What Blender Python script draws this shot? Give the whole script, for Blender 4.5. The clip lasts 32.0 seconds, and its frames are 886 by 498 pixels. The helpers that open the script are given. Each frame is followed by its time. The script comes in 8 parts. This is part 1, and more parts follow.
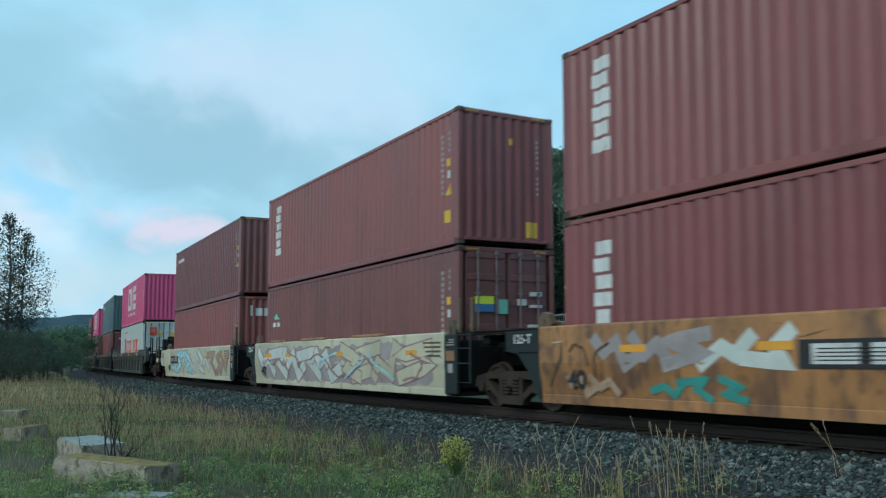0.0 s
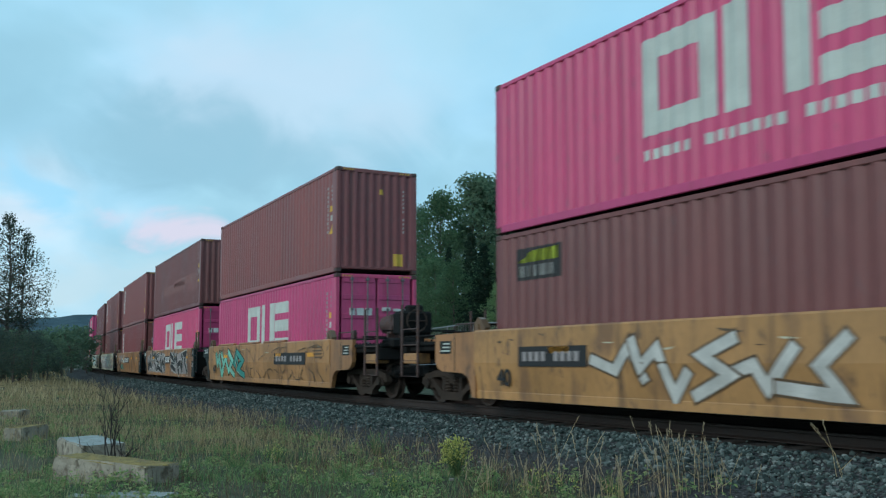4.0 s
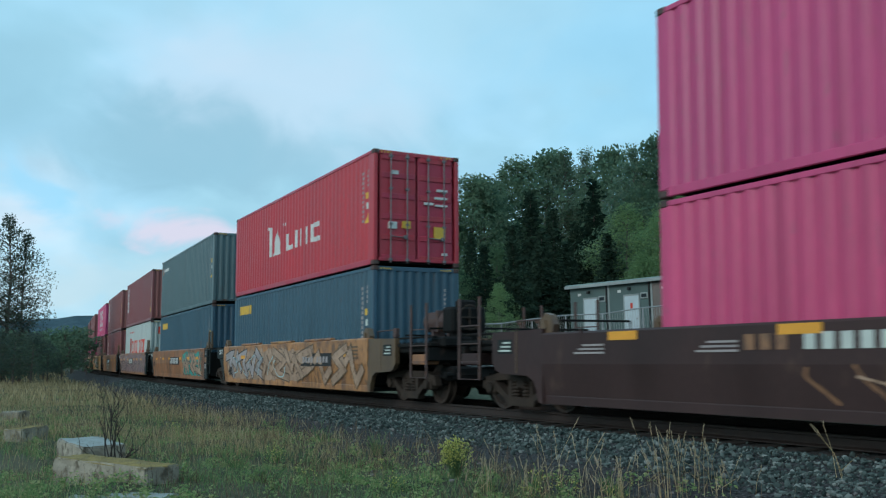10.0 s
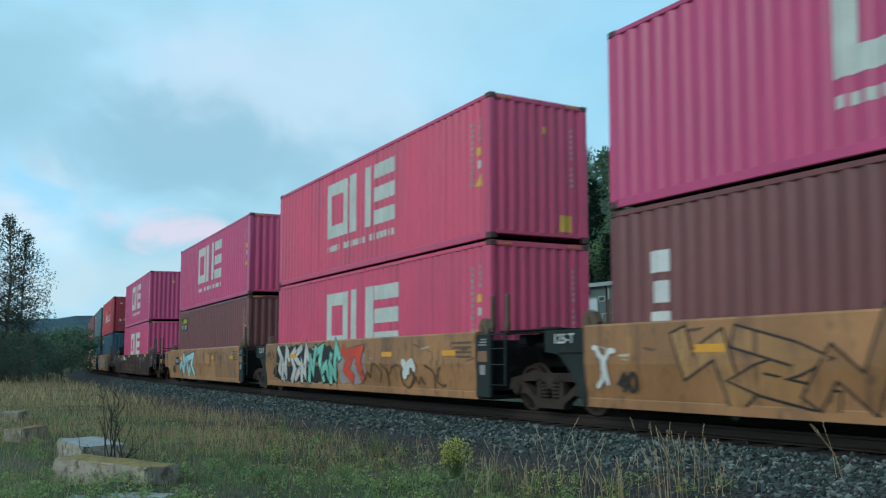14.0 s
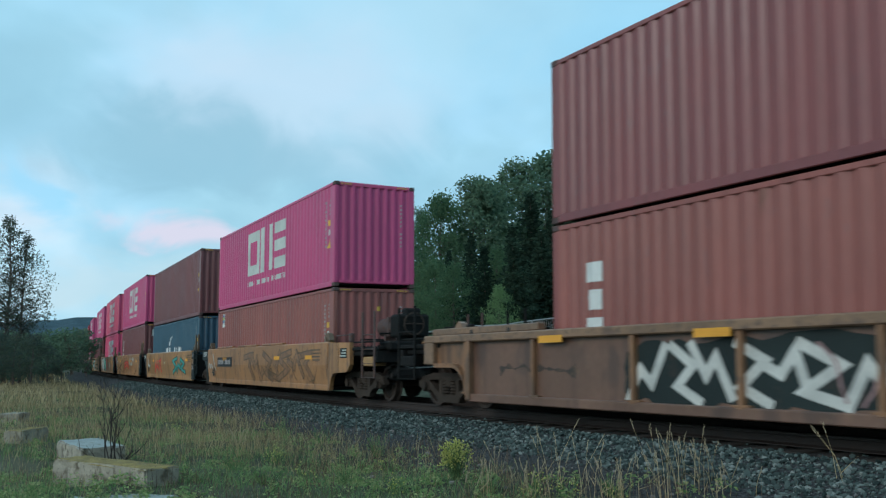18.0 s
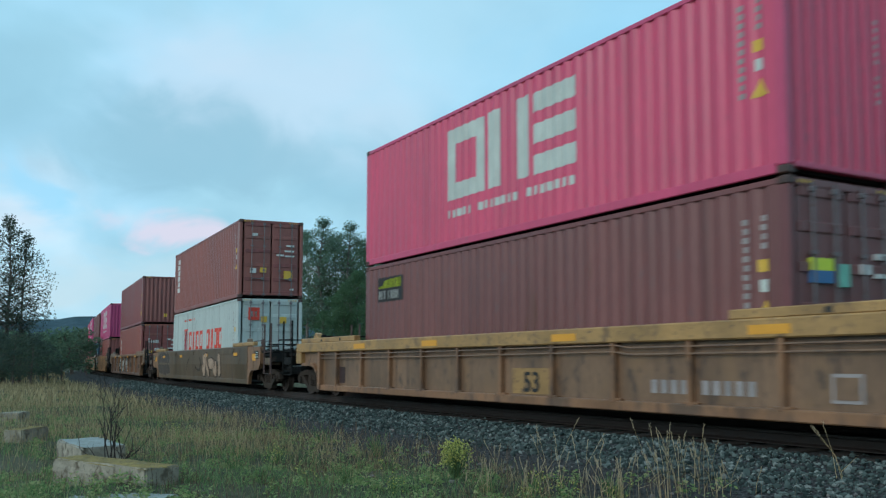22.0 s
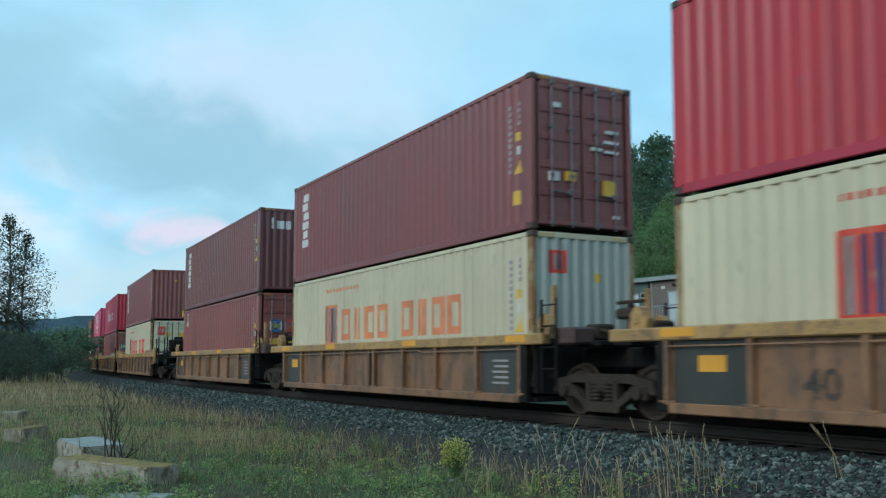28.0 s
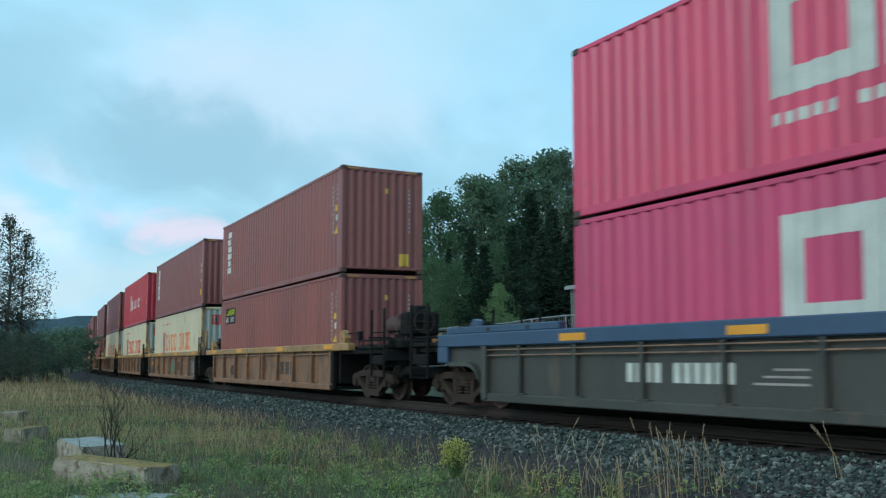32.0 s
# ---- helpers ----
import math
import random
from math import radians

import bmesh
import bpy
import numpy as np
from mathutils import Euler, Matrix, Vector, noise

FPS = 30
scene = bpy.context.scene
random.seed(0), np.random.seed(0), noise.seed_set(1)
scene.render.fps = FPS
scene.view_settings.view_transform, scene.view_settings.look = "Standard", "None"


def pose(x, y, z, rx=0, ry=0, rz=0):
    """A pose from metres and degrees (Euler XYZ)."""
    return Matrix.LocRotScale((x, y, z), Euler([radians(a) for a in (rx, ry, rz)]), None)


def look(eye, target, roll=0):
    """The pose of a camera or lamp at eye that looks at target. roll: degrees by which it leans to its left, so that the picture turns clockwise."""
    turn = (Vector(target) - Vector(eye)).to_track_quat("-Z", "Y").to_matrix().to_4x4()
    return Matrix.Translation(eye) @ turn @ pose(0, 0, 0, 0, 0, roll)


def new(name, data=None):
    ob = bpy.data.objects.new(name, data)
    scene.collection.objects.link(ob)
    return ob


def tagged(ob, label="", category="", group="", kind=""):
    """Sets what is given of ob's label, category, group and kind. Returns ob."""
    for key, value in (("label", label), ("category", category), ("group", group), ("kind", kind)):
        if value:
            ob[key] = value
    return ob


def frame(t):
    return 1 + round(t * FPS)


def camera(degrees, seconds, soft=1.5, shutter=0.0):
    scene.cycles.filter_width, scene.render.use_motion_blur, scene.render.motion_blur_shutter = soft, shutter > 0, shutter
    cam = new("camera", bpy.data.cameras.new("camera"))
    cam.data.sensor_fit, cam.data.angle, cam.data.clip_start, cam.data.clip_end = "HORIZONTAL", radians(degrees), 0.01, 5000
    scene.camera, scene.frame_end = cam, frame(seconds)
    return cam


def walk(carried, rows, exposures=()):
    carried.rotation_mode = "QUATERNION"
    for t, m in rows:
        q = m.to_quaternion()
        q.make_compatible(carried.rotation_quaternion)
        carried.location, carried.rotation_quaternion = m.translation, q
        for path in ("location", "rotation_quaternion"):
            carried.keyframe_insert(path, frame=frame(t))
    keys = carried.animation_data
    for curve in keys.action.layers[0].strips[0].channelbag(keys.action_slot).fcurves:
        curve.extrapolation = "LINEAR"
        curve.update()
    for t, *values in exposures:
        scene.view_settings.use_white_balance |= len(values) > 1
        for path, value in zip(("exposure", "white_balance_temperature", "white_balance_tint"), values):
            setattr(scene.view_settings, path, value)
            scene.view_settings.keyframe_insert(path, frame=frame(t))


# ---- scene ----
# ---------------------------------------------------------------- camera
EYE = Vector((0.0, 0.0, 1.01))
YAW, PITCH, ROLL, LENS = -0.5487, 0.1257, -0.76, 55.06


def aim(lift):
    p = PITCH + lift
    way = Vector((math.cos(YAW) * math.cos(p), math.sin(YAW) * math.cos(p), math.sin(p)))
    return look(EYE, EYE + way * 10, ROLL)


cam = camera(LENS, 32.0, soft=1.25, shutter=0.84)
# the sensor is read from the top line down
scene.cycles.rolling_shutter_type, scene.cycles.rolling_shutter_duration = "TOP", 0.26
SAG = ((0, -2), (6, -2), (8.5, -1.8), (10, 0), (14.5, 0), (16.5, 1), (17.5, 2.7), (21, 2.7), (22, 1.3), (24, 0), (32, 0.3))
walk(cam, [(t, aim(k / 1504)) for t, k in SAG], exposures=[(0, 0.0, 6500, 10), (26, 0.0, 6500, 10), (29, 0.09, 6500, 10), (32, 0.09, 6500, 10)])

# ---------------------------------------------------------------- sky and sun
SUN_EL, SUN_AZ = radians(28), radians(100)
world = bpy.data.worlds.new("sky")
scene.world = world
world.use_nodes = True
wt = world.node_tree
wt.nodes.clear()


def wnode(kind, **kw):
    n = wt.nodes.new(kind)
    for k, v in kw.items():
        n.inputs[k].default_value = v
    return n


def wmix(a, b, fac, mode="MIX"):
    n = wt.nodes.new("ShaderNodeMix")
    n.data_type, n.blend_type = "RGBA", mode
    for sock, val in ((n.inputs[0], fac), (n.inputs[6], a), (n.inputs[7], b)):
        if isinstance(val, (tuple, float, int)):
            sock.default_value = val
        else:
            wt.links.new(val, sock)
    return n.outputs[2]


def wramp(src, *stops):
    n = wt.nodes.new("ShaderNodeValToRGB")
    el = n.color_ramp.elements
    while len(el) < len(stops):
        el.new(0.5)
    for e, (p, c) in zip(el, stops):
        e.position, e.color = p, (*c, 1) if len(c) == 3 else c
    wt.links.new(src, n.inputs[0])
    return n.outputs[0]


sky = wt.nodes.new("ShaderNodeTexSky")
sky.sky_type, sky.sun_disc = "NISHITA", False
sky.sun_elevation, sky.sun_rotation = SUN_EL, radians(90) - SUN_AZ
sky.dust_density, sky.ozone_density = 2.0, 3.0
co = wt.nodes.new("ShaderNodeTexCoord")
sep = wt.nodes.new("ShaderNodeSeparateXYZ")
wt.links.new(co.outputs["Generated"], sep.inputs[0])
# clouds lie on a plane overhead: direction over height
hgt = wt.nodes.new("ShaderNodeMath")
hgt.operation = "MAXIMUM"
hgt.inputs[1].default_value = 0.02
wt.links.new(sep.outputs[2], hgt.inputs[0])
lift_ = wt.nodes.new("ShaderNodeMath")
lift_.operation = "ADD"
lift_.inputs[1].default_value = 0.6
wt.links.new(hgt.outputs[0], lift_.inputs[0])
div = wt.nodes.new("ShaderNodeVectorMath")
div.operation = "DIVIDE"
comb = wt.nodes.new("ShaderNodeCombineXYZ")
for i in range(3):
    wt.links.new(lift_.outputs[0], comb.inputs[i])
wt.links.new(co.outputs["Generated"], div.inputs[0])
wt.links.new(comb.outputs[0], div.inputs[1])


def cloud(scale, detail, shift, dist=0.4):
    mp = wt.nodes.new("ShaderNodeMapping")
    mp.inputs["Location"].default_value = shift
    wt.links.new(div.outputs[0], mp.inputs[0])
    n = wnode("ShaderNodeTexNoise", Scale=scale, Detail=detail, Roughness=0.5, Distortion=dist)
    wt.links.new(mp.outputs[0], n.inputs["Vector"])
    return n.outputs["Fac"]


wide = cloud(3.0, 3.0, (3.1, 1.7, 0.0), 0.35)
fine = cloud(7.0, 4, (0.4, 5.2, 0.0), 0.3)
tone = wramp(wide, (0.30, (3.2, 6.2, 7.8)), (0.45, (3.6, 7.1, 9.1)), (0.54, (4.2, 8.0, 10.5)), (0.60, (6.0, 8.8, 10.8)), (0.68, (7.8, 9.0, 10.6)))
tone = wmix(tone, wramp(fine, (0.33, (0.86, 0.90, 0.92)), (0.66, (1.12, 1.08, 1.06))), 1.0, "MULTIPLY")
low = wramp(sep.outputs[2], (0.0, (1, 1, 1)), (0.30, (0, 0, 0)))


def wmath(op, a, b=0.0):
    n = wt.nodes.new("ShaderNodeMath")
    n.operation = op
    for sock, val in zip(n.inputs, (a, b)):
        if isinstance(val, (int, float)):
            sock.default_value = val
        else:
            wt.links.new(val, sock)
    return n.outputs[0]


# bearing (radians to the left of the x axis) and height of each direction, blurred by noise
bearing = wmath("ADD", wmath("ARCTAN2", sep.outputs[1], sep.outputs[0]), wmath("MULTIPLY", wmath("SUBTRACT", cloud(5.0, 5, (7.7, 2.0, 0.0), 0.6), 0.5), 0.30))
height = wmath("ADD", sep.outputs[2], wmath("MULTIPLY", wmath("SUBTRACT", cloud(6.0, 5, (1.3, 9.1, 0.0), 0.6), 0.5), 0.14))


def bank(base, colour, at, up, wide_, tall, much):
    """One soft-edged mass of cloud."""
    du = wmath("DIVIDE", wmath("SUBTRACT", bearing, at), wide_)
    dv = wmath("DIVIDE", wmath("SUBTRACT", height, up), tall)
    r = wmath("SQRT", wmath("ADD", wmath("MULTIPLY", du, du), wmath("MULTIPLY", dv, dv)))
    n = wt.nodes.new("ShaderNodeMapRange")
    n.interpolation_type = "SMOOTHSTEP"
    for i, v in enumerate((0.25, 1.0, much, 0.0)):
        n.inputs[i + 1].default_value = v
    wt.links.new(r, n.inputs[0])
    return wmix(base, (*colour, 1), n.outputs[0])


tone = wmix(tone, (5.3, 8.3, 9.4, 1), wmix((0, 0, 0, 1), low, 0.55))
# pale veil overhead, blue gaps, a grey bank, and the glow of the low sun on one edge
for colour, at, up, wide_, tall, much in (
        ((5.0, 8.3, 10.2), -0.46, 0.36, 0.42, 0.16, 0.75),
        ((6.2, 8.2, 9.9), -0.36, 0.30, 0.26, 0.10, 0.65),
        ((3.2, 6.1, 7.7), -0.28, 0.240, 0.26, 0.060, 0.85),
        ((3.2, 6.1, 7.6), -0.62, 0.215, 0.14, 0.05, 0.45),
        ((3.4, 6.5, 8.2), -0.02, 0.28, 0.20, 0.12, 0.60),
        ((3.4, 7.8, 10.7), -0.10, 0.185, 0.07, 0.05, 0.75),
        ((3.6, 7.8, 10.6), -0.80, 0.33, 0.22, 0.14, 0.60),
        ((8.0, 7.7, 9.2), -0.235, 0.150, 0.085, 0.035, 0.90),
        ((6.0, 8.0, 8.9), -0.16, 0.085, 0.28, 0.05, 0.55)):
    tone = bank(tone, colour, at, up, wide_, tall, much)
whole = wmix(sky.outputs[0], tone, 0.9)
bg = wnode("ShaderNodeBackground", Strength=0.1)
wt.links.new(whole, bg.inputs[0])
out = wt.nodes.new("ShaderNodeOutputWorld")
wt.links.new(bg.outputs[0], out.inputs[0])

sun = new("sun", bpy.data.lights.new("sun", "SUN"))
sun.data.energy, sun.data.angle, sun.data.color = 1.15, radians(30), (1.0, 0.97, 0.93)
sun.matrix_world = look(Vector((math.cos(SUN_AZ) * math.cos(SUN_EL), math.sin(SUN_AZ) * math.cos(SUN_EL), math.sin(SUN_EL))) * 50, (0, 0, 0))


# ---------------------------------------------------------------- materials
def material(name, colour, rough=0.6, metal=0.0, scale=3.0, vary=0.25, dirt=None, dirt_at=0.62, bump=0.15, fine=40.0, streak=0.0, hue=0.0, spec=0.4, scuff=None, scuff_at=0.60, lot=0.0, coat=0.0, runs=None, runs_at=0.60):
    """A surface with broad stains, fine grain, a dirt colour in patches and a slight bump."""
    m = bpy.data.materials.new(name)
    m.use_nodes = True
    nt = m.node_tree
    nt.nodes.clear()
    o = nt.nodes.new("ShaderNodeOutputMaterial")
    b = nt.nodes.new("ShaderNodeBsdfPrincipled")
    nt.links.new(b.outputs[0], o.inputs[0])
    tc = nt.nodes.new("ShaderNodeTexCoord")
    inf = nt.nodes.new("ShaderNodeObjectInfo")
    mp = nt.nodes.new("ShaderNodeMapping")
    mp.inputs["Scale"].default_value = (1, 1, 1 - 0.85 * streak)
    nt.links.new(tc.outputs["Object"], mp.inputs["Vector"])
    sh = nt.nodes.new("ShaderNodeVectorMath")
    sh.operation = "ADD"
    nt.links.new(mp.outputs[0], sh.inputs[0])
    mul = nt.nodes.new("ShaderNodeMath")
    mul.operation = "MULTIPLY"
    mul.inputs[1].default_value = 37.0
    nt.links.new(inf.outputs["Random"], mul.inputs[0])
    nt.links.new(mul.outputs[0], sh.inputs[1])

    def tex(s, d):
        n = nt.nodes.new("ShaderNodeTexNoise")
        n.inputs["Scale"].default_value, n.inputs["Detail"].default_value = s, d
        nt.links.new(sh.outputs[0], n.inputs["Vector"])
        return n.outputs["Fac"]

    def span(src, lo, hi, a, c):
        n = nt.nodes.new("ShaderNodeMapRange")
        for i, v in enumerate((lo, hi, a, c)):
            n.inputs[i + 1].default_value = v
        nt.links.new(src, n.inputs[0])
        return n.outputs[0]

    big, small = tex(scale, 5), tex(fine, 3)
    hs = nt.nodes.new("ShaderNodeHueSaturation")
    hs.inputs["Color"].default_value = (*colour, 1)
    v1 = nt.nodes.new("ShaderNodeMath")
    v1.operation = "MULTIPLY"
    nt.links.new(span(big, 0.3, 0.7, 1 - vary, 1 + vary), v1.inputs[0])
    nt.links.new(span(small, 0.25, 0.75, 1 - vary * 0.5, 1 + vary * 0.5), v1.inputs[1])
    val = v1.outputs[0]
    if lot:
        v2 = nt.nodes.new("ShaderNodeMath")
        v2.operation = "MULTIPLY"
        nt.links.new(val, v2.inputs[0])
        nt.links.new(span(inf.outputs["Random"], 0, 1, 1 - lot, 1 + lot), v2.inputs[1])
        val = v2.outputs[0]
    nt.links.new(val, hs.inputs["Value"])
    if hue:
        nt.links.new(span(inf.outputs["Random"], 0, 1, 0.5 - hue, 0.5 + hue), hs.inputs["Hue"])
    col = hs.outputs[0]
    if dirt:
        patch = tex(scale * 2.3, 8)
        mx = nt.nodes.new("ShaderNodeMix")
        mx.data_type = "RGBA"
        nt.links.new(span(patch, dirt_at, dirt_at + 0.12, 0, 0.85), mx.inputs[0])
        nt.links.new(col, mx.inputs[6])
        mx.inputs[7].default_value = (*dirt, 1)
        col = mx.outputs[2]
    if scuff:
        wear = tex(scale * 9, 6)
        mx = nt.nodes.new("ShaderNodeMix")
        mx.data_type = "RGBA"
        nt.links.new(span(wear, scuff_at, scuff_at + 0.10, 0, 0.7), mx.inputs[0])
        nt.links.new(col, mx.inputs[6])
        mx.inputs[7].default_value = (*scuff, 1)
        col = mx.outputs[2]
    if runs:
        # thin streaks of rust and soot that rain has drawn down the side
        tall = nt.nodes.new("ShaderNodeMapping")
        tall.inputs["Scale"].default_value = (5.5, 5.5, 0.30)
        nt.links.new(sh.outputs[0], tall.inputs["Vector"])
        nz = nt.nodes.new("ShaderNodeTexNoise")
        nz.inputs["Scale"].default_value, nz.inputs["Detail"].default_value = 1.0, 5
        nt.links.new(tall.outputs[0], nz.inputs["Vector"])
        mx = nt.nodes.new("ShaderNodeMix")
        mx.data_type = "RGBA"
        nt.links.new(span(nz.outputs["Fac"], runs_at, runs_at + 0.14, 0, 0.65), mx.inputs[0])
        nt.links.new(col, mx.inputs[6])
        mx.inputs[7].default_value = (*runs, 1)
        col = mx.outputs[2]
    nt.links.new(col, b.inputs["Base Color"])
    nt.links.new(span(big, 0.3, 0.7, max(0.05, rough - 0.12), min(1, rough + 0.12)), b.inputs["Roughness"])
    b.inputs["Metallic"].default_value = metal
    b.inputs["Specular IOR Level"].default_value = spec
    b.inputs["Coat Weight"].default_value, b.inputs["Coat Roughness"].default_value = coat, 0.32
    if bump:
        bp = nt.nodes.new("ShaderNodeBump")
        bp.inputs["Strength"].default_value, bp.inputs["Distance"].default_value = bump, 0.02
        nt.links.new(small, bp.inputs["Height"])
        nt.links.new(bp.outputs[0], b.inputs["Normal"])
    return m


RUST = (0.11, 0.045, 0.02)
GRIME = (0.05, 0.045, 0.04)


def box_paint(name, colour, dirt=RUST, at=0.66, vary=0.16):
    return material(name, colour, rough=0.44, spec=0.45, coat=0.08, runs=tuple(c * 0.62 + r * 0.16 for c, r in zip(colour, RUST)), runs_at=0.57, scale=0.9, vary=vary, dirt=dirt, dirt_at=at, bump=0.05, fine=14, streak=0.8, hue=0.006, lot=0.10, scuff=tuple(c * 0.55 + 0.05 for c in colour), scuff_at=0.63)


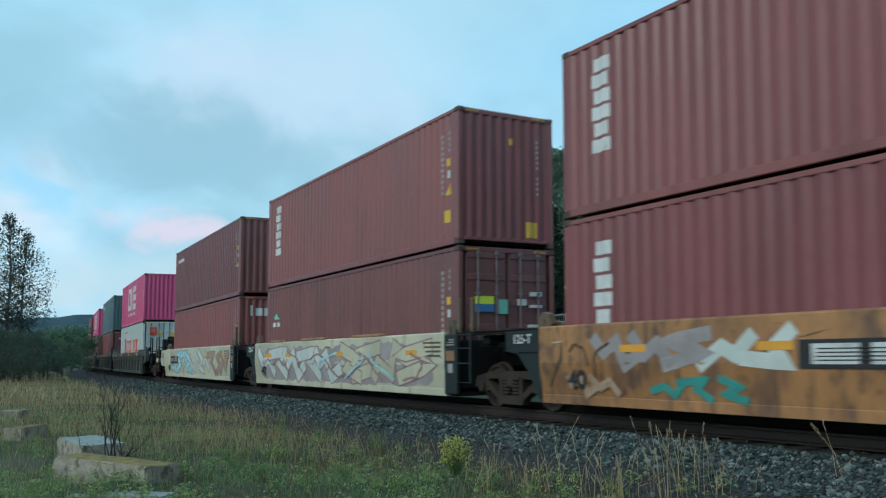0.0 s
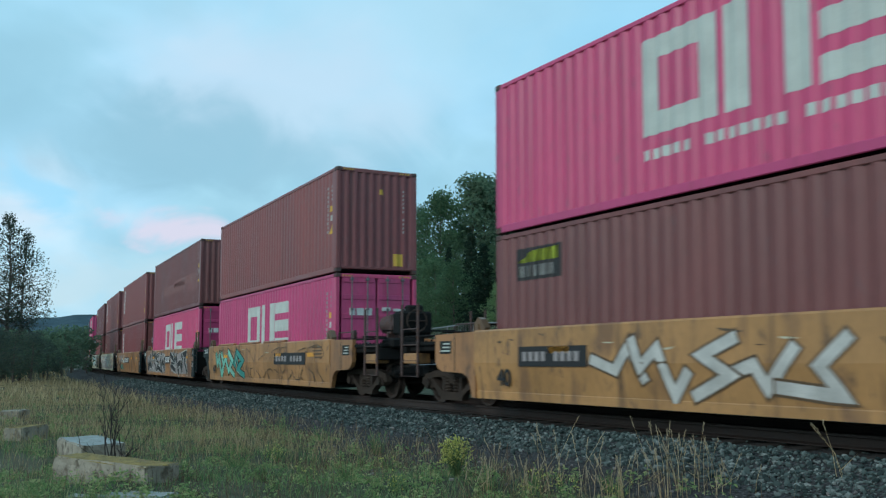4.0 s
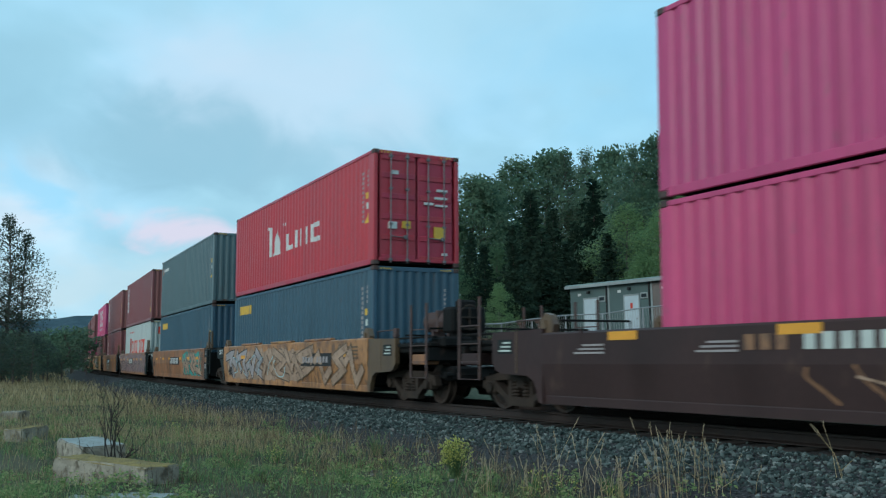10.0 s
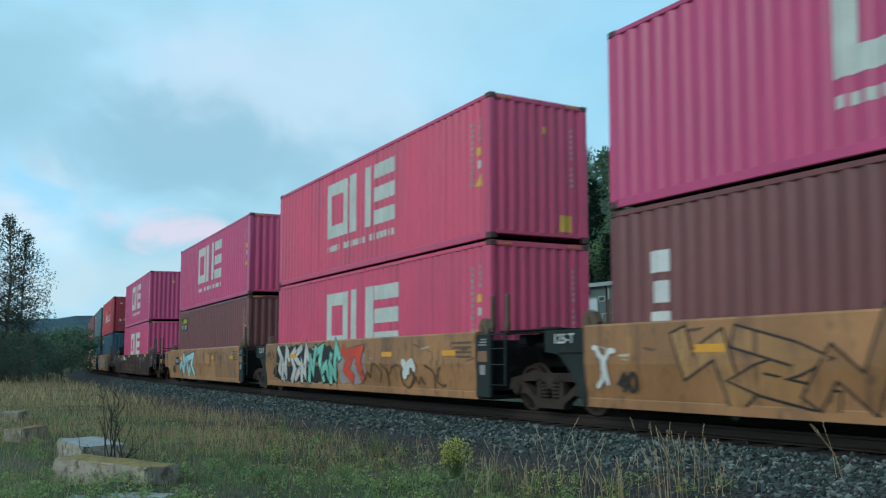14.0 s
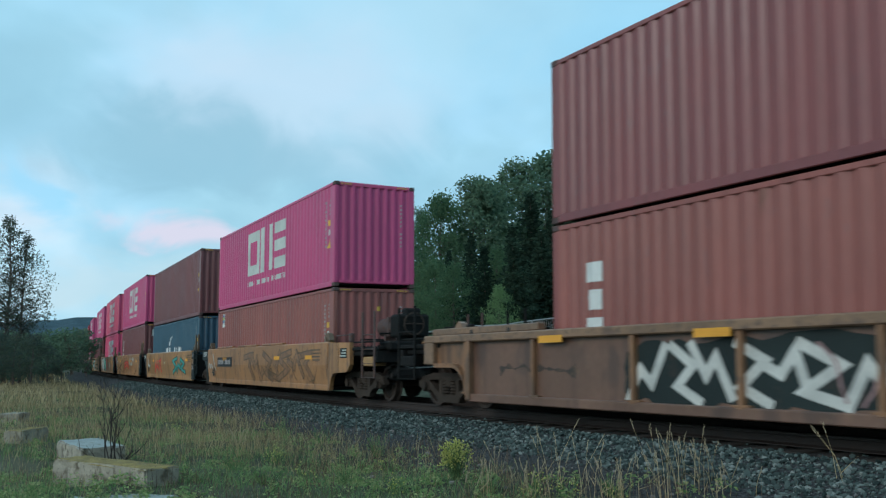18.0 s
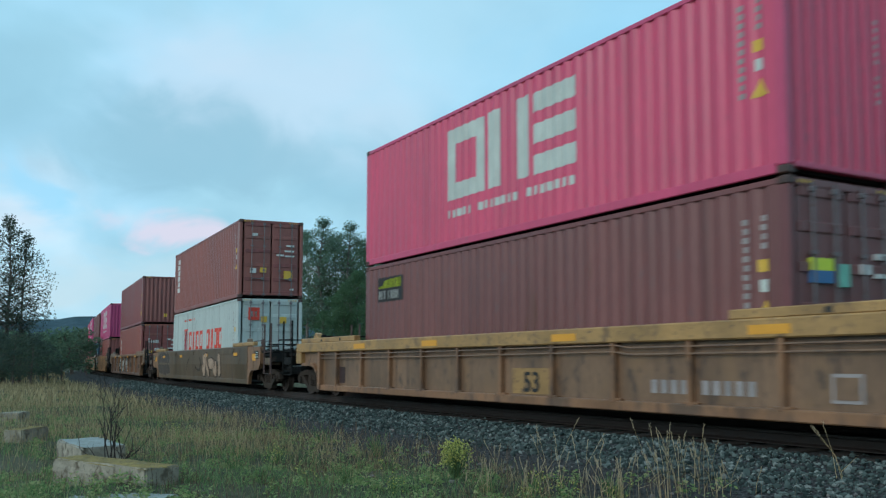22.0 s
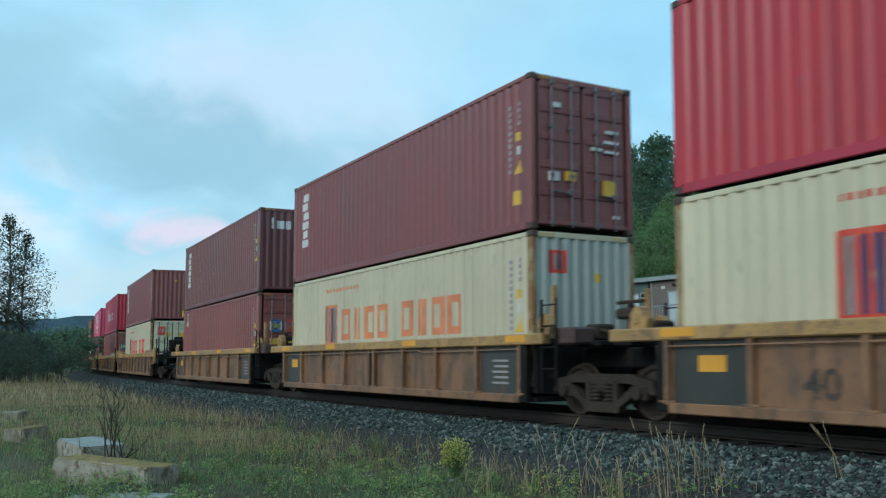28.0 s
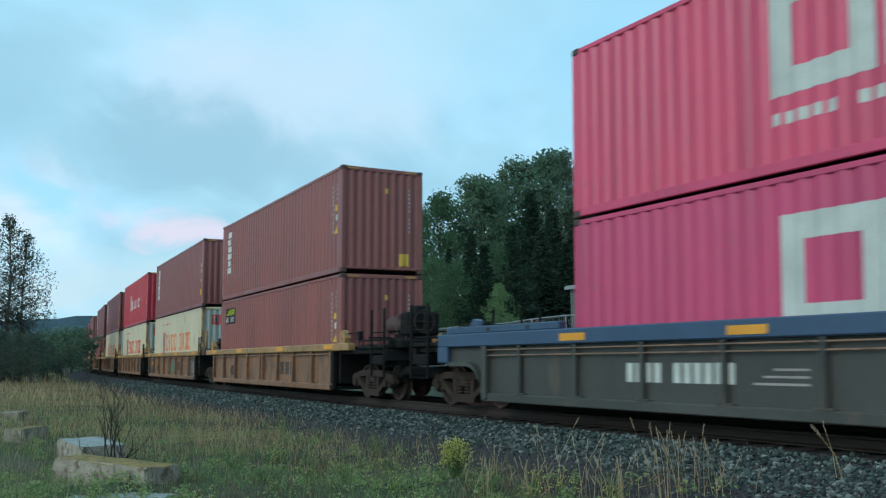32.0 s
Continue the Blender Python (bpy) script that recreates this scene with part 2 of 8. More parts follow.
MAT = {
    "brown": box_paint("brown_paint", (0.220, 0.066, 0.062)),
    "dark_brown": box_paint("dark_brown_paint", (0.165, 0.056, 0.054)),
    "rust_brown": box_paint("red_brown_paint", (0.250, 0.077, 0.064)),
    "magenta": box_paint("magenta_paint", (0.52, 0.062, 0.168), dirt=(0.42, 0.07, 0.14), at=0.66, vary=0.12),
    "rose": box_paint("rose_paint", (0.58, 0.068, 0.148), dirt=(0.52, 0.09, 0.14), at=0.66, vary=0.12),
    "pale": box_paint("pale_grey_paint", (0.43, 0.49, 0.46), dirt=(0.25, 0.20, 0.13), at=0.66, vary=0.08),
    "box_end": box_paint("blue_grey_end_paint", (0.40, 0.44, 0.395), dirt=(0.20, 0.17, 0.12), at=0.64, vary=0.12),
    "cream_box": box_paint("cream_paint", (0.55, 0.495, 0.345), dirt=(0.28, 0.20, 0.10), at=0.66, vary=0.08),
    "red": box_paint("red_paint", (0.42, 0.028, 0.052), at=0.70, vary=0.12),
    "green": box_paint("grey_green_paint", (0.078, 0.132, 0.140), at=0.66),
    "blue": box_paint("blue_paint", (0.032, 0.086, 0.124), at=0.68),
    "orange": material("orange_car_paint", (0.350, 0.158, 0.060), rough=0.50, spec=0.5, coat=0.12, scale=0.8, vary=0.26, dirt=(0.150, 0.075, 0.045), dirt_at=0.51, scuff=(0.085, 0.050, 0.036), scuff_at=0.565, lot=0.13, bump=0.06, fine=16, streak=0.6, hue=0.008, runs=(0.062, 0.036, 0.027), runs_at=0.56),
    "sheet": material("grimy_brown_sheet", (0.180, 0.104, 0.060), rough=0.50, spec=0.5, coat=0.12, scale=0.9, vary=0.3, dirt=(0.225, 0.128, 0.066), dirt_at=0.55, scuff=(0.05, 0.036, 0.030), scuff_at=0.58, bump=0.06, fine=16, streak=0.6, runs=(0.062, 0.036, 0.027), runs_at=0.56),
    "amber_paint": material("yellow_orange_car_paint", (0.385, 0.196, 0.074), rough=0.50, spec=0.5, coat=0.12, scale=0.8, vary=0.22, dirt=(0.190, 0.100, 0.052), dirt_at=0.55, scuff=(0.10, 0.060, 0.040), scuff_at=0.585, bump=0.06, fine=16, streak=0.6, hue=0.008, lot=0.10, runs=(0.062, 0.036, 0.027), runs_at=0.56),
    "tan": material("tan_car_paint", (0.245, 0.122, 0.060), rough=0.50, spec=0.5, coat=0.12, scale=0.9, vary=0.25, dirt=(0.11, 0.068, 0.045), dirt_at=0.52, scuff=(0.07, 0.045, 0.035), scuff_at=0.58, bump=0.06, fine=16, streak=0.6, runs=(0.062, 0.036, 0.027), runs_at=0.56),
    "yellow_rail": material("yellow_car_paint", (0.370, 0.212, 0.076), rough=0.50, spec=0.5, coat=0.12, scale=1.5, vary=0.25, dirt=(0.16, 0.095, 0.05), dirt_at=0.55, scuff=(0.09, 0.055, 0.04), scuff_at=0.58, bump=0.06, fine=16),
    "red_umber": material("red_brown_car_paint", (0.150, 0.080, 0.054), rough=0.50, spec=0.5, coat=0.12, scale=0.9, vary=0.25, dirt=(0.085, 0.050, 0.038), dirt_at=0.53, scuff=(0.20, 0.12, 0.07), scuff_at=0.62, bump=0.06, fine=16, streak=0.6, runs=(0.062, 0.036, 0.027), runs_at=0.56),
    "umber": material("brown_car_paint", (0.108, 0.068, 0.036), rough=0.50, spec=0.5, coat=0.12, scale=0.9, vary=0.26, dirt=(0.175, 0.098, 0.045), dirt_at=0.60, bump=0.06, fine=16, streak=0.6, runs=(0.062, 0.036, 0.027), runs_at=0.56),
    "maroon": material("maroon_car_paint", (0.042, 0.022, 0.020), rough=0.55, spec=0.35, scale=0.9, vary=0.2, dirt=(0.10, 0.06, 0.045), dirt_at=0.62, bump=0.05, fine=16, streak=0.6),
    "slate": material("slate_car_paint", (0.054, 0.056, 0.048), rough=0.50, spec=0.5, coat=0.12, scale=0.9, vary=0.2, dirt=(0.11, 0.085, 0.06), dirt_at=0.6, bump=0.05, fine=16, streak=0.6),
    "brown_chord": material("brown_chord_paint", (0.215, 0.125, 0.072), rough=0.50, spec=0.5, coat=0.12, scale=1.5, vary=0.25, dirt=(0.11, 0.065, 0.045), dirt_at=0.54, scuff=(0.07, 0.045, 0.035), scuff_at=0.57, bump=0.06, fine=16),
    "ghost": material("worn_dark_lettering", (0.062, 0.050, 0.042), rough=0.7, scale=6, vary=0.3, dirt=(0.15, 0.096, 0.062), dirt_at=0.52, bump=0.03),
    "dark_slate": material("dark_grey_car_paint", (0.052, 0.050, 0.042), rough=0.50, spec=0.5, coat=0.12, scale=0.9, vary=0.25, dirt=(0.10, 0.065, 0.04), dirt_at=0.58, bump=0.05, fine=16, streak=0.6),
    "navy": material("navy_car_paint", (0.035, 0.075, 0.135), rough=0.50, spec=0.5, coat=0.12, scale=1.2, vary=0.15, dirt=(0.09, 0.08, 0.07), dirt_at=0.64, bump=0.04, fine=16),
    "cream": material("cream_car_paint", (0.48, 0.46, 0.33), rough=0.50, spec=0.5, coat=0.12, scale=0.8, vary=0.18, dirt=(0.32, 0.19, 0.10), dirt_at=0.6, bump=0.05, fine=16, streak=0.6),
    "under": material("dark_underframe", (0.010, 0.0105, 0.010), rough=0.85, scale=2.0, vary=0.3, dirt=(0.036, 0.026, 0.020), dirt_at=0.60, spec=0.2),
    "endgreen": material("dark_green_end", (0.018, 0.027, 0.026), spec=0.25, rough=0.7, scale=1.6, vary=0.25, dirt=(0.05, 0.038, 0.03), dirt_at=0.62),
    "truck": material("grimy_cast_steel", (0.043, 0.033, 0.026), rough=0.85, scale=4, vary=0.3, dirt=(0.052, 0.038, 0.028), dirt_at=0.58, spec=0.2),
    "wheel": material("brown_wheel_steel", (0.040, 0.028, 0.021), rough=0.7, metal=0.1, scale=5, vary=0.3),
    "rubber": material("black_gap", (0.02, 0.02, 0.02), rough=0.8, scale=4),
    "casting": material("worn_corner_casting", (0.085, 0.055, 0.050), rough=0.6, metal=0.2, scale=6, vary=0.3, dirt=RUST, dirt_at=0.55),
    "rod": material("dull_steel_rod", (0.165, 0.150, 0.155), rough=0.5, metal=0.3, scale=6, vary=0.25, dirt=(0.10, 0.06, 0.05), dirt_at=0.58),
    "steel": material("galvanised_steel", (0.34, 0.36, 0.36), rough=0.45, metal=0.6, scale=6, vary=0.2, dirt=(0.2, 0.13, 0.09), dirt_at=0.64),
    "white": material("white_marking", (0.58, 0.60, 0.57), rough=0.6, scale=2, vary=0.15, dirt=(0.32, 0.29, 0.27), dirt_at=0.62, bump=0.03),
    "grey_mark": material("pale_marking", (0.50, 0.55, 0.50), rough=0.6, scale=2, vary=0.12, bump=0.03),
    "dim_mark": material("dull_lettering", (0.31, 0.28, 0.27), rough=0.6, scale=2, vary=0.2, bump=0.03),
    "pink": material("pink_spray_paint", (0.30, 0.185, 0.18), rough=0.6, scale=3, vary=0.3, dirt=(0.16, 0.09, 0.075), dirt_at=0.56, bump=0.03),
    "post_rust": material("rust_stained_post", (0.36, 0.27, 0.14), rough=0.6, scale=1.5, vary=0.3, dirt=(0.25, 0.105, 0.030), dirt_at=0.44, scuff=(0.12, 0.06, 0.03), scuff_at=0.60),
    "yellow": material("yellow_marking", (0.63, 0.39, 0.055), rough=0.55, scale=2, vary=0.1, bump=0.03),
    "orange_mark": material("orange_reflector", (0.72, 0.33, 0.04), rough=0.5, scale=2, vary=0.1, bump=0.03),
    "redmark": material("red_marking", (0.62, 0.06, 0.035), rough=0.55, scale=2, vary=0.15, dirt=(0.66, 0.25, 0.12), dirt_at=0.6, bump=0.03),
    "faded": material("faded_orange_marking", (0.66, 0.22, 0.10), rough=0.55, scale=2, vary=0.2, bump=0.03),
    "bluemark": material("blue_marking", (0.04, 0.16, 0.34), rough=0.55, scale=2, vary=0.1, bump=0.03),
    "black": material("black_marking", (0.022, 0.022, 0.022), rough=0.6, scale=2, vary=0.2, bump=0.03),
    "lime": material("lime_marking", (0.60, 0.72, 0.06), rough=0.55, scale=2, vary=0.1, bump=0.03),
    "mint": material("mint_spray_paint", (0.18, 0.52, 0.40), rough=0.55, scale=3, vary=0.2, bump=0.03),
    "teal": material("teal_spray_paint", (0.04, 0.26, 0.22), rough=0.55, scale=3, vary=0.2, bump=0.03),
    "scrape": box_paint("scraped_brown_paint", (0.215, 0.088, 0.080)),
    "peach": material("faded_peach_spray_paint", (0.36, 0.245, 0.17), rough=0.6, scale=3, vary=0.25, dirt=(0.20, 0.12, 0.07), dirt_at=0.56, bump=0.03),
    "mauve": material("mauve_spray_paint", (0.26, 0.19, 0.20), rough=0.55, scale=3, vary=0.3, bump=0.03),
    "silver": material("silver_spray_paint", (0.50, 0.50, 0.46), rough=0.45, scale=3, vary=0.2, bump=0.03),
    "skyblue": material("light_blue_spray_paint", (0.30, 0.55, 0.58), rough=0.55, scale=3, vary=0.2, bump=0.03),
    "rail": material("rusty_rail_steel", (0.034, 0.025, 0.021), rough=0.75, metal=0.1, scale=4, vary=0.25),
    "railhead": material("worn_rail_head", (0.060, 0.052, 0.046), rough=0.55, metal=0.5, scale=4, vary=0.2),
    "tie": material("weathered_tie_wood", (0.030, 0.025, 0.021), rough=0.9, scale=5, vary=0.3),
    "concrete": material("weathered_concrete", (0.285, 0.262, 0.205), rough=0.9, scale=2.5, vary=0.28, dirt=(0.085, 0.070, 0.045), dirt_at=0.53, scuff=(0.05, 0.045, 0.03), scuff_at=0.62, bump=0.4, fine=30),
    "pale_concrete": material("pale_concrete", (0.25, 0.285, 0.27), rough=0.9, scale=4, vary=0.2, dirt=(0.14, 0.13, 0.10), dirt_at=0.58, bump=0.4, fine=30),
    "moss": material("ochre_moss", (0.215, 0.158, 0.050), rough=0.95, scale=7, vary=0.4, dirt=(0.24, 0.20, 0.11), dirt_at=0.58, bump=0.5, fine=60),
    "twig": material("dark_bare_twig", (0.040, 0.032, 0.028), rough=0.9, scale=8),
    "bark": material("grey_bark", (0.12, 0.10, 0.085), rough=0.9, scale=6, vary=0.3, bump=0.4),
    "birch": material("pale_birch_bark", (0.15, 0.14, 0.125), rough=0.85, scale=5, vary=0.3, dirt=(0.06, 0.05, 0.045), dirt_at=0.56),
    "wall": material("taupe_metal_siding", (0.170, 0.145, 0.128), rough=0.6, scale=1.2, vary=0.1, bump=0.06, fine=25),
    "wallgreen": material("green_grey_metal_siding", (0.082, 0.128, 0.120), rough=0.6, scale=1.2, vary=0.1, bump=0.06, fine=25),
    "trim": material("pale_metal_trim", (0.27, 0.31, 0.30), rough=0.5, scale=2, vary=0.15),
    "roof": material("grey_green_metal_roof", (0.17, 0.25, 0.235), rough=0.5, scale=2, vary=0.15),
    "door": material("white_door_paint", (0.46, 0.55, 0.57), rough=0.5, scale=2, vary=0.08),
    "awning": material("blue_grey_awning", (0.25, 0.36, 0.42), rough=0.6, scale=2, vary=0.12),
    "glass": material("dark_window_glass", (0.03, 0.04, 0.045), rough=0.1, scale=2, vary=0.1, bump=0.0),
    "stack": material("grey_concrete_chimney", (0.215, 0.235, 0.225), rough=0.85, scale=0.4, vary=0.14, dirt=(0.22, 0.23, 0.21), dirt_at=0.6, bump=0.1, fine=6),
    "pipe": material("dark_brown_pipe", (0.10, 0.06, 0.045), rough=0.7, scale=3, vary=0.2),
}


def leafy(name, colours, thin=0.38):
    """Foliage: each leaf or blade takes its own tone between the given colours; thin, so some light passes."""
    m = bpy.data.materials.new(name)
    m.use_nodes = True
    nt = m.node_tree
    nt.nodes.clear()
    o = nt.nodes.new("ShaderNodeOutputMaterial")
    geo = nt.nodes.new("ShaderNodeNewGeometry")
    inf = nt.nodes.new("ShaderNodeObjectInfo")
    add = nt.nodes.new("ShaderNodeMath")
    add.operation = "MULTIPLY_ADD"
    add.inputs[1].default_value, add.inputs[2].default_value = 0.72, 0.0
    nt.links.new(geo.outputs["Random Per Island"], add.inputs[0])
    ad2 = nt.nodes.new("ShaderNodeMath")
    ad2.operation = "MULTIPLY_ADD"
    ad2.inputs[1].default_value = 0.28
    nt.links.new(inf.outputs["Random"], ad2.inputs[0])
    nt.links.new(add.outputs[0], ad2.inputs[2])
    rp = nt.nodes.new("ShaderNodeValToRGB")
    el = rp.color_ramp.elements
    while len(el) < len(colours):
        el.new(0.5)
    for i, (e, c) in enumerate(zip(el, colours)):
        e.position, e.color = i / (len(colours) - 1), (*c, 1)
    nt.links.new(ad2.outputs[0], rp.inputs[0])
    d = nt.nodes.new("ShaderNodeBsdfDiffuse")
    d.inputs["Roughness"].default_value = 0.6
    tr = nt.nodes.new("ShaderNodeBsdfTranslucent")
    mx = nt.nodes.new("ShaderNodeMixShader")
    mx.inputs[0].default_value = thin
    nt.links.new(rp.outputs[0], d.inputs[0])
    nt.links.new(rp.outputs[0], tr.inputs[0])
    nt.links.new(d.outputs[0], mx.inputs[1])
    nt.links.new(tr.outputs[0], mx.inputs[2])
    nt.links.new(mx.outputs[0], o.inputs[0])
    return m


MAT.update({
    "leaf": leafy("green_leaves", [(0.064, 0.126, 0.077), (0.112, 0.200, 0.108), (0.171, 0.264, 0.136)], 0.5),
    "leaf_pale": leafy("pale_green_leaves", [(0.121, 0.215, 0.108), (0.185, 0.300, 0.143), (0.253, 0.375, 0.171)], 0.5),
    # leaves made paler and bluer, so that the colour itself carries the haze
    "leaf_haze": leafy("soft_haze_tinted_leaves", [(0.116, 0.193, 0.156), (0.169, 0.264, 0.194), (0.227, 0.307, 0.194)], 0.5),
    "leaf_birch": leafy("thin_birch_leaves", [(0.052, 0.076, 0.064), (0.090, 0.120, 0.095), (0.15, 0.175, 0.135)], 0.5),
    # also lightened towards blue in place of haze
    "leaf_far": leafy("haze_tinted_leaves", [(0.093, 0.162, 0.116), (0.138, 0.226, 0.146), (0.194, 0.274, 0.169)], 0.5),
    "needle": leafy("dark_spruce_needles", [(0.022, 0.042, 0.032), (0.036, 0.064, 0.044), (0.056, 0.090, 0.058)]),
    "leaf_dusk": leafy("dim_blue_green_leaves", [(0.062, 0.092, 0.080), (0.098, 0.140, 0.112), (0.165, 0.190, 0.115)], 0.5),
    "straw": leafy("dry_straw_grass", [(0.187, 0.157, 0.085), (0.440, 0.351, 0.195), (0.726, 0.594, 0.360)]),
    "blade": leafy("green_grass_blades", [(0.068, 0.124, 0.063), (0.171, 0.286, 0.121), (0.374, 0.454, 0.221)]),
    "reddish": leafy("russet_weeds", [(0.075, 0.050, 0.042), (0.19, 0.12, 0.085), (0.25, 0.20, 0.12)]),
    "flower": leafy("yellow_flowers", [(0.40, 0.44, 0.12), (0.62, 0.62, 0.20), (0.74, 0.72, 0.36)]),
    "herb": leafy("leafy_green_herbs", [(0.068, 0.135, 0.065), (0.165, 0.292, 0.110), (0.297, 0.400, 0.173), (0.462, 0.454, 0.231)]),
    "seed": leafy("pale_seed_heads", [(0.36, 0.30, 0.20), (0.50, 0.43, 0.30), (0.42, 0.34, 0.22)]),
})


# ---------------------------------------------------------------- mesh building
class Geo:
    """Collects vertices and faces of one part."""

    def __init__(self):
        self.v, self.f = [], []

    def add(self, vs, fs):
        n = len(self.v)
        self.v.extend(vs)
        self.f.extend([tuple(i + n for i in f) for f in fs])
        return self

    def box(self, x0, x1, y0, y1, z0, z1, c=0.0):
        if c <= 0:
            vs = [(x, y, z) for x in (x0, x1) for y in (y0, y1) for z in (z0, z1)]
            return self.add(vs, [(0, 1, 3, 2), (4, 6, 7, 5), (0, 4, 5, 1), (2, 3, 7, 6), (0, 2, 6, 4), (1, 5, 7, 3)])
        # chamfered: each corner becomes three points
        X, Y, Z, vs, ix = (x0, x1), (y0, y1), (z0, z1), [], {}
        for i in (0, 1):
            for j in (0, 1):
                for k in (0, 1):
                    sx, sy, sz = c * (1 - 2 * i), c * (1 - 2 * j), c * (1 - 2 * k)
                    for a, p in enumerate(((X[i], Y[j] + sy, Z[k] + sz), (X[i] + sx, Y[j], Z[k] + sz), (X[i] + sx, Y[j] + sy, Z[k]))):
                        ix[i, j, k, a] = len(vs)
                        vs.append(p)
        fs = []
        for i in (0, 1):
            fs.append([ix[i, 0, 0, 0], ix[i, 0, 1, 0], ix[i, 1, 1, 0], ix[i, 1, 0, 0]][:: 1 if i == 0 else -1])
            fs.append([ix[0, i, 0, 1], ix[1, i, 0, 1], ix[1, i, 1, 1], ix[0, i, 1, 1]][:: 1 if i == 0 else -1])
            fs.append([ix[0, 0, i, 2], ix[0, 1, i, 2], ix[1, 1, i, 2], ix[1, 0, i, 2]][:: 1 if i == 0 else -1])
        for i in (0, 1):
            for j in (0, 1):
                r = 1 if i == j else -1
                fs.append([ix[i, j, 0, 0], ix[i, j, 0, 1], ix[i, j, 1, 1], ix[i, j, 1, 0]][::r])
                fs.append([ix[i, 0, j, 0], ix[i, 1, j, 0], ix[i, 1, j, 2], ix[i, 0, j, 2]][::r])
                fs.append([ix[0, i, j, 1], ix[0, i, j, 2], ix[1, i, j, 2], ix[1, i, j, 1]][::r])
                for k in (0, 1):
                    t = [ix[i, j, k, 0], ix[i, j, k, 1], ix[i, j, k, 2]]
                    fs.append(t[:: -1 if (i + j + k) % 2 == 0 else 1])
        return self.add(vs, fs)

    def tube(self, pts, r, n=6, r1=None, cap=True):
        """A round bar through the points, tapering from r to r1."""
        pts = [Vector(p) for p in pts]
        r1 = r if r1 is None else r1
        base, m = len(self.v), len(pts)
        for i, p in enumerate(pts):
            d = (pts[min(i + 1, m - 1)] - pts[max(i - 1, 0)]).normalized()
            a = d.orthogonal().normalized()
            b = d.cross(a)
            q = r + (r1 - r) * i / max(1, m - 1)
            for k in range(n):
                t = 2 * math.pi * k / n
                self.v.append(tuple(p + a * (q * math.cos(t)) + b * (q * math.sin(t))))
        for i in range(m - 1):
            for k in range(n):
                k2 = (k + 1) % n
                self.f.append((base + i * n + k, base + i * n + k2, base + (i + 1) * n + k2, base + (i + 1) * n + k))
        if cap:
            self.f.append(tuple(base + k for k in range(n))[::-1])
            self.f.append(tuple(base + (m - 1) * n + k for k in range(n)))
        return self

    def prism(self, poly, y0, y1):
        """A polygon in (x, z), drawn out from y0 to y1."""
        n = len(poly)
        vs = [(x, y0, z) for x, z in poly] + [(x, y1, z) for x, z in poly]
        fs = [tuple(range(n)), tuple(range(2 * n - 1, n - 1, -1))] + [((i + 1) % n, i, i + n, (i + 1) % n + n) for i in range(n)]
        return self.add(vs, fs)

    def lathe(self, prof, n=20):
        """A profile of (radius, y) turned round the y axis."""
        b = len(self.v)
        for r, y in prof:
            for k in range(n):
                t = 2 * math.pi * k / n
                self.v.append((r * math.cos(t), y, r * math.sin(t)))
        for i in range(len(prof) - 1):
            for k in range(n):
                k2 = (k + 1) % n
                self.f.append((b + i * n + k, b + i * n + k2, b + (i + 1) * n + k2, b + (i + 1) * n + k))
        return self

    def moved(self, m):
        self.v = [tuple(m @ Vector(p)) for p in self.v]
        return self

    def mesh(self, name, mat):
        me = bpy.data.meshes.new(name)
        me.from_pydata(self.v, [], self.f)
        me.materials.append(mat)
        me.update()
        return me


STORE = {}


def shape(key, mat, make):
    """One mesh for all parts of the same shape and material."""
    k = (key, mat)
    if k not in STORE:
        STORE[k] = make().mesh(str(key if isinstance(key, str) else key[0]), MAT[mat])
    return STORE[k]


def part(name, me, parent, label="", at=None):
    ob = new(name, me)
    ob.parent = parent
    if at is not None:
        ob.matrix_basis = at if isinstance(at, Matrix) else Matrix.Translation(at)
    if label:
        tagged(ob, label)
    return ob
# ---------------------------------------------------------------- the track's line
KNOTS = (-80, -25, -5, 8, 16, 25, 40, 70, 110, 160, 220)
BENDS = (0.116, -1.135, -1.043, -1.256, -2.633, -2.200, -1.348, -0.877, -0.582, -0.991, -1.195)
LINE_S = np.arange(-520.0, 460.0, 1.0)
LINE_K = np.interp(LINE_S, KNOTS, BENDS) * 1e-3
LINE_T = np.concatenate([[0], np.cumsum((LINE_K[1:] + LINE_K[:-1]) / 2)])
LINE_T += 0.0085 - np.interp(0, LINE_S, LINE_T)
MID_T = (LINE_T[1:] + LINE_T[:-1]) / 2
LINE_X = np.concatenate([[0], np.cumsum(np.cos(MID_T))])
LINE_Y = np.concatenate([[0], np.cumsum(np.sin(MID_T))])
LINE_X -= np.interp(0, LINE_S, LINE_X)
LINE_Y += -10.432 - np.interp(0, LINE_S, LINE_Y)


def on_line(s, off=0.0):
    """The point of the track at s metres, off metres to its left (the camera's side), and the heading."""
    t = float(np.interp(s, LINE_S, LINE_T))
    return float(np.interp(s, LINE_S, LINE_X)) - off * math.sin(t), float(np.interp(s, LINE_S, LINE_Y)) + off * math.cos(t), t


def from_line(x, y):
    """Arrays of the distance along and to the left of the track, for points not far off it."""
    s = np.array(x, float)
    for _ in range(6):
        px, py, t = np.interp(s, LINE_S, LINE_X), np.interp(s, LINE_S, LINE_Y), np.interp(s, LINE_S, LINE_T)
        s = np.clip(s + (x - px) * np.cos(t) + (y - py) * np.sin(t), -515, 455)
    px, py, t = np.interp(s, LINE_S, LINE_X), np.interp(s, LINE_S, LINE_Y), np.interp(s, LINE_S, LINE_T)
    return s, -(x - px) * np.sin(t) + (y - py) * np.cos(t)


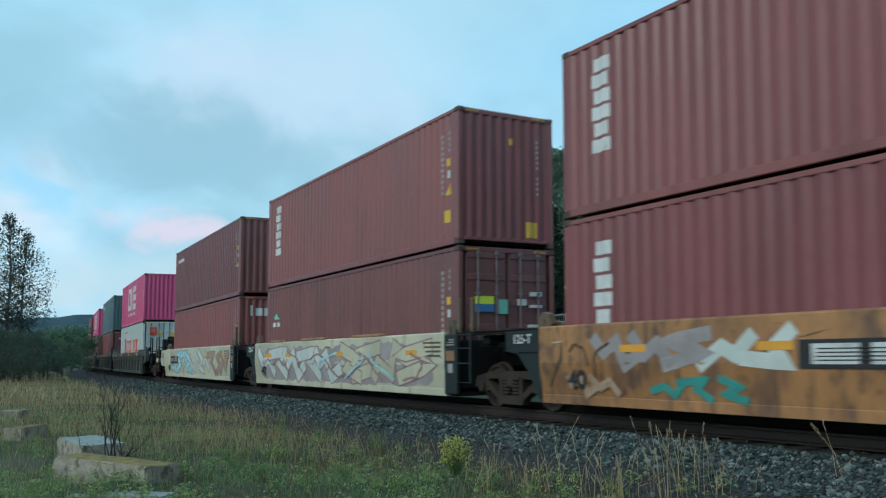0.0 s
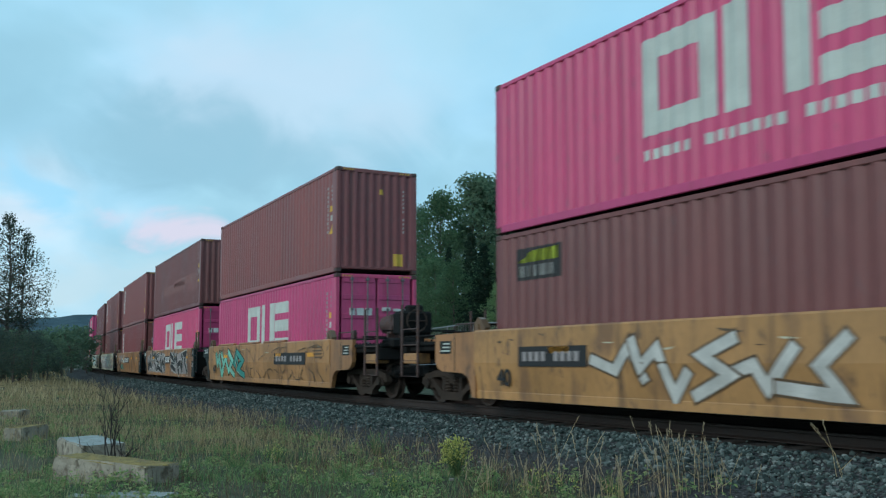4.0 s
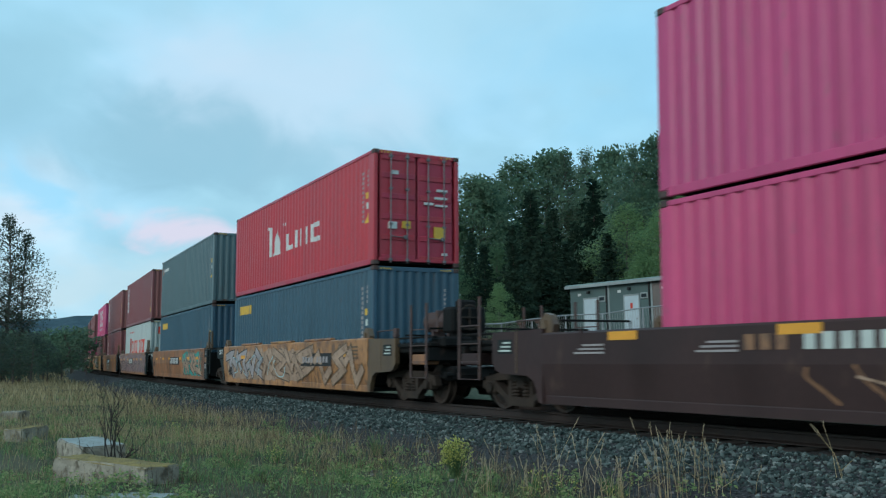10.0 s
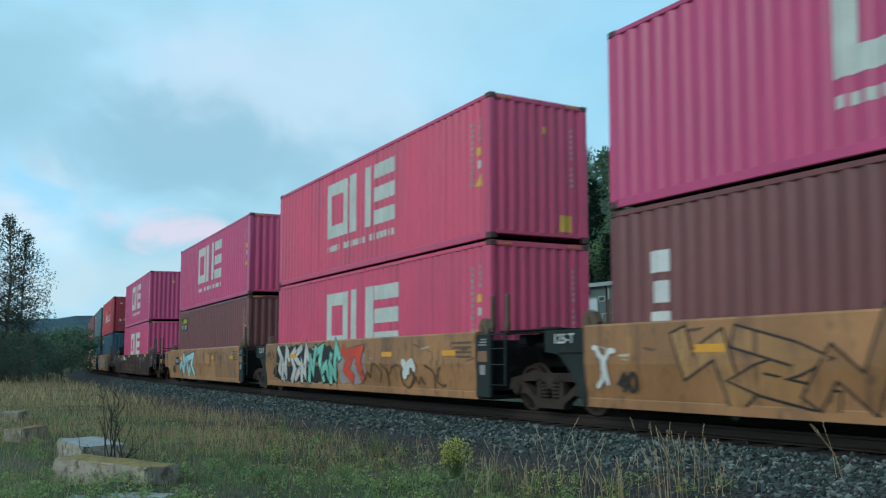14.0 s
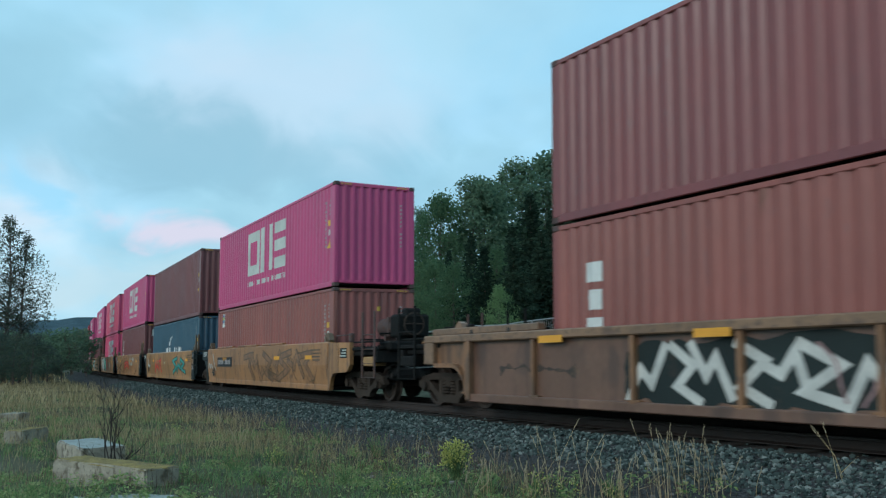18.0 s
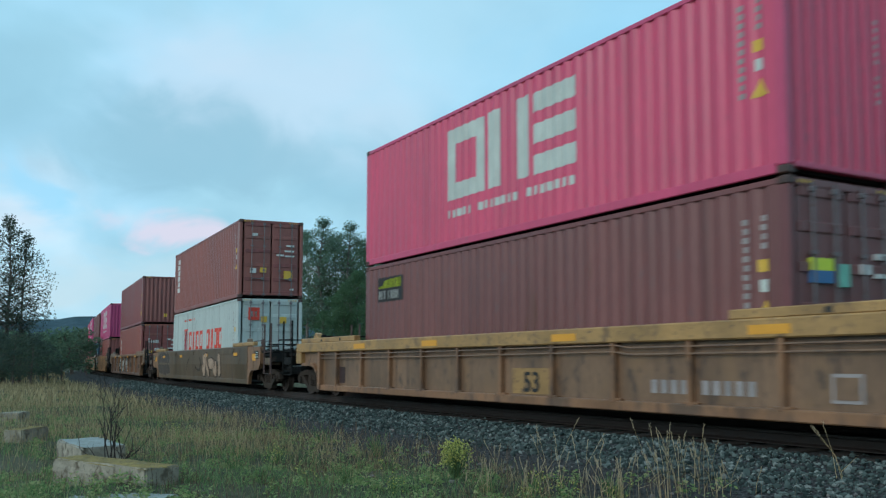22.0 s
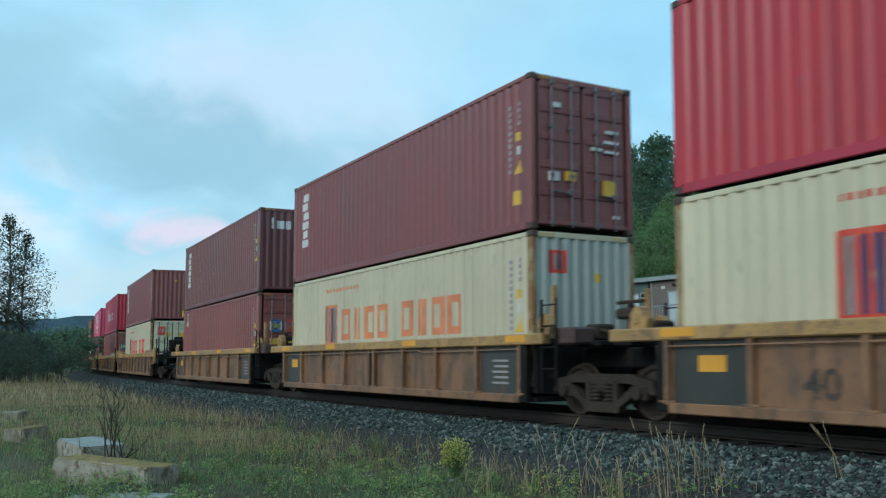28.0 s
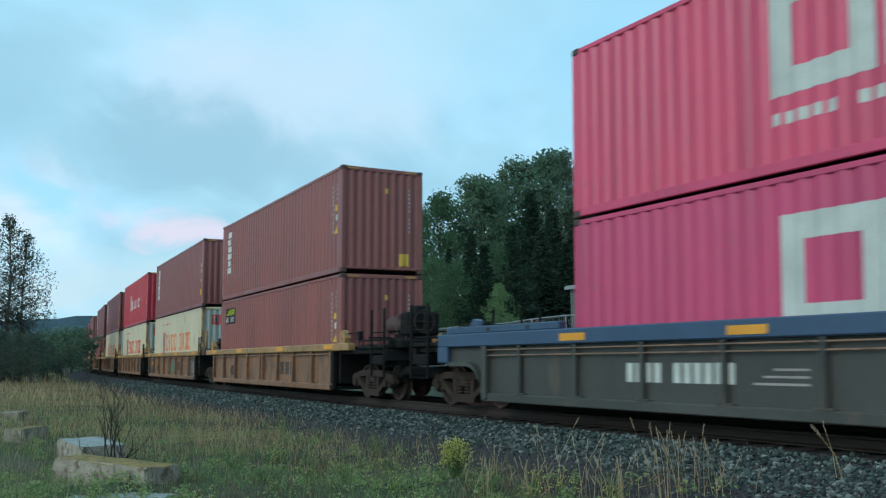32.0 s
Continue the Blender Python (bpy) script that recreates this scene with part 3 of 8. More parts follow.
SWAY_T = (0, 2, 3.5, 6, 7, 9.7, 12, 14, 16.5, 17.5, 19, 21, 25, 29, 32)
SWAY_D = (-0.15, 0.00, 0.03, -0.12, -0.19, -0.22, -0.27, -0.19, -0.05, 0.01, 0.04, 0.03, -0.02, -0.10, -0.15)


def run(t):
    """How far the train has gone after t seconds; it gathers a little speed."""
    return 13.202 * t + 0.00913 * t * t + float(np.interp(t, SWAY_T, SWAY_D))


# ---------------------------------------------------------------- containers
CL, CW, CH = 6.096, 1.219, 2.896
LOW = 2.591 / CH
PITCH_W, DEEP = 0.2725, 0.036


def wave(x, half, pitch, deep):
    """Depth of the pressed sheet at x: flat ridge, slope, flat trough, slope."""
    if abs(x) >= half:
        return 0.0
    u = ((x + half) / pitch) % 1.0
    return -deep * (0.0 if u < 0.25 else (u - 0.25) / 0.25 if u < 0.5 else 1.0 if u < 0.75 else (1 - u) / 0.25)


def breaks(half, pitch):
    n = int(round(2 * half / pitch))
    return [-half + pitch * (i + q) for i in range(n) for q in (0, 0.25, 0.5, 0.75)] + [half]


SIDE_HALF = PITCH_W * 43 / 2
END_PITCH = 0.246
END_HALF = END_PITCH * 9 / 2


def pressed(half, pitch, deep, z0, z1, edge=0.0):
    g = Geo()
    xs = [-half - edge] * (edge > 0) + breaks(half, pitch) + [half + edge] * (edge > 0)
    vs = []
    for x in xs:
        d = wave(x, half - 1e-6, pitch, deep)
        vs += [(x, d, z0), (x, d, z1)]
    return g.add(vs, [(2 * i, 2 * i + 1, 2 * i + 3, 2 * i + 2) for i in range(len(xs) - 1)])


def mirrored(g):
    """Turn a sheet that faces +y into one that faces -y."""
    g.v = [(x, -y, z) for x, y, z in g.v]
    g.f = [f[::-1] for f in g.f]
    return g


def decal(polys, half, pitch, deep, out=0.004):
    """Painted shapes (convex polygons in x, z) that follow the pressed sheet, a little proud of it."""
    g = Geo()
    xs = breaks(half, pitch)
    cuts = [-99.0] + xs + [99.0]
    for poly in polys:
        lo, hi = min(p[0] for p in poly), max(p[0] for p in poly)
        for a, b in zip(cuts, cuts[1:]):
            if b <= lo or a >= hi:
                continue
            q = poly
            for keep, lim in ((1, a), (-1, b)):
                r = []
                for (x0, z0), (x1, z1) in zip(q, q[1:] + q[:1]):
                    i0, i1 = keep * (x0 - lim) >= 0, keep * (x1 - lim) >= 0
                    if i0:
                        r.append((x0, z0))
                    if i0 != i1:
                        k = (lim - x0) / (x1 - x0)
                        r.append((lim, z0 + k * (z1 - z0)))
                q = r
                if len(q) < 3:
                    break
            if len(q) >= 3:
                n = len(g.v)
                g.v += [(x, wave(min(max(x, -half + 1e-6), half - 1e-6), half, pitch, deep) + out, z) for x, z in q]
                g.f.append(tuple(range(n, n + len(q))))
    return g


def rect(u0, u1, v0, v1):
    """A bar on the side sheet: u runs back from the front post, v up from the base."""
    return [(CL - u0, v0), (CL - u1, v0), (CL - u1, v1), (CL - u0, v1)]


def tri(u0, u1, v0, v1):
    return [(CL - u0, v0), (CL - u1, v0), (CL - (u0 + u1) / 2, v1)]


def bars(u0, u1, v0, v1, n, fill=0.7):
    w = (u1 - u0) / n
    return [rect(u0 + i * w, u0 + i * w + w * fill, v0, v1) for i in range(n)]


def column(u0, u1, v0, v1, n, fill=0.72):
    h = (v1 - v0) / n
    return [rect(u0 + (0.12 * (u1 - u0) if i % 2 else 0), u1 - (0.1 * (u1 - u0) if i % 3 == 1 else 0), v0 + i * h, v0 + i * h + h * fill) for i in range(n)]


def stroke_pair(u0, u1, v0, v1, n):
    """n pairs of upright bars in place of lettering."""
    w, o = (u1 - u0) / n, []
    for i in range(n):
        a, b = u0 + i * w, u0 + i * w + w * 0.84
        t = (b - a) * 0.24
        o += [rect(a, a + t, v0, v1), rect(b - t, b, v0, v1)]
    return o


def ring(u0, u1, v0, v1, t):
    return [rect(u0, u0 + t, v0, v1), rect(u1 - t, u1, v0, v1), rect(u0 + t, u1 - t, v0, v0 + t), rect(u0 + t, u1 - t, v1 - t, v1)]


def box_row(u0, u1, v0, v1, n):
    """n open squares and posts in place of lettering."""
    w, o = (u1 - u0) / n, []
    for i in range(n):
        a = u0 + i * w
        o += ring(a, a + w * 0.80, v0, v1, 0.15) if i % 3 != 1 else [rect(a + w * 0.15, a + w * 0.35, v0, v1), rect(a + w * 0.45, a + w * 0.65, v0, v1)]
    return o


EMBLEMS = {
    # name: [(material, shapes)]
    "square": [("grey_mark", ring(3.88, 5.32, 0.99, 2.49, 0.34) + [rect(5.44, 5.84, 0.99, 2.51), rect(6.38, 6.78, 0.99, 2.51)] + [rect(6.88, 8.11, v, v + 0.36) for v in (0.98, 1.55, 2.13)]),
               ("grey_mark", bars(3.90, 4.88, 0.62, 0.78, 5) + bars(5.10, 6.45, 0.62, 0.78, 7) + bars(6.68, 8.10, 0.62, 0.78, 7))],
    "square_low": [("grey_mark", ring(4.00, 5.42, 0.92, 2.38, 0.33) + [rect(5.56, 5.96, 0.92, 2.40), rect(6.50, 6.90, 0.92, 2.40)] + [rect(7.02, 8.25, v, v + 0.35) for v in (0.92, 1.48, 2.04)])],
    "stack": [("white", column(0.75, 1.14, 0.98, 2.60, 6, 0.80))],
    "stack_low": [("white", column(0.75, 1.13, 0.86, 2.50, 6, 0.80))],
    "three": [("white", column(0.84, 1.24, 0.95, 2.30, 3, 0.72))],
    "lines": [("white", [rect(3.98, 4.28, 1.05, 2.02), tri(4.34, 5.15, 1.05, 1.98)] + [rect(5.66, 5.86, 1.08, 1.60), rect(5.86, 6.26, 1.08, 1.22), rect(6.48, 6.70, 1.08, 1.62), rect(6.84, 7.04, 1.08, 1.60), rect(7.36, 7.56, 1.08, 1.60), rect(7.82, 8.04, 1.08, 1.60), rect(8.04, 8.50, 1.06, 1.20), rect(8.04, 8.46, 1.48, 1.62)] + [rect(3.64, 3.74, 1.94, 2.04), rect(3.80, 3.90, 1.96, 2.06), rect(5.30, 5.40, 1.88, 1.98), rect(5.46, 5.56, 1.90, 2.00)])],
    "wide_red": [("redmark", [rect(2.50, 3.38, 1.00, 2.08)]), ("white", [rect(2.58, 2.74, 1.08, 2.0), rect(3.14, 3.30, 1.08, 2.0)]), ("bluemark", [rect(2.80, 2.92, 1.08, 2.0), rect(2.98, 3.10, 1.08, 2.0)]),
                 ("redmark", box_row(3.66, 6.56, 1.12, 1.92, 4) + box_row(7.10, 9.90, 1.12, 1.92, 4)), ("redmark", bars(2.55, 4.75, 2.42, 2.51, 18, 0.55))],
    "wide_faded": [("faded", [rect(2.50, 3.38, 1.00, 2.08)]), ("white", [rect(2.58, 2.74, 1.08, 2.0), rect(3.14, 3.30, 1.08, 2.0)]), ("bluemark", [rect(2.80, 2.92, 1.08, 2.0), rect(2.98, 3.10, 1.08, 2.0)]),
                 ("faded", box_row(3.66, 6.56, 1.12, 1.92, 4) + box_row(7.10, 9.90, 1.12, 1.92, 4)), ("faded", bars(2.55, 4.75, 2.42, 2.51, 18, 0.55))],
    "amber": [("yellow", [rect(0.66 + 0.30 * i, 0.90 + 0.30 * i, 2.22, 2.52) for i in range(5)])],
    "plate": [("black", [rect(0.62, 1.92, 1.98, 2.56)]), ("lime", [[(CL - 0.68, 2.30), (CL - 1.86, 2.30), (CL - 1.86, 2.52), (CL - 1.10, 2.50)]]), ("white", bars(0.72, 1.74, 2.04, 2.24, 5, 0.7))],
    "flag": [("white", [rect(0.58, 1.04, 2.16, 2.72)]), ("bluemark", [rect(0.62, 1.00, 2.34, 2.68)]), ("lime", [rect(0.68, 0.94, 2.48, 2.60)])],
    "swoosh": [("white", stroke_pair(3.85, 6.0, 0.75, 1.50, 3) + stroke_pair(6.5, 8.5, 0.75, 1.50, 3) + [[(CL - 4.9, 1.55), (CL - 5.05, 1.50), (CL - 5.55, 2.05), (CL - 5.30, 2.05)], [(CL - 5.30, 1.95), (CL - 5.55, 2.05), (CL - 5.95, 2.22), (CL - 5.75, 2.05)]])],
    "scraped": [("scrape", [rect(3.2, 8.6, 0.95, 1.42), rect(6.0, 11.2, 1.20, 1.55), rect(9.4, 11.5, 0.80, 1.18)])],
    "tag": [("white", bars(0.55, 2.0, 2.30, 2.45, 6, 0.6)), ("faded", [rect(0.40, 0.52, 2.16, 2.50)])],
    "leaf": [("white", bars(0.55, 1.2, 1.62, 1.76, 4, 0.7)), ("mint", [tri(0.65, 1.15, 1.85, 2.1)])],
    "none": [],
}
CODES = [("dim_mark", column(11.45, 11.55, 1.12, 2.46, 11, 0.62) + column(11.74, 11.84, 2.0, 2.48, 4, 0.62)), ("yellow", [rect(11.70, 11.86, 1.70, 1.86), tri(11.66, 11.94, 1.08, 1.34)]), ("grey_mark", [rect(11.72, 11.84, 1.44, 1.60)])]
DASH = [(-0.82, -0.775, 1.15 + 0.115 * i, 1.15 + 0.115 * i + 0.065) for i in range(11) if i not in (4,)]
CODES_SQ = CODES + [("yellow", [rect(11.62, 11.86, 0.50, 0.76)])]


def stripes(sy):
    g = Geo()
    for k in range(4):
        y = sy * (0.72 + 0.085 * k)
        g.add([(-0.008, y, CH - 0.085), (-0.008, y + 0.045, CH - 0.085), (-0.008, y + 0.065, CH - 0.045), (-0.008, y + 0.02, CH - 0.045)], [(0, 3, 2, 1)])
    return g


def container(col, emblem, rear, label, extra=()):
    """A corrugated steel box, 40 feet long and 9 feet 6 high, or 8 feet 6 if "low"; its doors or its blind wall face the rear."""
    c = new("shipping_container")
    c.scale.z = LOW if "low" in extra else 1.0
    tagged(c, label, "container", "containers on the train")
    for s in (1, -1):
        me = shape(("side_panel", s), col, lambda: pressed(SIDE_HALF, PITCH_W, DEEP, 0.15, CH - 0.10, CL - 0.14 - SIDE_HALF) if s > 0 else mirrored(pressed(SIDE_HALF, PITCH_W, DEEP, 0.15, CH - 0.10, CL - 0.14 - SIDE_HALF)))
        part("side_panel", me, c, at=(0, s * (CW - 0.004), 0))
        part("top_rail", shape("top_rail", col, lambda: Geo().box(-CL + 0.17, CL - 0.17, -0.035, 0.035, CH - 0.105, CH - 0.02, 0.012)), c, at=(0, s * (CW - 0.035), 0))
        part("bottom_rail", shape("bottom_rail", col, lambda: Geo().box(-CL + 0.17, CL - 0.17, -0.03, 0.03, 0.015, 0.16, 0.012)), c, at=(0, s * (CW - 0.032), 0))
    part("roof_panel", shape("roof_panel", col, lambda: Geo().box(-CL + 0.1, CL - 0.1, -CW + 0.06, CW - 0.06, CH - 0.06, CH - 0.03)), c)
    part("floor_frame", shape("floor_frame", "under", lambda: Geo().box(-CL + 0.15, CL - 0.15, -CW + 0.07, CW - 0.07, 0.06, 0.17)), c)
    for sx in (1, -1):
        for sy in (1, -1):
            x0 = CL - 0.155 if sx > 0 else -CL + 0.004
            y0 = CW - 0.12 if sy > 0 else -CW + 0.004
            part("corner_post", shape("corner_post", "post_rust" if col == "cream_box" else col, lambda: Geo().box(0, 0.15, 0, 0.116, 0.11, CH - 0.11, 0.015)), c, at=(x0, y0, 0))
            for z in (0, CH - 0.118):
                part("corner_casting", shape("corner_casting", "casting", lambda: Geo().box(-0.089, 0.089, -0.081, 0.081, 0, 0.118, 0.02)), c, at=(sx * (CL - 0.086), sy * (CW - 0.078), z))
        part("end_sill", shape("end_sill", col, lambda: Geo().box(-0.06, 0.06, -CW + 0.16, CW - 0.16, 0.10, 0.18, 0.012)), c, at=(sx * (CL - 0.07), 0, 0))
        part("end_header", shape("end_header", col, lambda: Geo().box(-0.06, 0.06, -CW + 0.16, CW - 0.16, CH - 0.12, CH - 0.01, 0.012)), c, at=(sx * (CL - 0.07), 0, 0))

    def blind():
        g = pressed(END_HALF, END_PITCH, 0.045, 0.14, CH - 0.11)
        return g.moved(pose(0, 0, 0, 0, 0, -90))

    part("end_wall", shape("end_wall", "box_end" if col == "cream_box" else col, blind), c, at=(CL - 0.01, 0, 0))
    if rear[0] == "wall":
        part("end_wall", shape("end_wall", "box_end" if col == "cream_box" else col, blind), c, at=Matrix.Translation((-CL + 0.01, 0, 0)) @ pose(0, 0, 0, 0, 0, 180))
        deep, flat = 0.045, -CL - 0.002
    else:
        deep, flat = 0.0, -CL - 0.002

        def leaf():
            g = Geo().box(-0.035, 0.025, -0.505, 0.505, 0.16, CH - 0.13, 0.012)
            return g

        for sy in (1, -1):
            dr = part("door", shape("door", col, leaf), c, at=(-CL + 0.075, sy * 0.53, 0))
            for z in (0.19, 0.70, 1.22, 1.74, 2.26, 2.72):
                part("door_bar", shape("door_bar", col, lambda: Geo().box(-0.058, -0.034, -0.46, 0.46, -0.07, 0.07, 0.012)), dr, at=(0, 0, z))
            for q in (0.22, -0.24):
                part("lock_rod", shape("lock_rod", "rod", lambda: Geo().tube([(-0.085, 0, 0.06), (-0.085, 0, CH - 0.06)], 0.019, 6).box(-0.11, -0.05, -0.05, 0.05, 0.10, 0.17, 0.01).box(-0.11, -0.05, -0.05, 0.05, CH - 0.19, CH - 0.12, 0.01).box(-0.11, -0.05, -0.045, 0.045, 1.0, 1.05).box(-0.11, -0.05, -0.045, 0.045, 1.9, 1.95)), dr, "dull steel rod", at=(0, q, 0))
            part("handle", shape("handle", "rod", lambda: Geo().tube([(-0.10, 0.2, 0.72), (-0.105, -0.16, 0.70)], 0.016, 6).box(-0.115, -0.06, -0.22, -0.14, 0.66, 0.76, 0.008)), dr, "steel handle")
    # yellow stripes under the roof edge at the rear corners
    for sy in (1, -1):
        tagged(part("hazard_mark", shape(("hazard_mark", sy), "yellow", lambda: stripes(sy)), c, "yellow slanted stripes", at=(-CL - 0.004, 0, 0)), kind="stuff")
    # markings on the near side
    for i, (mk, shapes) in enumerate(list(EMBLEMS[emblem]) + (CODES_SQ if "sq" in extra else CODES)):
        own = i < len(EMBLEMS[emblem])
        key = ("marking", emblem if own else "codes", i, "sq" in extra)
        big = own and len(shapes) <= 16 and max(abs(q[0][0] - q[1][0]) * abs(q[1][1] - q[-1][1]) for q in shapes) > 0.06
        for k, sh in enumerate([[q] for q in shapes] if big else [shapes]):
            ob = part("marking", shape((*key, k), mk, lambda: decal(sh, SIDE_HALF, PITCH_W, DEEP)), c, at=(0, CW - 0.004, 0))
            if not big:
                tagged(ob, kind="stuff")
    # markings on the rear: y runs to the left as one looks at it
    tags = {
        "plain": [("dim_mark", DASH)],
        "squares": [("dim_mark", DASH), ("yellow", [(-0.26, -0.06, 0.42, 0.62), (-0.86, -0.72, 0.38, 0.54)])],
        "big": [("dim_mark", DASH), ("yellow", [(-0.78, -0.50, 0.22, 0.56), (-0.18, -0.06, 2.2, 2.34)])],
        "notice": [("white", [(-0.44, -0.16, 0.85, 1.2), (-0.26, -0.12, 2.36, 2.52)])],
        "three": [("white", [(0.72, 0.80, 2.18, 2.56), (0.36, 0.62, 2.18, 2.46), (0.12, 0.30, 2.18, 2.46)])],
        "emblem": [("redmark", [(0.42, 0.80, 2.14, 2.56)]), ("white", [(0.50, 0.58, 2.2, 2.5), (0.64, 0.72, 2.2, 2.5)]), ("bluemark", [(0.57, 0.65, 2.22, 2.50)]), ("yellow", [(-0.42, -0.26, 2.0, 2.16)])],
        "labels": [("white", [(-0.86, -0.56, 1.92, 2.02), (-0.86, -0.50, 1.72, 1.82), (-0.86, -0.52, 1.54, 1.62), (-0.46, -0.20, 1.56, 1.66), (0.54, 0.72, 2.26, 2.42), (0.58, 0.80, 0.86, 1.14), (-0.86, -0.72, 0.28, 0.38)]), ("yellow", [(0.20, 0.42, 0.94, 1.12), (-0.80, -0.48, 0.70, 1.02)])],
        "door_emblem": [("redmark", [(0.42, 0.82, 2.10, 2.56)]), ("white", [(0.52, 0.60, 2.16, 2.5), (0.66, 0.74, 2.16, 2.5), (-0.8, -0.5, 1.2, 1.26), (-0.8, -0.5, 1.05, 1.11)]), ("yellow", [(0.14, 0.34, 2.02, 2.24), (-0.6, -0.36, 1.98, 2.22)]), ("grey_mark", [(0.5, 0.78, 0.78, 1.14), (-0.86, -0.6, 0.7, 1.0)])],
        "door_three": [("white", [(0.70, 0.80, 1.70, 2.12), (0.44, 0.64, 1.70, 1.98), (0.20, 0.38, 1.70, 1.98), (-0.50, -0.28, 1.90, 2.04), (-0.86, -0.56, 1.84, 2.02), (-0.84, -0.56, 1.58, 1.72), (-0.86, -0.3, 1.38, 1.48), (0.14, 0.42, 1.2, 1.5)]), ("yellow", [(0.50, 0.84, 1.14, 1.32)])],
        "door_square": [("grey_mark", ()), ("white", [(0.66, 0.80, 1.70, 2.02), (0.40, 0.60, 1.70, 2.02), (0.16, 0.34, 1.70, 2.02), (-0.40, -0.16, 1.86, 2.02), (-0.86, -0.5, 1.86, 1.98), (-0.8, -0.2, 1.50, 1.58), (-0.8, -0.3, 1.2, 1.28)])],
        "door_flags": [("white", [(0.40, 0.80, 1.52, 2.02), (-0.06, 0.30, 1.52, 2.02)]), ("bluemark", [(0.44, 0.76, 1.56, 1.98)]), ("lime", [(0.5, 0.7, 1.7, 1.84)]), ("redmark", [(-0.02, 0.26, 1.56, 1.98)]), ("yellow", [(0.02, 0.24, 1.2, 1.4), (0.3, 0.8, 1.14, 1.34)])],
        "door_plate": [("lime", [(0.36, 0.80, 1.70, 1.86)]), ("bluemark", [(0.36, 0.80, 1.54, 1.70)]), ("mint", [(0.02, 0.24, 1.5, 1.8)]), ("white", [(-0.46, -0.24, 1.64, 1.86), (-0.86, -0.58, 1.86, 2.0), (-0.86, -0.56, 1.62, 1.72), (-0.8, -0.5, 1.2, 1.3)])],
    }[rear[1]]
    for i, (mk, rs) in enumerate(tags):
        if not rs:
            continue

        def flat_tags():
            if deep:
                g = decal([[(y0, z0), (y1, z0), (y1, z1), (y0, z1)] for y0, y1, z0, z1 in rs], END_HALF, END_PITCH, deep)
                g.moved(pose(0, 0, 0, 0, 0, 90))
                return g.moved(Matrix.Translation((-CL + 0.01, 0, 0)))
            g = Geo()
            for y0, y1, z0, z1 in rs:
                g.box(-CL - 0.012, -CL + 0.042, y0, y1, z0, z1)
            return g

        if rs is DASH:
            tagged(part("rear_lettering", shape("rear_lettering", mk, flat_tags), c), kind="stuff")
        else:
            whole = rs if rear[0] == "wall" or mk != "white" else [(y0, y1, z0 + 0.2 * (z1 - z0), z1 - 0.2 * (z1 - z0)) for y0, y1, z0, z1 in rs]
            for k in range(len(whole)):
                rs = whole[k:k + 1]
                part("rear_marking", shape(("rear_marking", rear[1], i, rear[0], k), mk, flat_tags), c)
    return c


# ---------------------------------------------------------------- trucks
WHEEL_R = 0.42


def wheelset_geo():
    g = Geo().tube([(0, -1.05, 0), (0, 1.05, 0)], 0.08, 10)
    for s in (1, -1):
        prof = [(0.08, 0.07), (0.13, 0.075), (0.15, 0.05), (0.33, 0.02), (0.36, 0.062), (0.415, 0.066), (0.42, -0.045), (0.455, -0.062), (0.455, -0.09), (0.35, -0.09), (0.32, -0.03), (0.15, -0.05), (0.08, -0.07)]
        w = Geo().lathe([(r, s * (0.75 + y)) for r, y in prof], 24)
        if s > 0:
            w.f = [f[::-1] for f in w.f]
        g.add(w.v, w.f)
        for k in range(3):
            a = 2 * math.pi * k / 3
            g.box(-0.025, 0.025, s * 1.045 - 0.012, s * 1.045 + 0.012, -0.025, 0.025)
            g.v[-8:] = [(x + 0.05 * math.cos(a), y, z + 0.05 * math.sin(a)) for x, y, z in g.v[-8:]]
    return g


def side_frame_geo():
    g = Geo()
    t = 0.075
    g.prism([(-1.22, 0.30), (-1.16, 0.50), (-0.62, 0.60), (0.62, 0.60), (1.16, 0.50), (1.22, 0.30), (1.10, 0.30), (0.98, 0.42), (0.60, 0.46), (-0.60, 0.46), (-0.98, 0.42), (-1.10, 0.30)][::-1], -t, t)
    g.prism([(-0.40, 0.0), (-0.44, 0.10), (-0.98, 0.40), (-0.80, 0.46), (-0.34, 0.16), (0.34, 0.16), (0.80, 0.46), (0.98, 0.40), (0.44, 0.10), (0.40, 0.0)][::-1], -t - 0.01, t + 0.01)
    for x in (-0.32, 0.32):
        g.box(x - 0.06, x + 0.06, -t, t, 0.14, 0.50, 0.01)
    for x in (-0.89, 0.89):
        g.box(x - 0.15, x + 0.15, -t - 0.05, t + 0.03, 0.20, 0.44, 0.03)
        g.tube([(x, 0, 0.32), (x, 0.16, 0.32)], 0.10, 10)
    return g


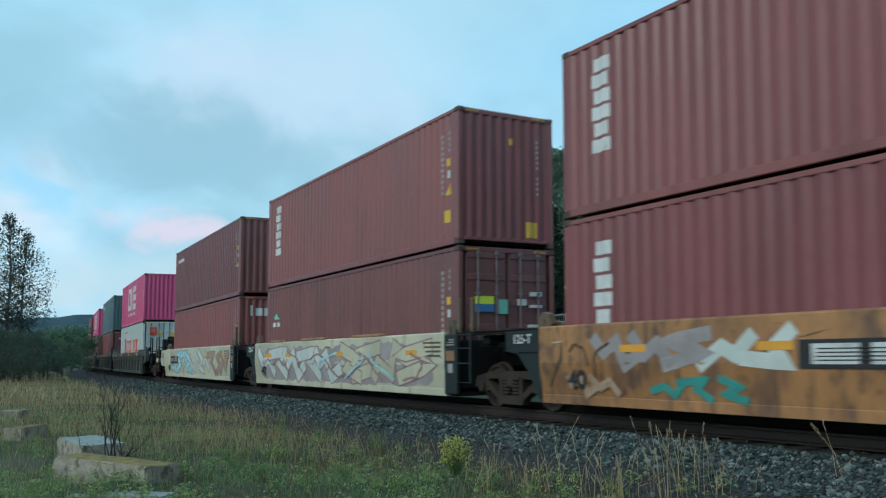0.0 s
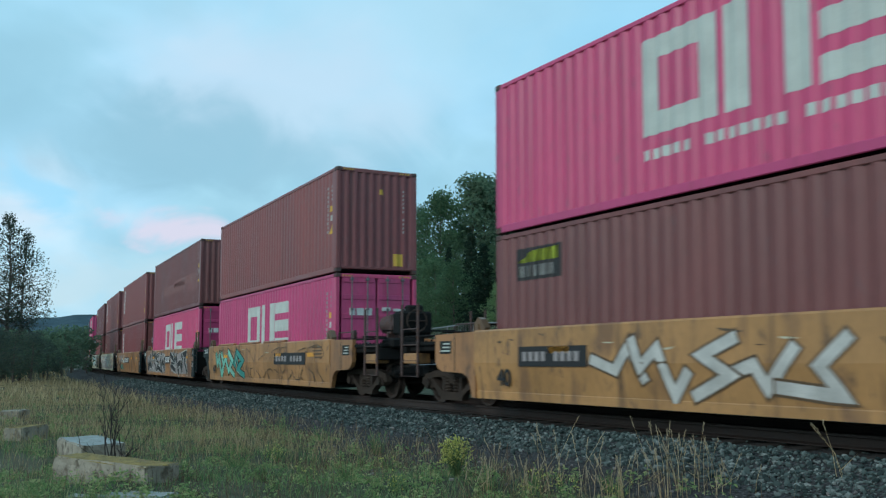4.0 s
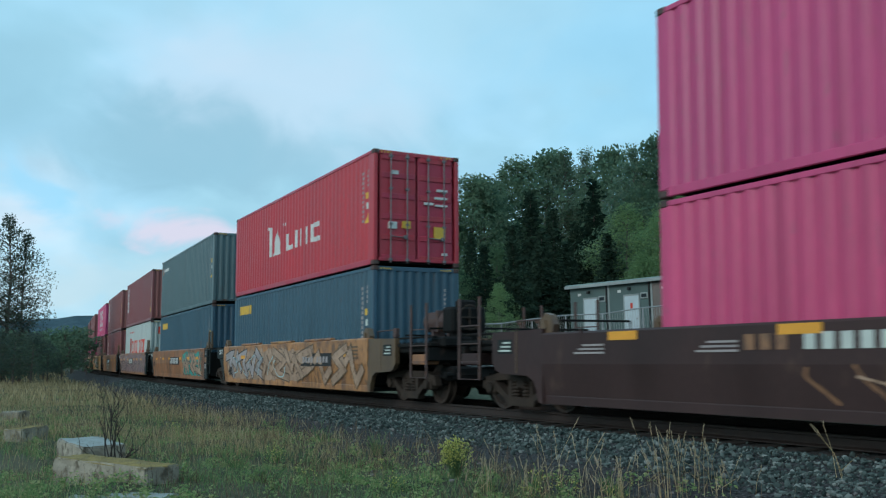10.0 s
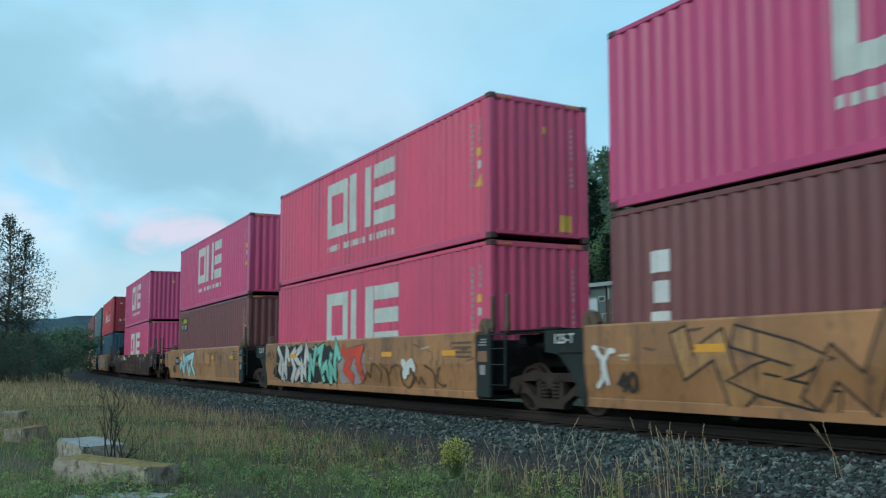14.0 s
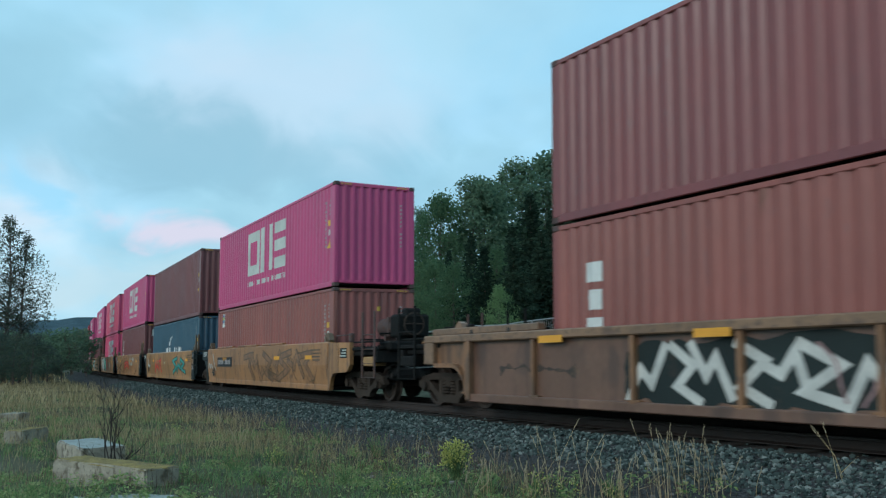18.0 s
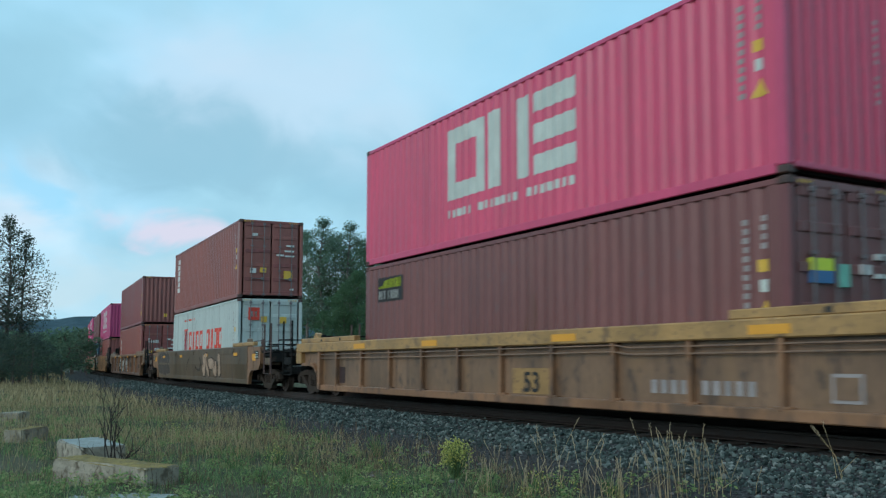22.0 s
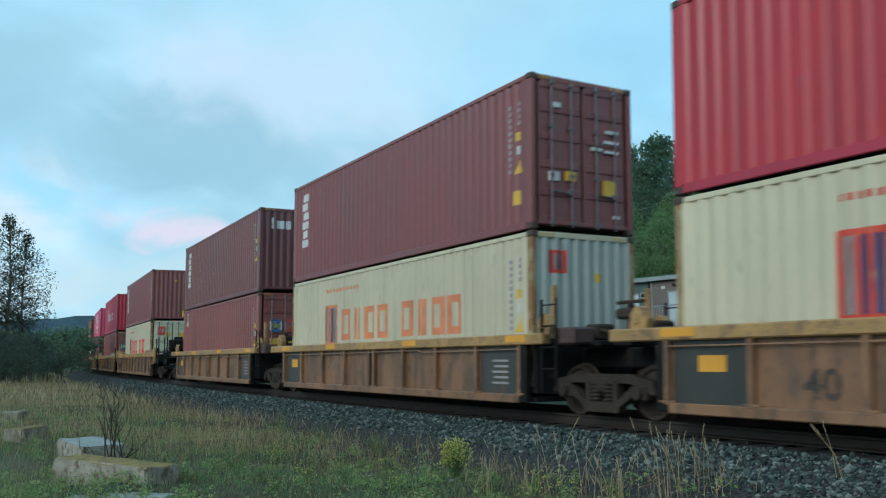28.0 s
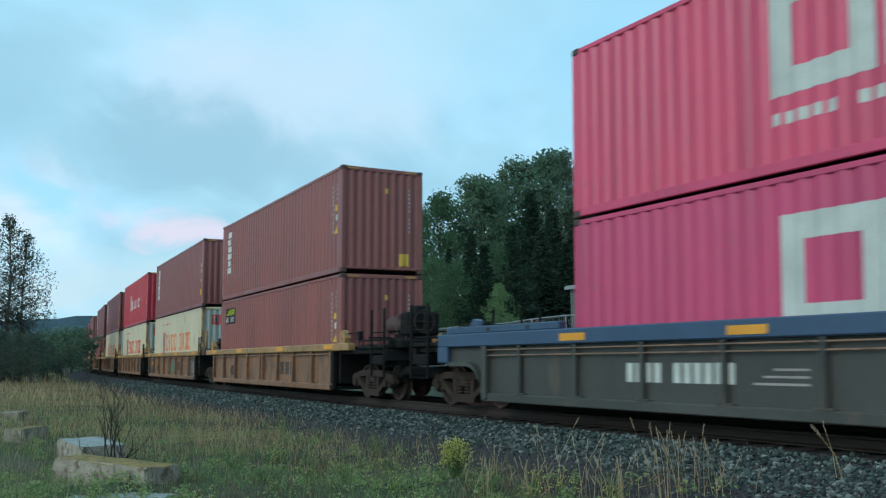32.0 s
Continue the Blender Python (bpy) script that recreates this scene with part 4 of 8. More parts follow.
def truck(car, x):
    b = part("truck", shape("truck", "truck", lambda: Geo().box(-0.20, 0.20, -1.12, 1.12, 0.40, 0.66, 0.04).tube([(0, 0, 0.62), (0, 0, 0.82)], 0.24, 12)), car, "grimy two-axle cast steel truck", at=(x, 0, 0))
    for s in (1, -1):
        part("side_frame", shape(("side_frame", s), "truck", lambda: side_frame_geo() if s > 0 else side_frame_geo().moved(pose(0, 0, 0, 0, 0, 180))), b, at=(0, s * 1.03, 0.10))
        for q in (-0.15, 0.15):
            part("spring", shape("spring", "truck", lambda: Geo().lathe([(0.07, 0.0)] + [(0.095 if i % 2 else 0.070, 0.031 * (i + 0.5)) for i in range(10)] + [(0.07, 0.31)], 12).moved(pose(0, 0, 0, 90, 0, 0))), b, at=(q, s * 1.06, 0.25))
    for s in (1, -1):
        w = part("wheelset", shape("wheelset", "wheel", wheelset_geo), b, at=(s * 0.89, 0, WHEEL_R))
        SPINS.setdefault(s, []).append(w)
    return b


SPINS = {}


# ---------------------------------------------------------------- well cars
def plate(car, name, mat, x0, x1, z0, z1, y=1.505, label="", thick=0.006):
    key = ("plate", round(x1 - x0, 3), round(z1 - z0, 3), thick)
    return part(name, shape(key, mat, lambda: Geo().box(-(x1 - x0) / 2, (x1 - x0) / 2, 0, thick, -(z1 - z0) / 2, (z1 - z0) / 2)), car, label, at=((x0 + x1) / 2, y, (z0 + z1) / 2))


def words(car, text, mat, x, z, size, y=1.512, squeeze=1.0):
    """Painted figures on the near side, first figure towards the front."""
    k = ("words", text, size, mat)
    if k not in STORE:
        cu = bpy.data.curves.new("figures", "FONT")
        cu.body, cu.size, cu.extrude, cu.offset, cu.align_x = text, size, 0.002, size * 0.018, "CENTER"
        ob = bpy.data.objects.new("figures", cu)
        me = bpy.data.meshes.new_from_object(ob)
        bpy.data.objects.remove(ob)
        me.materials.clear()
        me.materials.append(MAT[mat])
        STORE[k] = me
    # text reads from +x to -x when seen from +y
    return part("painted_number", STORE[k], car, "painted figures", at=Matrix.Translation((x, y, z)) @ pose(0, 0, 0, 90, 0, 180))


def swept(poly, x0, x1):
    """A section in (y, z) drawn out along x."""
    n = len(poly)
    g = Geo()
    g.add([(x0, y, z) for y, z in poly] + [(x1, y, z) for y, z in poly], [tuple(range(n))[::-1], tuple(range(n, 2 * n))] + [(i, (i + 1) % n, (i + 1) % n + n, i + n) for i in range(n)])
    return g


def flip_y(g):
    g.v = [(x, -y, z) for x, y, z in g.v]
    g.f = [f[::-1] for f in g.f]
    return g


def surface(z):
    """How far out the smooth side stands at height z; it leans in below the crease."""
    return 0.0 if z > 0.86 else -0.06 * (0.86 - z) / 0.51


def scrawl(seed, w, h, thick, grow=0.0, mid=9.0):
    """One sprayed figure: a single curling stroke as a flat band with blunt ends, laid on the side."""
    rnd = random.Random(str(seed))
    w, h = w - 2 * thick, h - 2 * thick
    kind, flip, size = rnd.choice("aaawsss"), rnd.choice((-1, 1)), rnd.uniform(0.75, 1.0)
    w, h = w * size, h * size
    p = []
    if kind == "a":
        # an open arc
        a0, sweep = rnd.uniform(0, 6.28), rnd.uniform(2.2, 4.2)
        for i in range(8):
            a = a0 + sweep * i / 7
            p.append(Vector((math.cos(a) * 0.46 * w, math.sin(a) * 0.46 * h)))
    elif kind == "w":
        # a low wave
        lift = rnd.uniform(-0.3, 0.3)
        p = [Vector(((i / 8 - 0.5) * 1.05 * w, (lift + 0.16 * math.sin(i * 1.6 + lift * 9)) * h)) for i in range(9)]
    else:
        # a bent slash
        b = rnd.uniform(-0.35, 0.35)
        p = [Vector((x * w, z * h)) for x, z in ((-0.30, -0.48), (-0.12 + b * 0.5, -0.16), (0.06 + b, 0.18), (0.34, 0.48))]
    p = [Vector((flip * v.x + rnd.uniform(-.04, .04) * w, v.y + rnd.uniform(-.05, .05) * h)) for v in p]
    p = [p[0] * 2 - p[1]] + p + [p[-1] * 2 - p[-2]]
    pts = []
    for i in range(1, len(p) - 2):
        for j in range(4):
            t = j / 4
            a, b, c, d = p[i - 1:i + 3]
            pts.append(0.5 * (2 * b + (c - a) * t + (2 * a - 5 * b + 4 * c - d) * t * t + (3 * b - a - 3 * c + d) * t ** 3))
    pts.append(p[-2])
    e0, e1 = (pts[0] - pts[1]).normalized(), (pts[-1] - pts[-2]).normalized()
    r = thick + grow
    pts = [pts[0] + e0 * r * 0.8] + pts + [pts[-1] + e1 * r * 0.8]
    g, n = Geo(), len(pts)
    for j, q in enumerate(pts):
        d = (pts[min(j + 1, n - 1)] - pts[max(j - 1, 0)]).normalized()
        k = r * (0.55 if j in (0, n - 1) else 0.85 + 0.3 * math.sin(j * 0.8 + p[0].x * 9) ** 2)
        for x, z in ((q.x - d.y * k, q.y + d.x * k), (q.x + d.y * k, q.y - d.x * k)):
            g.v.append((x, 0.00008 * j + surface(mid + z), z))
    g.f += [(2 * j, 2 * j + 1, 2 * j + 3, 2 * j + 2) for j in range(n - 1)]
    return g


def fill_patch(car, seed, mat, x0, x1, z0, z1, y=1.5025):
    """A sprayed ground with an uneven edge, laid on the side."""
    rnd = random.Random(str(seed))
    g, n = Geo(), max(8, int((x1 - x0) / 0.22))
    levels = 6
    for i in range(n + 1):
        f = i / n
        taper = min(1.0, 6 * f + 0.35, 6 * (1 - f) + 0.35)
        lo, hi = z0 + rnd.uniform(0, 0.14) + 0.2 * (1 - taper), z1 - rnd.uniform(0, 0.16) - 0.2 * (1 - taper)
        for k in range(levels):
            z = lo + (hi - lo) * k / (levels - 1)
            g.v.append((x0 + (x1 - x0) * f + rnd.uniform(-.04, .04), surface(z) if y > 1.49 else 0.0, z))
    for i in range(n):
        for k in range(levels - 1):
            a = i * levels + k
            g.f.append((a, a + 1, a + levels + 1, a + levels))
    part("spray_ground", g.mesh("spray_ground", MAT[mat]), car, "sprayed ground colour", at=(0, y, 0))


def graffiti(car, seed, mat, x0, x1, z0, z1, n, thick=0.06, back=None, y=1.505):
    """n sprayed figures side by side; back is the colour of their broad outline."""
    w, h, mid = x1 - x0, z1 - z0, (z0 + z1) / 2
    step, on = w / n, mid if y > 1.49 else 9.0
    for i in range(n):
        at = (x1 - step * (i + 0.5), y, mid)
        if back:
            part("spray_outline", shape(("spray_outline", seed, i), back, lambda: scrawl((seed, i), step * 1.3, h, thick, 0.02 + 0.2 * thick, on)), car, "sprayed outline", at=at)
        part("graffiti", shape(("graffiti", seed, i), mat, lambda: scrawl((seed, i), step * 1.3, h, thick, 0.0, on)), car, "sprayed graffiti stroke", at=(at[0], y + (0.006 if back else 0), at[2]))


# angular strokes of a sprayed piece, in a unit square
STROKES = (
    ((0.00, 0.95), (0.52, 0.72), (0.14, 0.36), (0.66, 0.00)),
    ((0.00, 0.62), (0.30, 1.00), (0.48, 0.18), (0.80, 0.52), (1.00, 0.02)),
    ((0.06, 0.04), (0.90, 0.26), (0.18, 0.58), (0.98, 0.96)),
    ((0.10, 0.00), (0.46, 0.52), (0.22, 0.94), (1.00, 0.78)),
    ((0.00, 0.20), (0.34, 0.86), (0.56, 0.46), (0.98, 0.66)),
    ((0.94, 0.98), (0.60, 0.40), (0.34, 0.70), (0.02, 0.06)),
)


def block_stroke(pts, w, h, thick, grow, mid):
    """A broad band with sharp corners through the points, laid on the side."""
    q = [Vector(((x - 0.5) * w, (z - 0.5) * h)) for x, z in pts]
    fine_pts, g = [], Geo()
    for a, b in zip(q, q[1:]):
        fine_pts += [a.lerp(b, k / 5) for k in range(5)]
    fine_pts.append(q[-1])
    e0, e1 = (fine_pts[0] - fine_pts[1]).normalized(), (fine_pts[-1] - fine_pts[-2]).normalized()
    fine_pts[0] = fine_pts[0] + e0 * (grow + 0.25 * thick)
    fine_pts[-1] = fine_pts[-1] + e1 * (grow + 0.25 * thick)
    n, r = len(fine_pts), thick + grow
    for j, p in enumerate(fine_pts):
        d0 = (p - fine_pts[j - 1]).normalized() if j else (fine_pts[1] - p).normalized()
        d1 = (fine_pts[j + 1] - p).normalized() if j < n - 1 else d0
        d = (d0 + d1)
        d = d.normalized() if d.length > 1e-4 else d0
        k = r / max(0.50, d.dot(d0))
        for x, z in ((p.x - d.y * k, p.y + d.x * k), (p.x + d.y * k, p.y - d.x * k)):
            g.v.append((x, 0.0001 * j + surface(mid + z), z))
    g.f += [(2 * j, 2 * j + 1, 2 * j + 3, 2 * j + 2) for j in range(n - 1)]
    return g


def block_piece(car, seed, fills, back, x0, x1, z0, z1, n, thick, y):
    """A row of broad angular sprayed shapes with a dark outline."""
    rnd = random.Random(str(seed))
    step, h, mid = (x1 - x0) / n, z1 - z0, (z0 + z1) / 2
    on, last = mid if y > 1.49 else 9.0, -1
    for i in range(n):
        k = rnd.choice([q for q in range(len(STROKES)) if q != last])
        last = k
        up = rnd.random() < 0.5
        pts = [(x + rnd.uniform(-0.06, 0.06), min(1.0, max(0.0, (z if up else 1 - z) + rnd.uniform(-0.05, 0.05)))) for x, z in STROKES[k]]
        at = (x1 - step * (i + 0.5), y + 0.0016 * (i % 3), mid)
        w, hh = step * 1.5 - thick, h - 2 * thick
        if back:
            part("spray_outline", block_stroke(pts, w, hh, thick, 0.035, on).mesh("spray_outline", MAT[back]), car, "sprayed outline", at=at)
        part("graffiti", block_stroke(pts, w, hh, thick, 0.0, on).mesh("graffiti", MAT[fills[i * len(fills) // n]]), car, "sprayed graffiti stroke", at=(at[0], at[1] + (0.0008 if back else 0), at[2]))


def sprayed(car, seed, paints, y):
    for i, (mat, back, x0, x1, z0, z1, n, th, *block) in enumerate(paints):
        if block:
            block_piece(car, (seed, i), mat if isinstance(mat, tuple) else (mat,), back, x0, x1, z0, z1, n, th, y + 0.008 * i)
        else:
            graffiti(car, (seed, i), mat, x0, x1, z0, z1, n, th, back, y=y + 0.008 * i)


def ladder(car, key, mat, half, z0, z1, rungs, y, x, bar=0.022):
    """A bent steel frame, closed below, with round rungs."""
    lad = part("ladder", shape((key, y > 0), mat, lambda: Geo().tube([(-half, y, z1), (-half, y, z0), (half, y, z0), (half, y, z1)], bar * 1.15, 6)), car, at=(x, 0, 0))
    for z in rungs:
        part("rung", shape(("rung", half), mat, lambda: Geo().tube([(-half, 0, 0), (half, 0, 0)], 0.014, 5)), lad, at=(0, y, z))


def turned(g, sgn, s):
    """Mirror a near, front piece to the rear (sgn) or the far side (s)."""
    if sgn < 0:
        g.v, g.f = [(-x, y, z) for x, y, z in g.v], [f[::-1] for f in g.f]
    return g if s > 0 else flip_y(g)


def bolted(kind):
    """Small heads along the top edge of an end platform."""
    g = Geo()
    for i in range(9):
        x = -0.8 + 0.2 * i
        g.tube([(x, 1.30, kind), (x, 1.30, kind + 0.03)], 0.022, 6)
    return g


def car_end(car, sgn, body, reach, kind, paint, trim, style, skin="", bare=False):
    """Beyond the well: sill, deck, bulkhead and what carries or couples the car."""
    smooth_side = style == "smooth"
    part("bulkhead", shape("bulkhead", "under", lambda: Geo().box(-0.05, 0.05, -1.33, 1.33, 0.35, 1.30, 0.015)), car, at=(sgn * (body - 0.1), 0, 0))
    if kind == "joint":
        joint_end(car, sgn, body, reach, style, trim)
    else:
        coupler_end(car, sgn, body, reach, paint, trim, style, skin, bare)
    for s in (1, -1):
        part("box_guide", shape("box_guide", "umber" if smooth_side else trim, lambda: Geo().prism([(-0.16, 1.36), (-0.20, 1.52), (-0.10, 1.68), (0.03, 1.72), (0.15, 1.60), (0.17, 1.36)][::-1], -0.07, 0.07).prism([(-0.05, 1.46), (0.0, 1.60), (0.08, 1.46)][::-1], 0.07, 0.10)), car, at=(sgn * (body - (0.30 if sgn < 0 else 0.02) * smooth_side + (0 if smooth_side else 0.25)), s * 1.34, 0))


def joint_end(car, sgn, body, reach, style, trim):
    """An end that rests on a truck shared with the next unit."""
    L = reach - body
    part("centre_sill", shape(("centre_sill", round(L, 2)), "under", lambda: Geo().box(-L / 2, L / 2, -0.38, 0.38, 0.78, 1.12, 0.03)), car, at=(sgn * (body + L / 2), 0, 0))
    part("end_deck", shape(("end_deck", round(L, 2)), "under", lambda: Geo().box(-L / 2 + 0.15, L / 2 - 0.15, -1.0, 1.0, 1.14, 1.24, 0.02).box(-0.12, 0.12, -1.2, 1.2, 1.20, 1.38, 0.02)), car, at=(sgn * (body + L / 2), 0, 0))
    part("brake_pipe", shape(("brake_pipe", round(L, 2)), "truck", lambda: Geo().tube([(-L / 2, 0.62, 1.30), (-0.2, 0.66, 1.42), (0.2, 0.60, 1.40), (L / 2, 0.55, 1.26)], 0.03, 6)), car, "air brake pipe", at=(sgn * (body + L / 2), 0, 0))
    part("brake_valve", shape("brake_valve", "truck", lambda: Geo().box(-0.2, 0.15, 0.35, 0.75, 1.24, 1.52, 0.04)), car, at=(sgn * (body + L / 2), 0, 0))
    if style != "smooth":
        if sgn < 0 and body < 8:
            part("slack_block", shape("slack_block", "casting", lambda: Geo().box(-0.24, 0.24, 0.95, 1.40, 1.18, 1.46, 0.03)), car, at=(-reach + 0.55, 0, 0))
            part("uncoupling_stand", shape("uncoupling_stand", "truck", lambda: Geo().box(-0.05, 0.05, 0.9, 1.0, 1.2, 1.8, 0.01).box(-0.22, 0.22, 0.8, 1.1, 1.55, 1.72, 0.04).tube([(-0.3, 0.95, 1.82), (0.3, 0.95, 1.82)], 0.03, 6)), car, at=(-reach - 0.55, 0, 0))
        if sgn < 0:
            for s in (1, -1):
                ladder(car, "side_ladder", "under", 0.20, 0.38, 1.95, (0.78, 1.14, 1.5, 1.85), s * 1.44, -body - 0.45)
                part("stake", shape("stake", trim, lambda: Geo().box(-0.055, 0.055, -0.045, 0.045, 1.30, 2.22, 0.015)), car, at=(-body - 0.15, s * 1.1, 0))
        return
    for s in (1, -1):
        if sgn > 0:
            part("end_panel", shape(("end_panel", sgn, s), "endgreen", lambda: turned(Geo().prism([(body - 0.01, 0.22), (body + 0.10, 0.30), (body + 0.30, 0.66), (body + 0.66, 1.02), (body + 1.02, 1.06), (body + 1.02, 1.42), (body - 0.01, 1.42)][::-1], 1.36, 1.47), 1, s)), car, "dark green end panel")
            part("panel_seam", shape(("panel_seam", s), "under", lambda: turned(Geo().box(body, body + 0.64, 1.466, 1.478, 1.02, 1.05), 1, s)), car)
        else:
            part("end_panel", shape(("end_panel", sgn, s), "endgreen", lambda: Geo().box(-body - 0.04, -body + 0.43, s * 1.435 - 0.05, s * 1.435 + 0.05, 0.24, 1.42, 0.02)), car, "dark green end panel")
            ladder(car, "joint_ladder", "endgreen", 0.25, 0.48, 1.46, (0.85, 1.14, 1.4), s * 1.46, -body - 0.28)
            for q in (0.03, 0.52):
                part("stake", shape("ladder_stake", "umber", lambda: Geo().box(-0.04, 0.04, -0.035, 0.035, 1.44, 2.12, 0.012).box(-0.06, 0.05, -0.04, 0.05, 1.50, 1.62, 0.012)), car, at=(-body - q, s * 1.40, 0))
    if sgn < 0:
        part("walkway", shape("walkway", "under", lambda: Geo().box(-0.85, 0.85, 0.70, 1.36, 1.43, 1.46, 0.01).tube([(-0.8, 1.34, 1.40), (0.8, 1.34, 1.40)], 0.02, 5)), car, at=(-body - 1.05, 0, 0))
        plate(car, "placard", "tan", -6.38, -6.06, 0.90, 1.10, y=1.487, label="faded orange placard")
        plate(car, "placard", "dim_mark", -6.32, -6.14, 0.66, 0.84, y=1.487, label="pale placard")
        for k in range(3):
            plate(car, "data_bar", "dim_mark", -6.36, -6.08 - 0.05 * k, 1.20 + 0.05 * k, 1.225 + 0.05 * k, y=1.487)
    else:
        words(car, "125-T", "white", body + 0.53, 1.20, 0.22, y=1.474)


def coupler_end(car, sgn, body, reach, paint, trim, style, skin, bare=False):
    """An end with its own truck, platform, ladder and coupler."""
    L = reach - 0.75 - body
    steel = "casting" if style == "smooth" else "under"
    if style == "smooth":
        for s in (1, -1):
            part("end_skirt", shape(("end_skirt", sgn, s, round(body, 2)), skin or paint, lambda: turned(Geo().prism([(body - 0.01, 0.20), (body + 0.11, 0.22), (body + 0.17, 0.44), (body + 0.26, 0.58), (body + 0.42, 0.66), (body + 1.20, 0.69), (body + 1.36, 0.75), (body + 1.46, 0.88), (body + 1.46, 1.42), (body - 0.01, 1.45)][::-1], 1.38, 1.485), sgn, s)), car)
        plate(car, "data_panel", "endgreen", sgn * (body + 1.06) - 0.21, sgn * (body + 1.06) + 0.21, 1.04, 1.29, y=1.486, label="dark data panel with pale lines")
        for k in range(3):
            plate(car, "data_bar", "grey_mark", sgn * (body + 1.06) - 0.17, sgn * (body + 1.06) + 0.17 - 0.06 * k, 1.08 + 0.07 * k, 1.11 + 0.07 * k, y=1.493)
        plate(car, "weld_seam", "umber", sgn * (body + 0.72) - 0.015, sgn * (body + 0.72) + 0.015, 0.70, 1.42, y=1.486)
    part("end_platform", shape(("end_platform", round(L, 2)), "under", lambda: Geo().box(-L / 2, L / 2, -1.36, 1.36, 1.10, 1.20, 0.02).box(-L / 2, L / 2, -0.40, 0.40, 0.74, 1.1, 0.03)), car, at=(sgn * (body + L / 2), 0, 0))
    part("platform_edge", shape("platform_edge", "under", lambda: Geo().box(-0.85, 0.85, 1.20, 1.42, 1.22, 1.30, 0.015).box(-0.85, 0.85, 1.24, 1.36, 1.40, 1.44, 0.01).add(bolted(1.30).v, bolted(1.30).f)), car, at=(sgn * (reach - 1.35), 0, 0))
    for s in (1, -1):
        part("end_sill", shape(("car_end_sill", s), paint if style == "smooth" else steel, lambda: Geo().box(-0.28, 0.28, s * 1.30 - 0.18, s * 1.30 + 0.18, 0.84, 1.06, 0.02)), car, at=(sgn * (reach - 0.94), 0, 0))
        ladder(car, "end_ladder", steel, 0.35, 0.57, 2.12, (0.90, 1.24, 1.58), s * 1.47, sgn * (reach - 0.93), 0.028)
    part("head_beam", shape("head_beam", "under", lambda: Geo().box(-0.10, 0.10, -1.45, 1.45, 0.92, 1.20, 0.02)), car, at=(sgn * (reach - 0.62), 0, 0))
    part("brake_gear", shape("brake_gear", "under", lambda: Geo().box(-0.35, 0.20, -0.95, 0.95, 0.50, 0.80, 0.05).tube([(-0.3, -1.1, 0.62), (-0.3, 1.1, 0.62)], 0.06, 8).tube([(0.1, 0.5, 0.5), (0.15, 0.9, 0.40), (-0.2, 1.15, 0.60)], 0.03, 6)), car, "black brake rigging", at=(sgn * (reach - 0.75), 0, 0))
    part("coupler", shape("coupler", "under", lambda: Geo().box(-0.45, 0.30, -0.11, 0.11, 0.78, 0.98, 0.03).box(0.22, 0.52, -0.19, 0.16, 0.74, 1.02, 0.05)), car, "cast steel knuckle coupler", at=Matrix.Translation((sgn * (reach - 0.48), 0, 0)) @ pose(0, 0, 0, 0, 0, 0 if sgn > 0 else 180))
    part("cut_lever", shape("cut_lever", "steel", lambda: Geo().tube([(0.05, 1.40, 0.88), (0.10, 1.10, 0.80), (0.12, 0.55, 0.80), (0.25, 0.15, 0.95)], 0.016, 5)), car, "bent steel uncoupling rod", at=Matrix.Translation((sgn * (reach - 0.55), 0, 0)) @ pose(0, 0, 0, 0, 0, 0 if sgn > 0 else 180))
    part("air_hose", shape("air_hose", "rubber", lambda: Geo().tube([(0, 0.30, 0.85), (0.12, 0.32, 0.62), (0.30, 0.20, 0.42), (0.45, 0.05, 0.46)], 0.03, 6)), car, at=Matrix.Translation((sgn * (reach - 0.6), 0, 0)) @ pose(0, 0, 0, 0, 0, 0 if sgn > 0 else 180))
    truck(car, sgn * (reach - 2.05))
    part("walkway_frame", shape("walkway_frame", "under", lambda: Geo().box(-0.9, 0.9, -0.9, 0.9, 1.24, 1.29).tube([(-0.7, -1.0, 1.2), (-0.7, -1.0, 1.62), (-0.7, 1.0, 1.62), (-0.7, 1.0, 1.2)], 0.022, 6).tube([(0.5, 1.0, 1.2), (0.5, 1.0, 1.5), (0.5, -1.0, 1.5), (0.5, -1.0, 1.2)], 0.022, 6)), car, at=(sgn * (reach - 2.0), 0, 0))
    part("handrail", shape("end_handrail", steel, lambda: Geo().tube([(-0.55, 1.30, 1.2), (-0.55, 1.30, 1.62), (0.40, 1.30, 1.62), (0.40, 1.30, 1.2)], 0.018, 6).box(-0.62, -0.48, 1.22, 1.34, 1.44, 1.66, 0.02)), car, at=(sgn * (body + 0.55), 0, 0))
    if sgn < 0 and not bare:
        part("brake_reservoir", shape("brake_reservoir", "casting", lambda: Geo().tube([(-0.66, 0.35, 1.80), (0.66, 0.35, 1.80)], 0.23, 24).box(-0.4, -0.3, 0.2, 0.5, 1.2, 1.62).box(0.3, 0.4, 0.2, 0.5, 1.2, 1.62).box(-0.06, 0.06, 0.11, 0.59, 1.56, 2.04, 0.01)), car, "rusty brake reservoir", at=(-reach + 1.75, 0, 0))
        bw = part("brake_stand", shape("brake_stand", "under", lambda: Geo().box(-0.10, 0.10, 0.25, 0.85, 1.2, 1.75, 0.02).box(-0.20, 0.24, 0.10, 0.95, 1.50, 2.05, 0.05).box(-0.14, 0.14, 0.3, 0.7, 2.0, 2.2, 0.04).box(-0.3, 0.3, 0.5, 1.2, 1.2, 1.42, 0.04)), car, at=(-reach + 0.62, 0, 0))
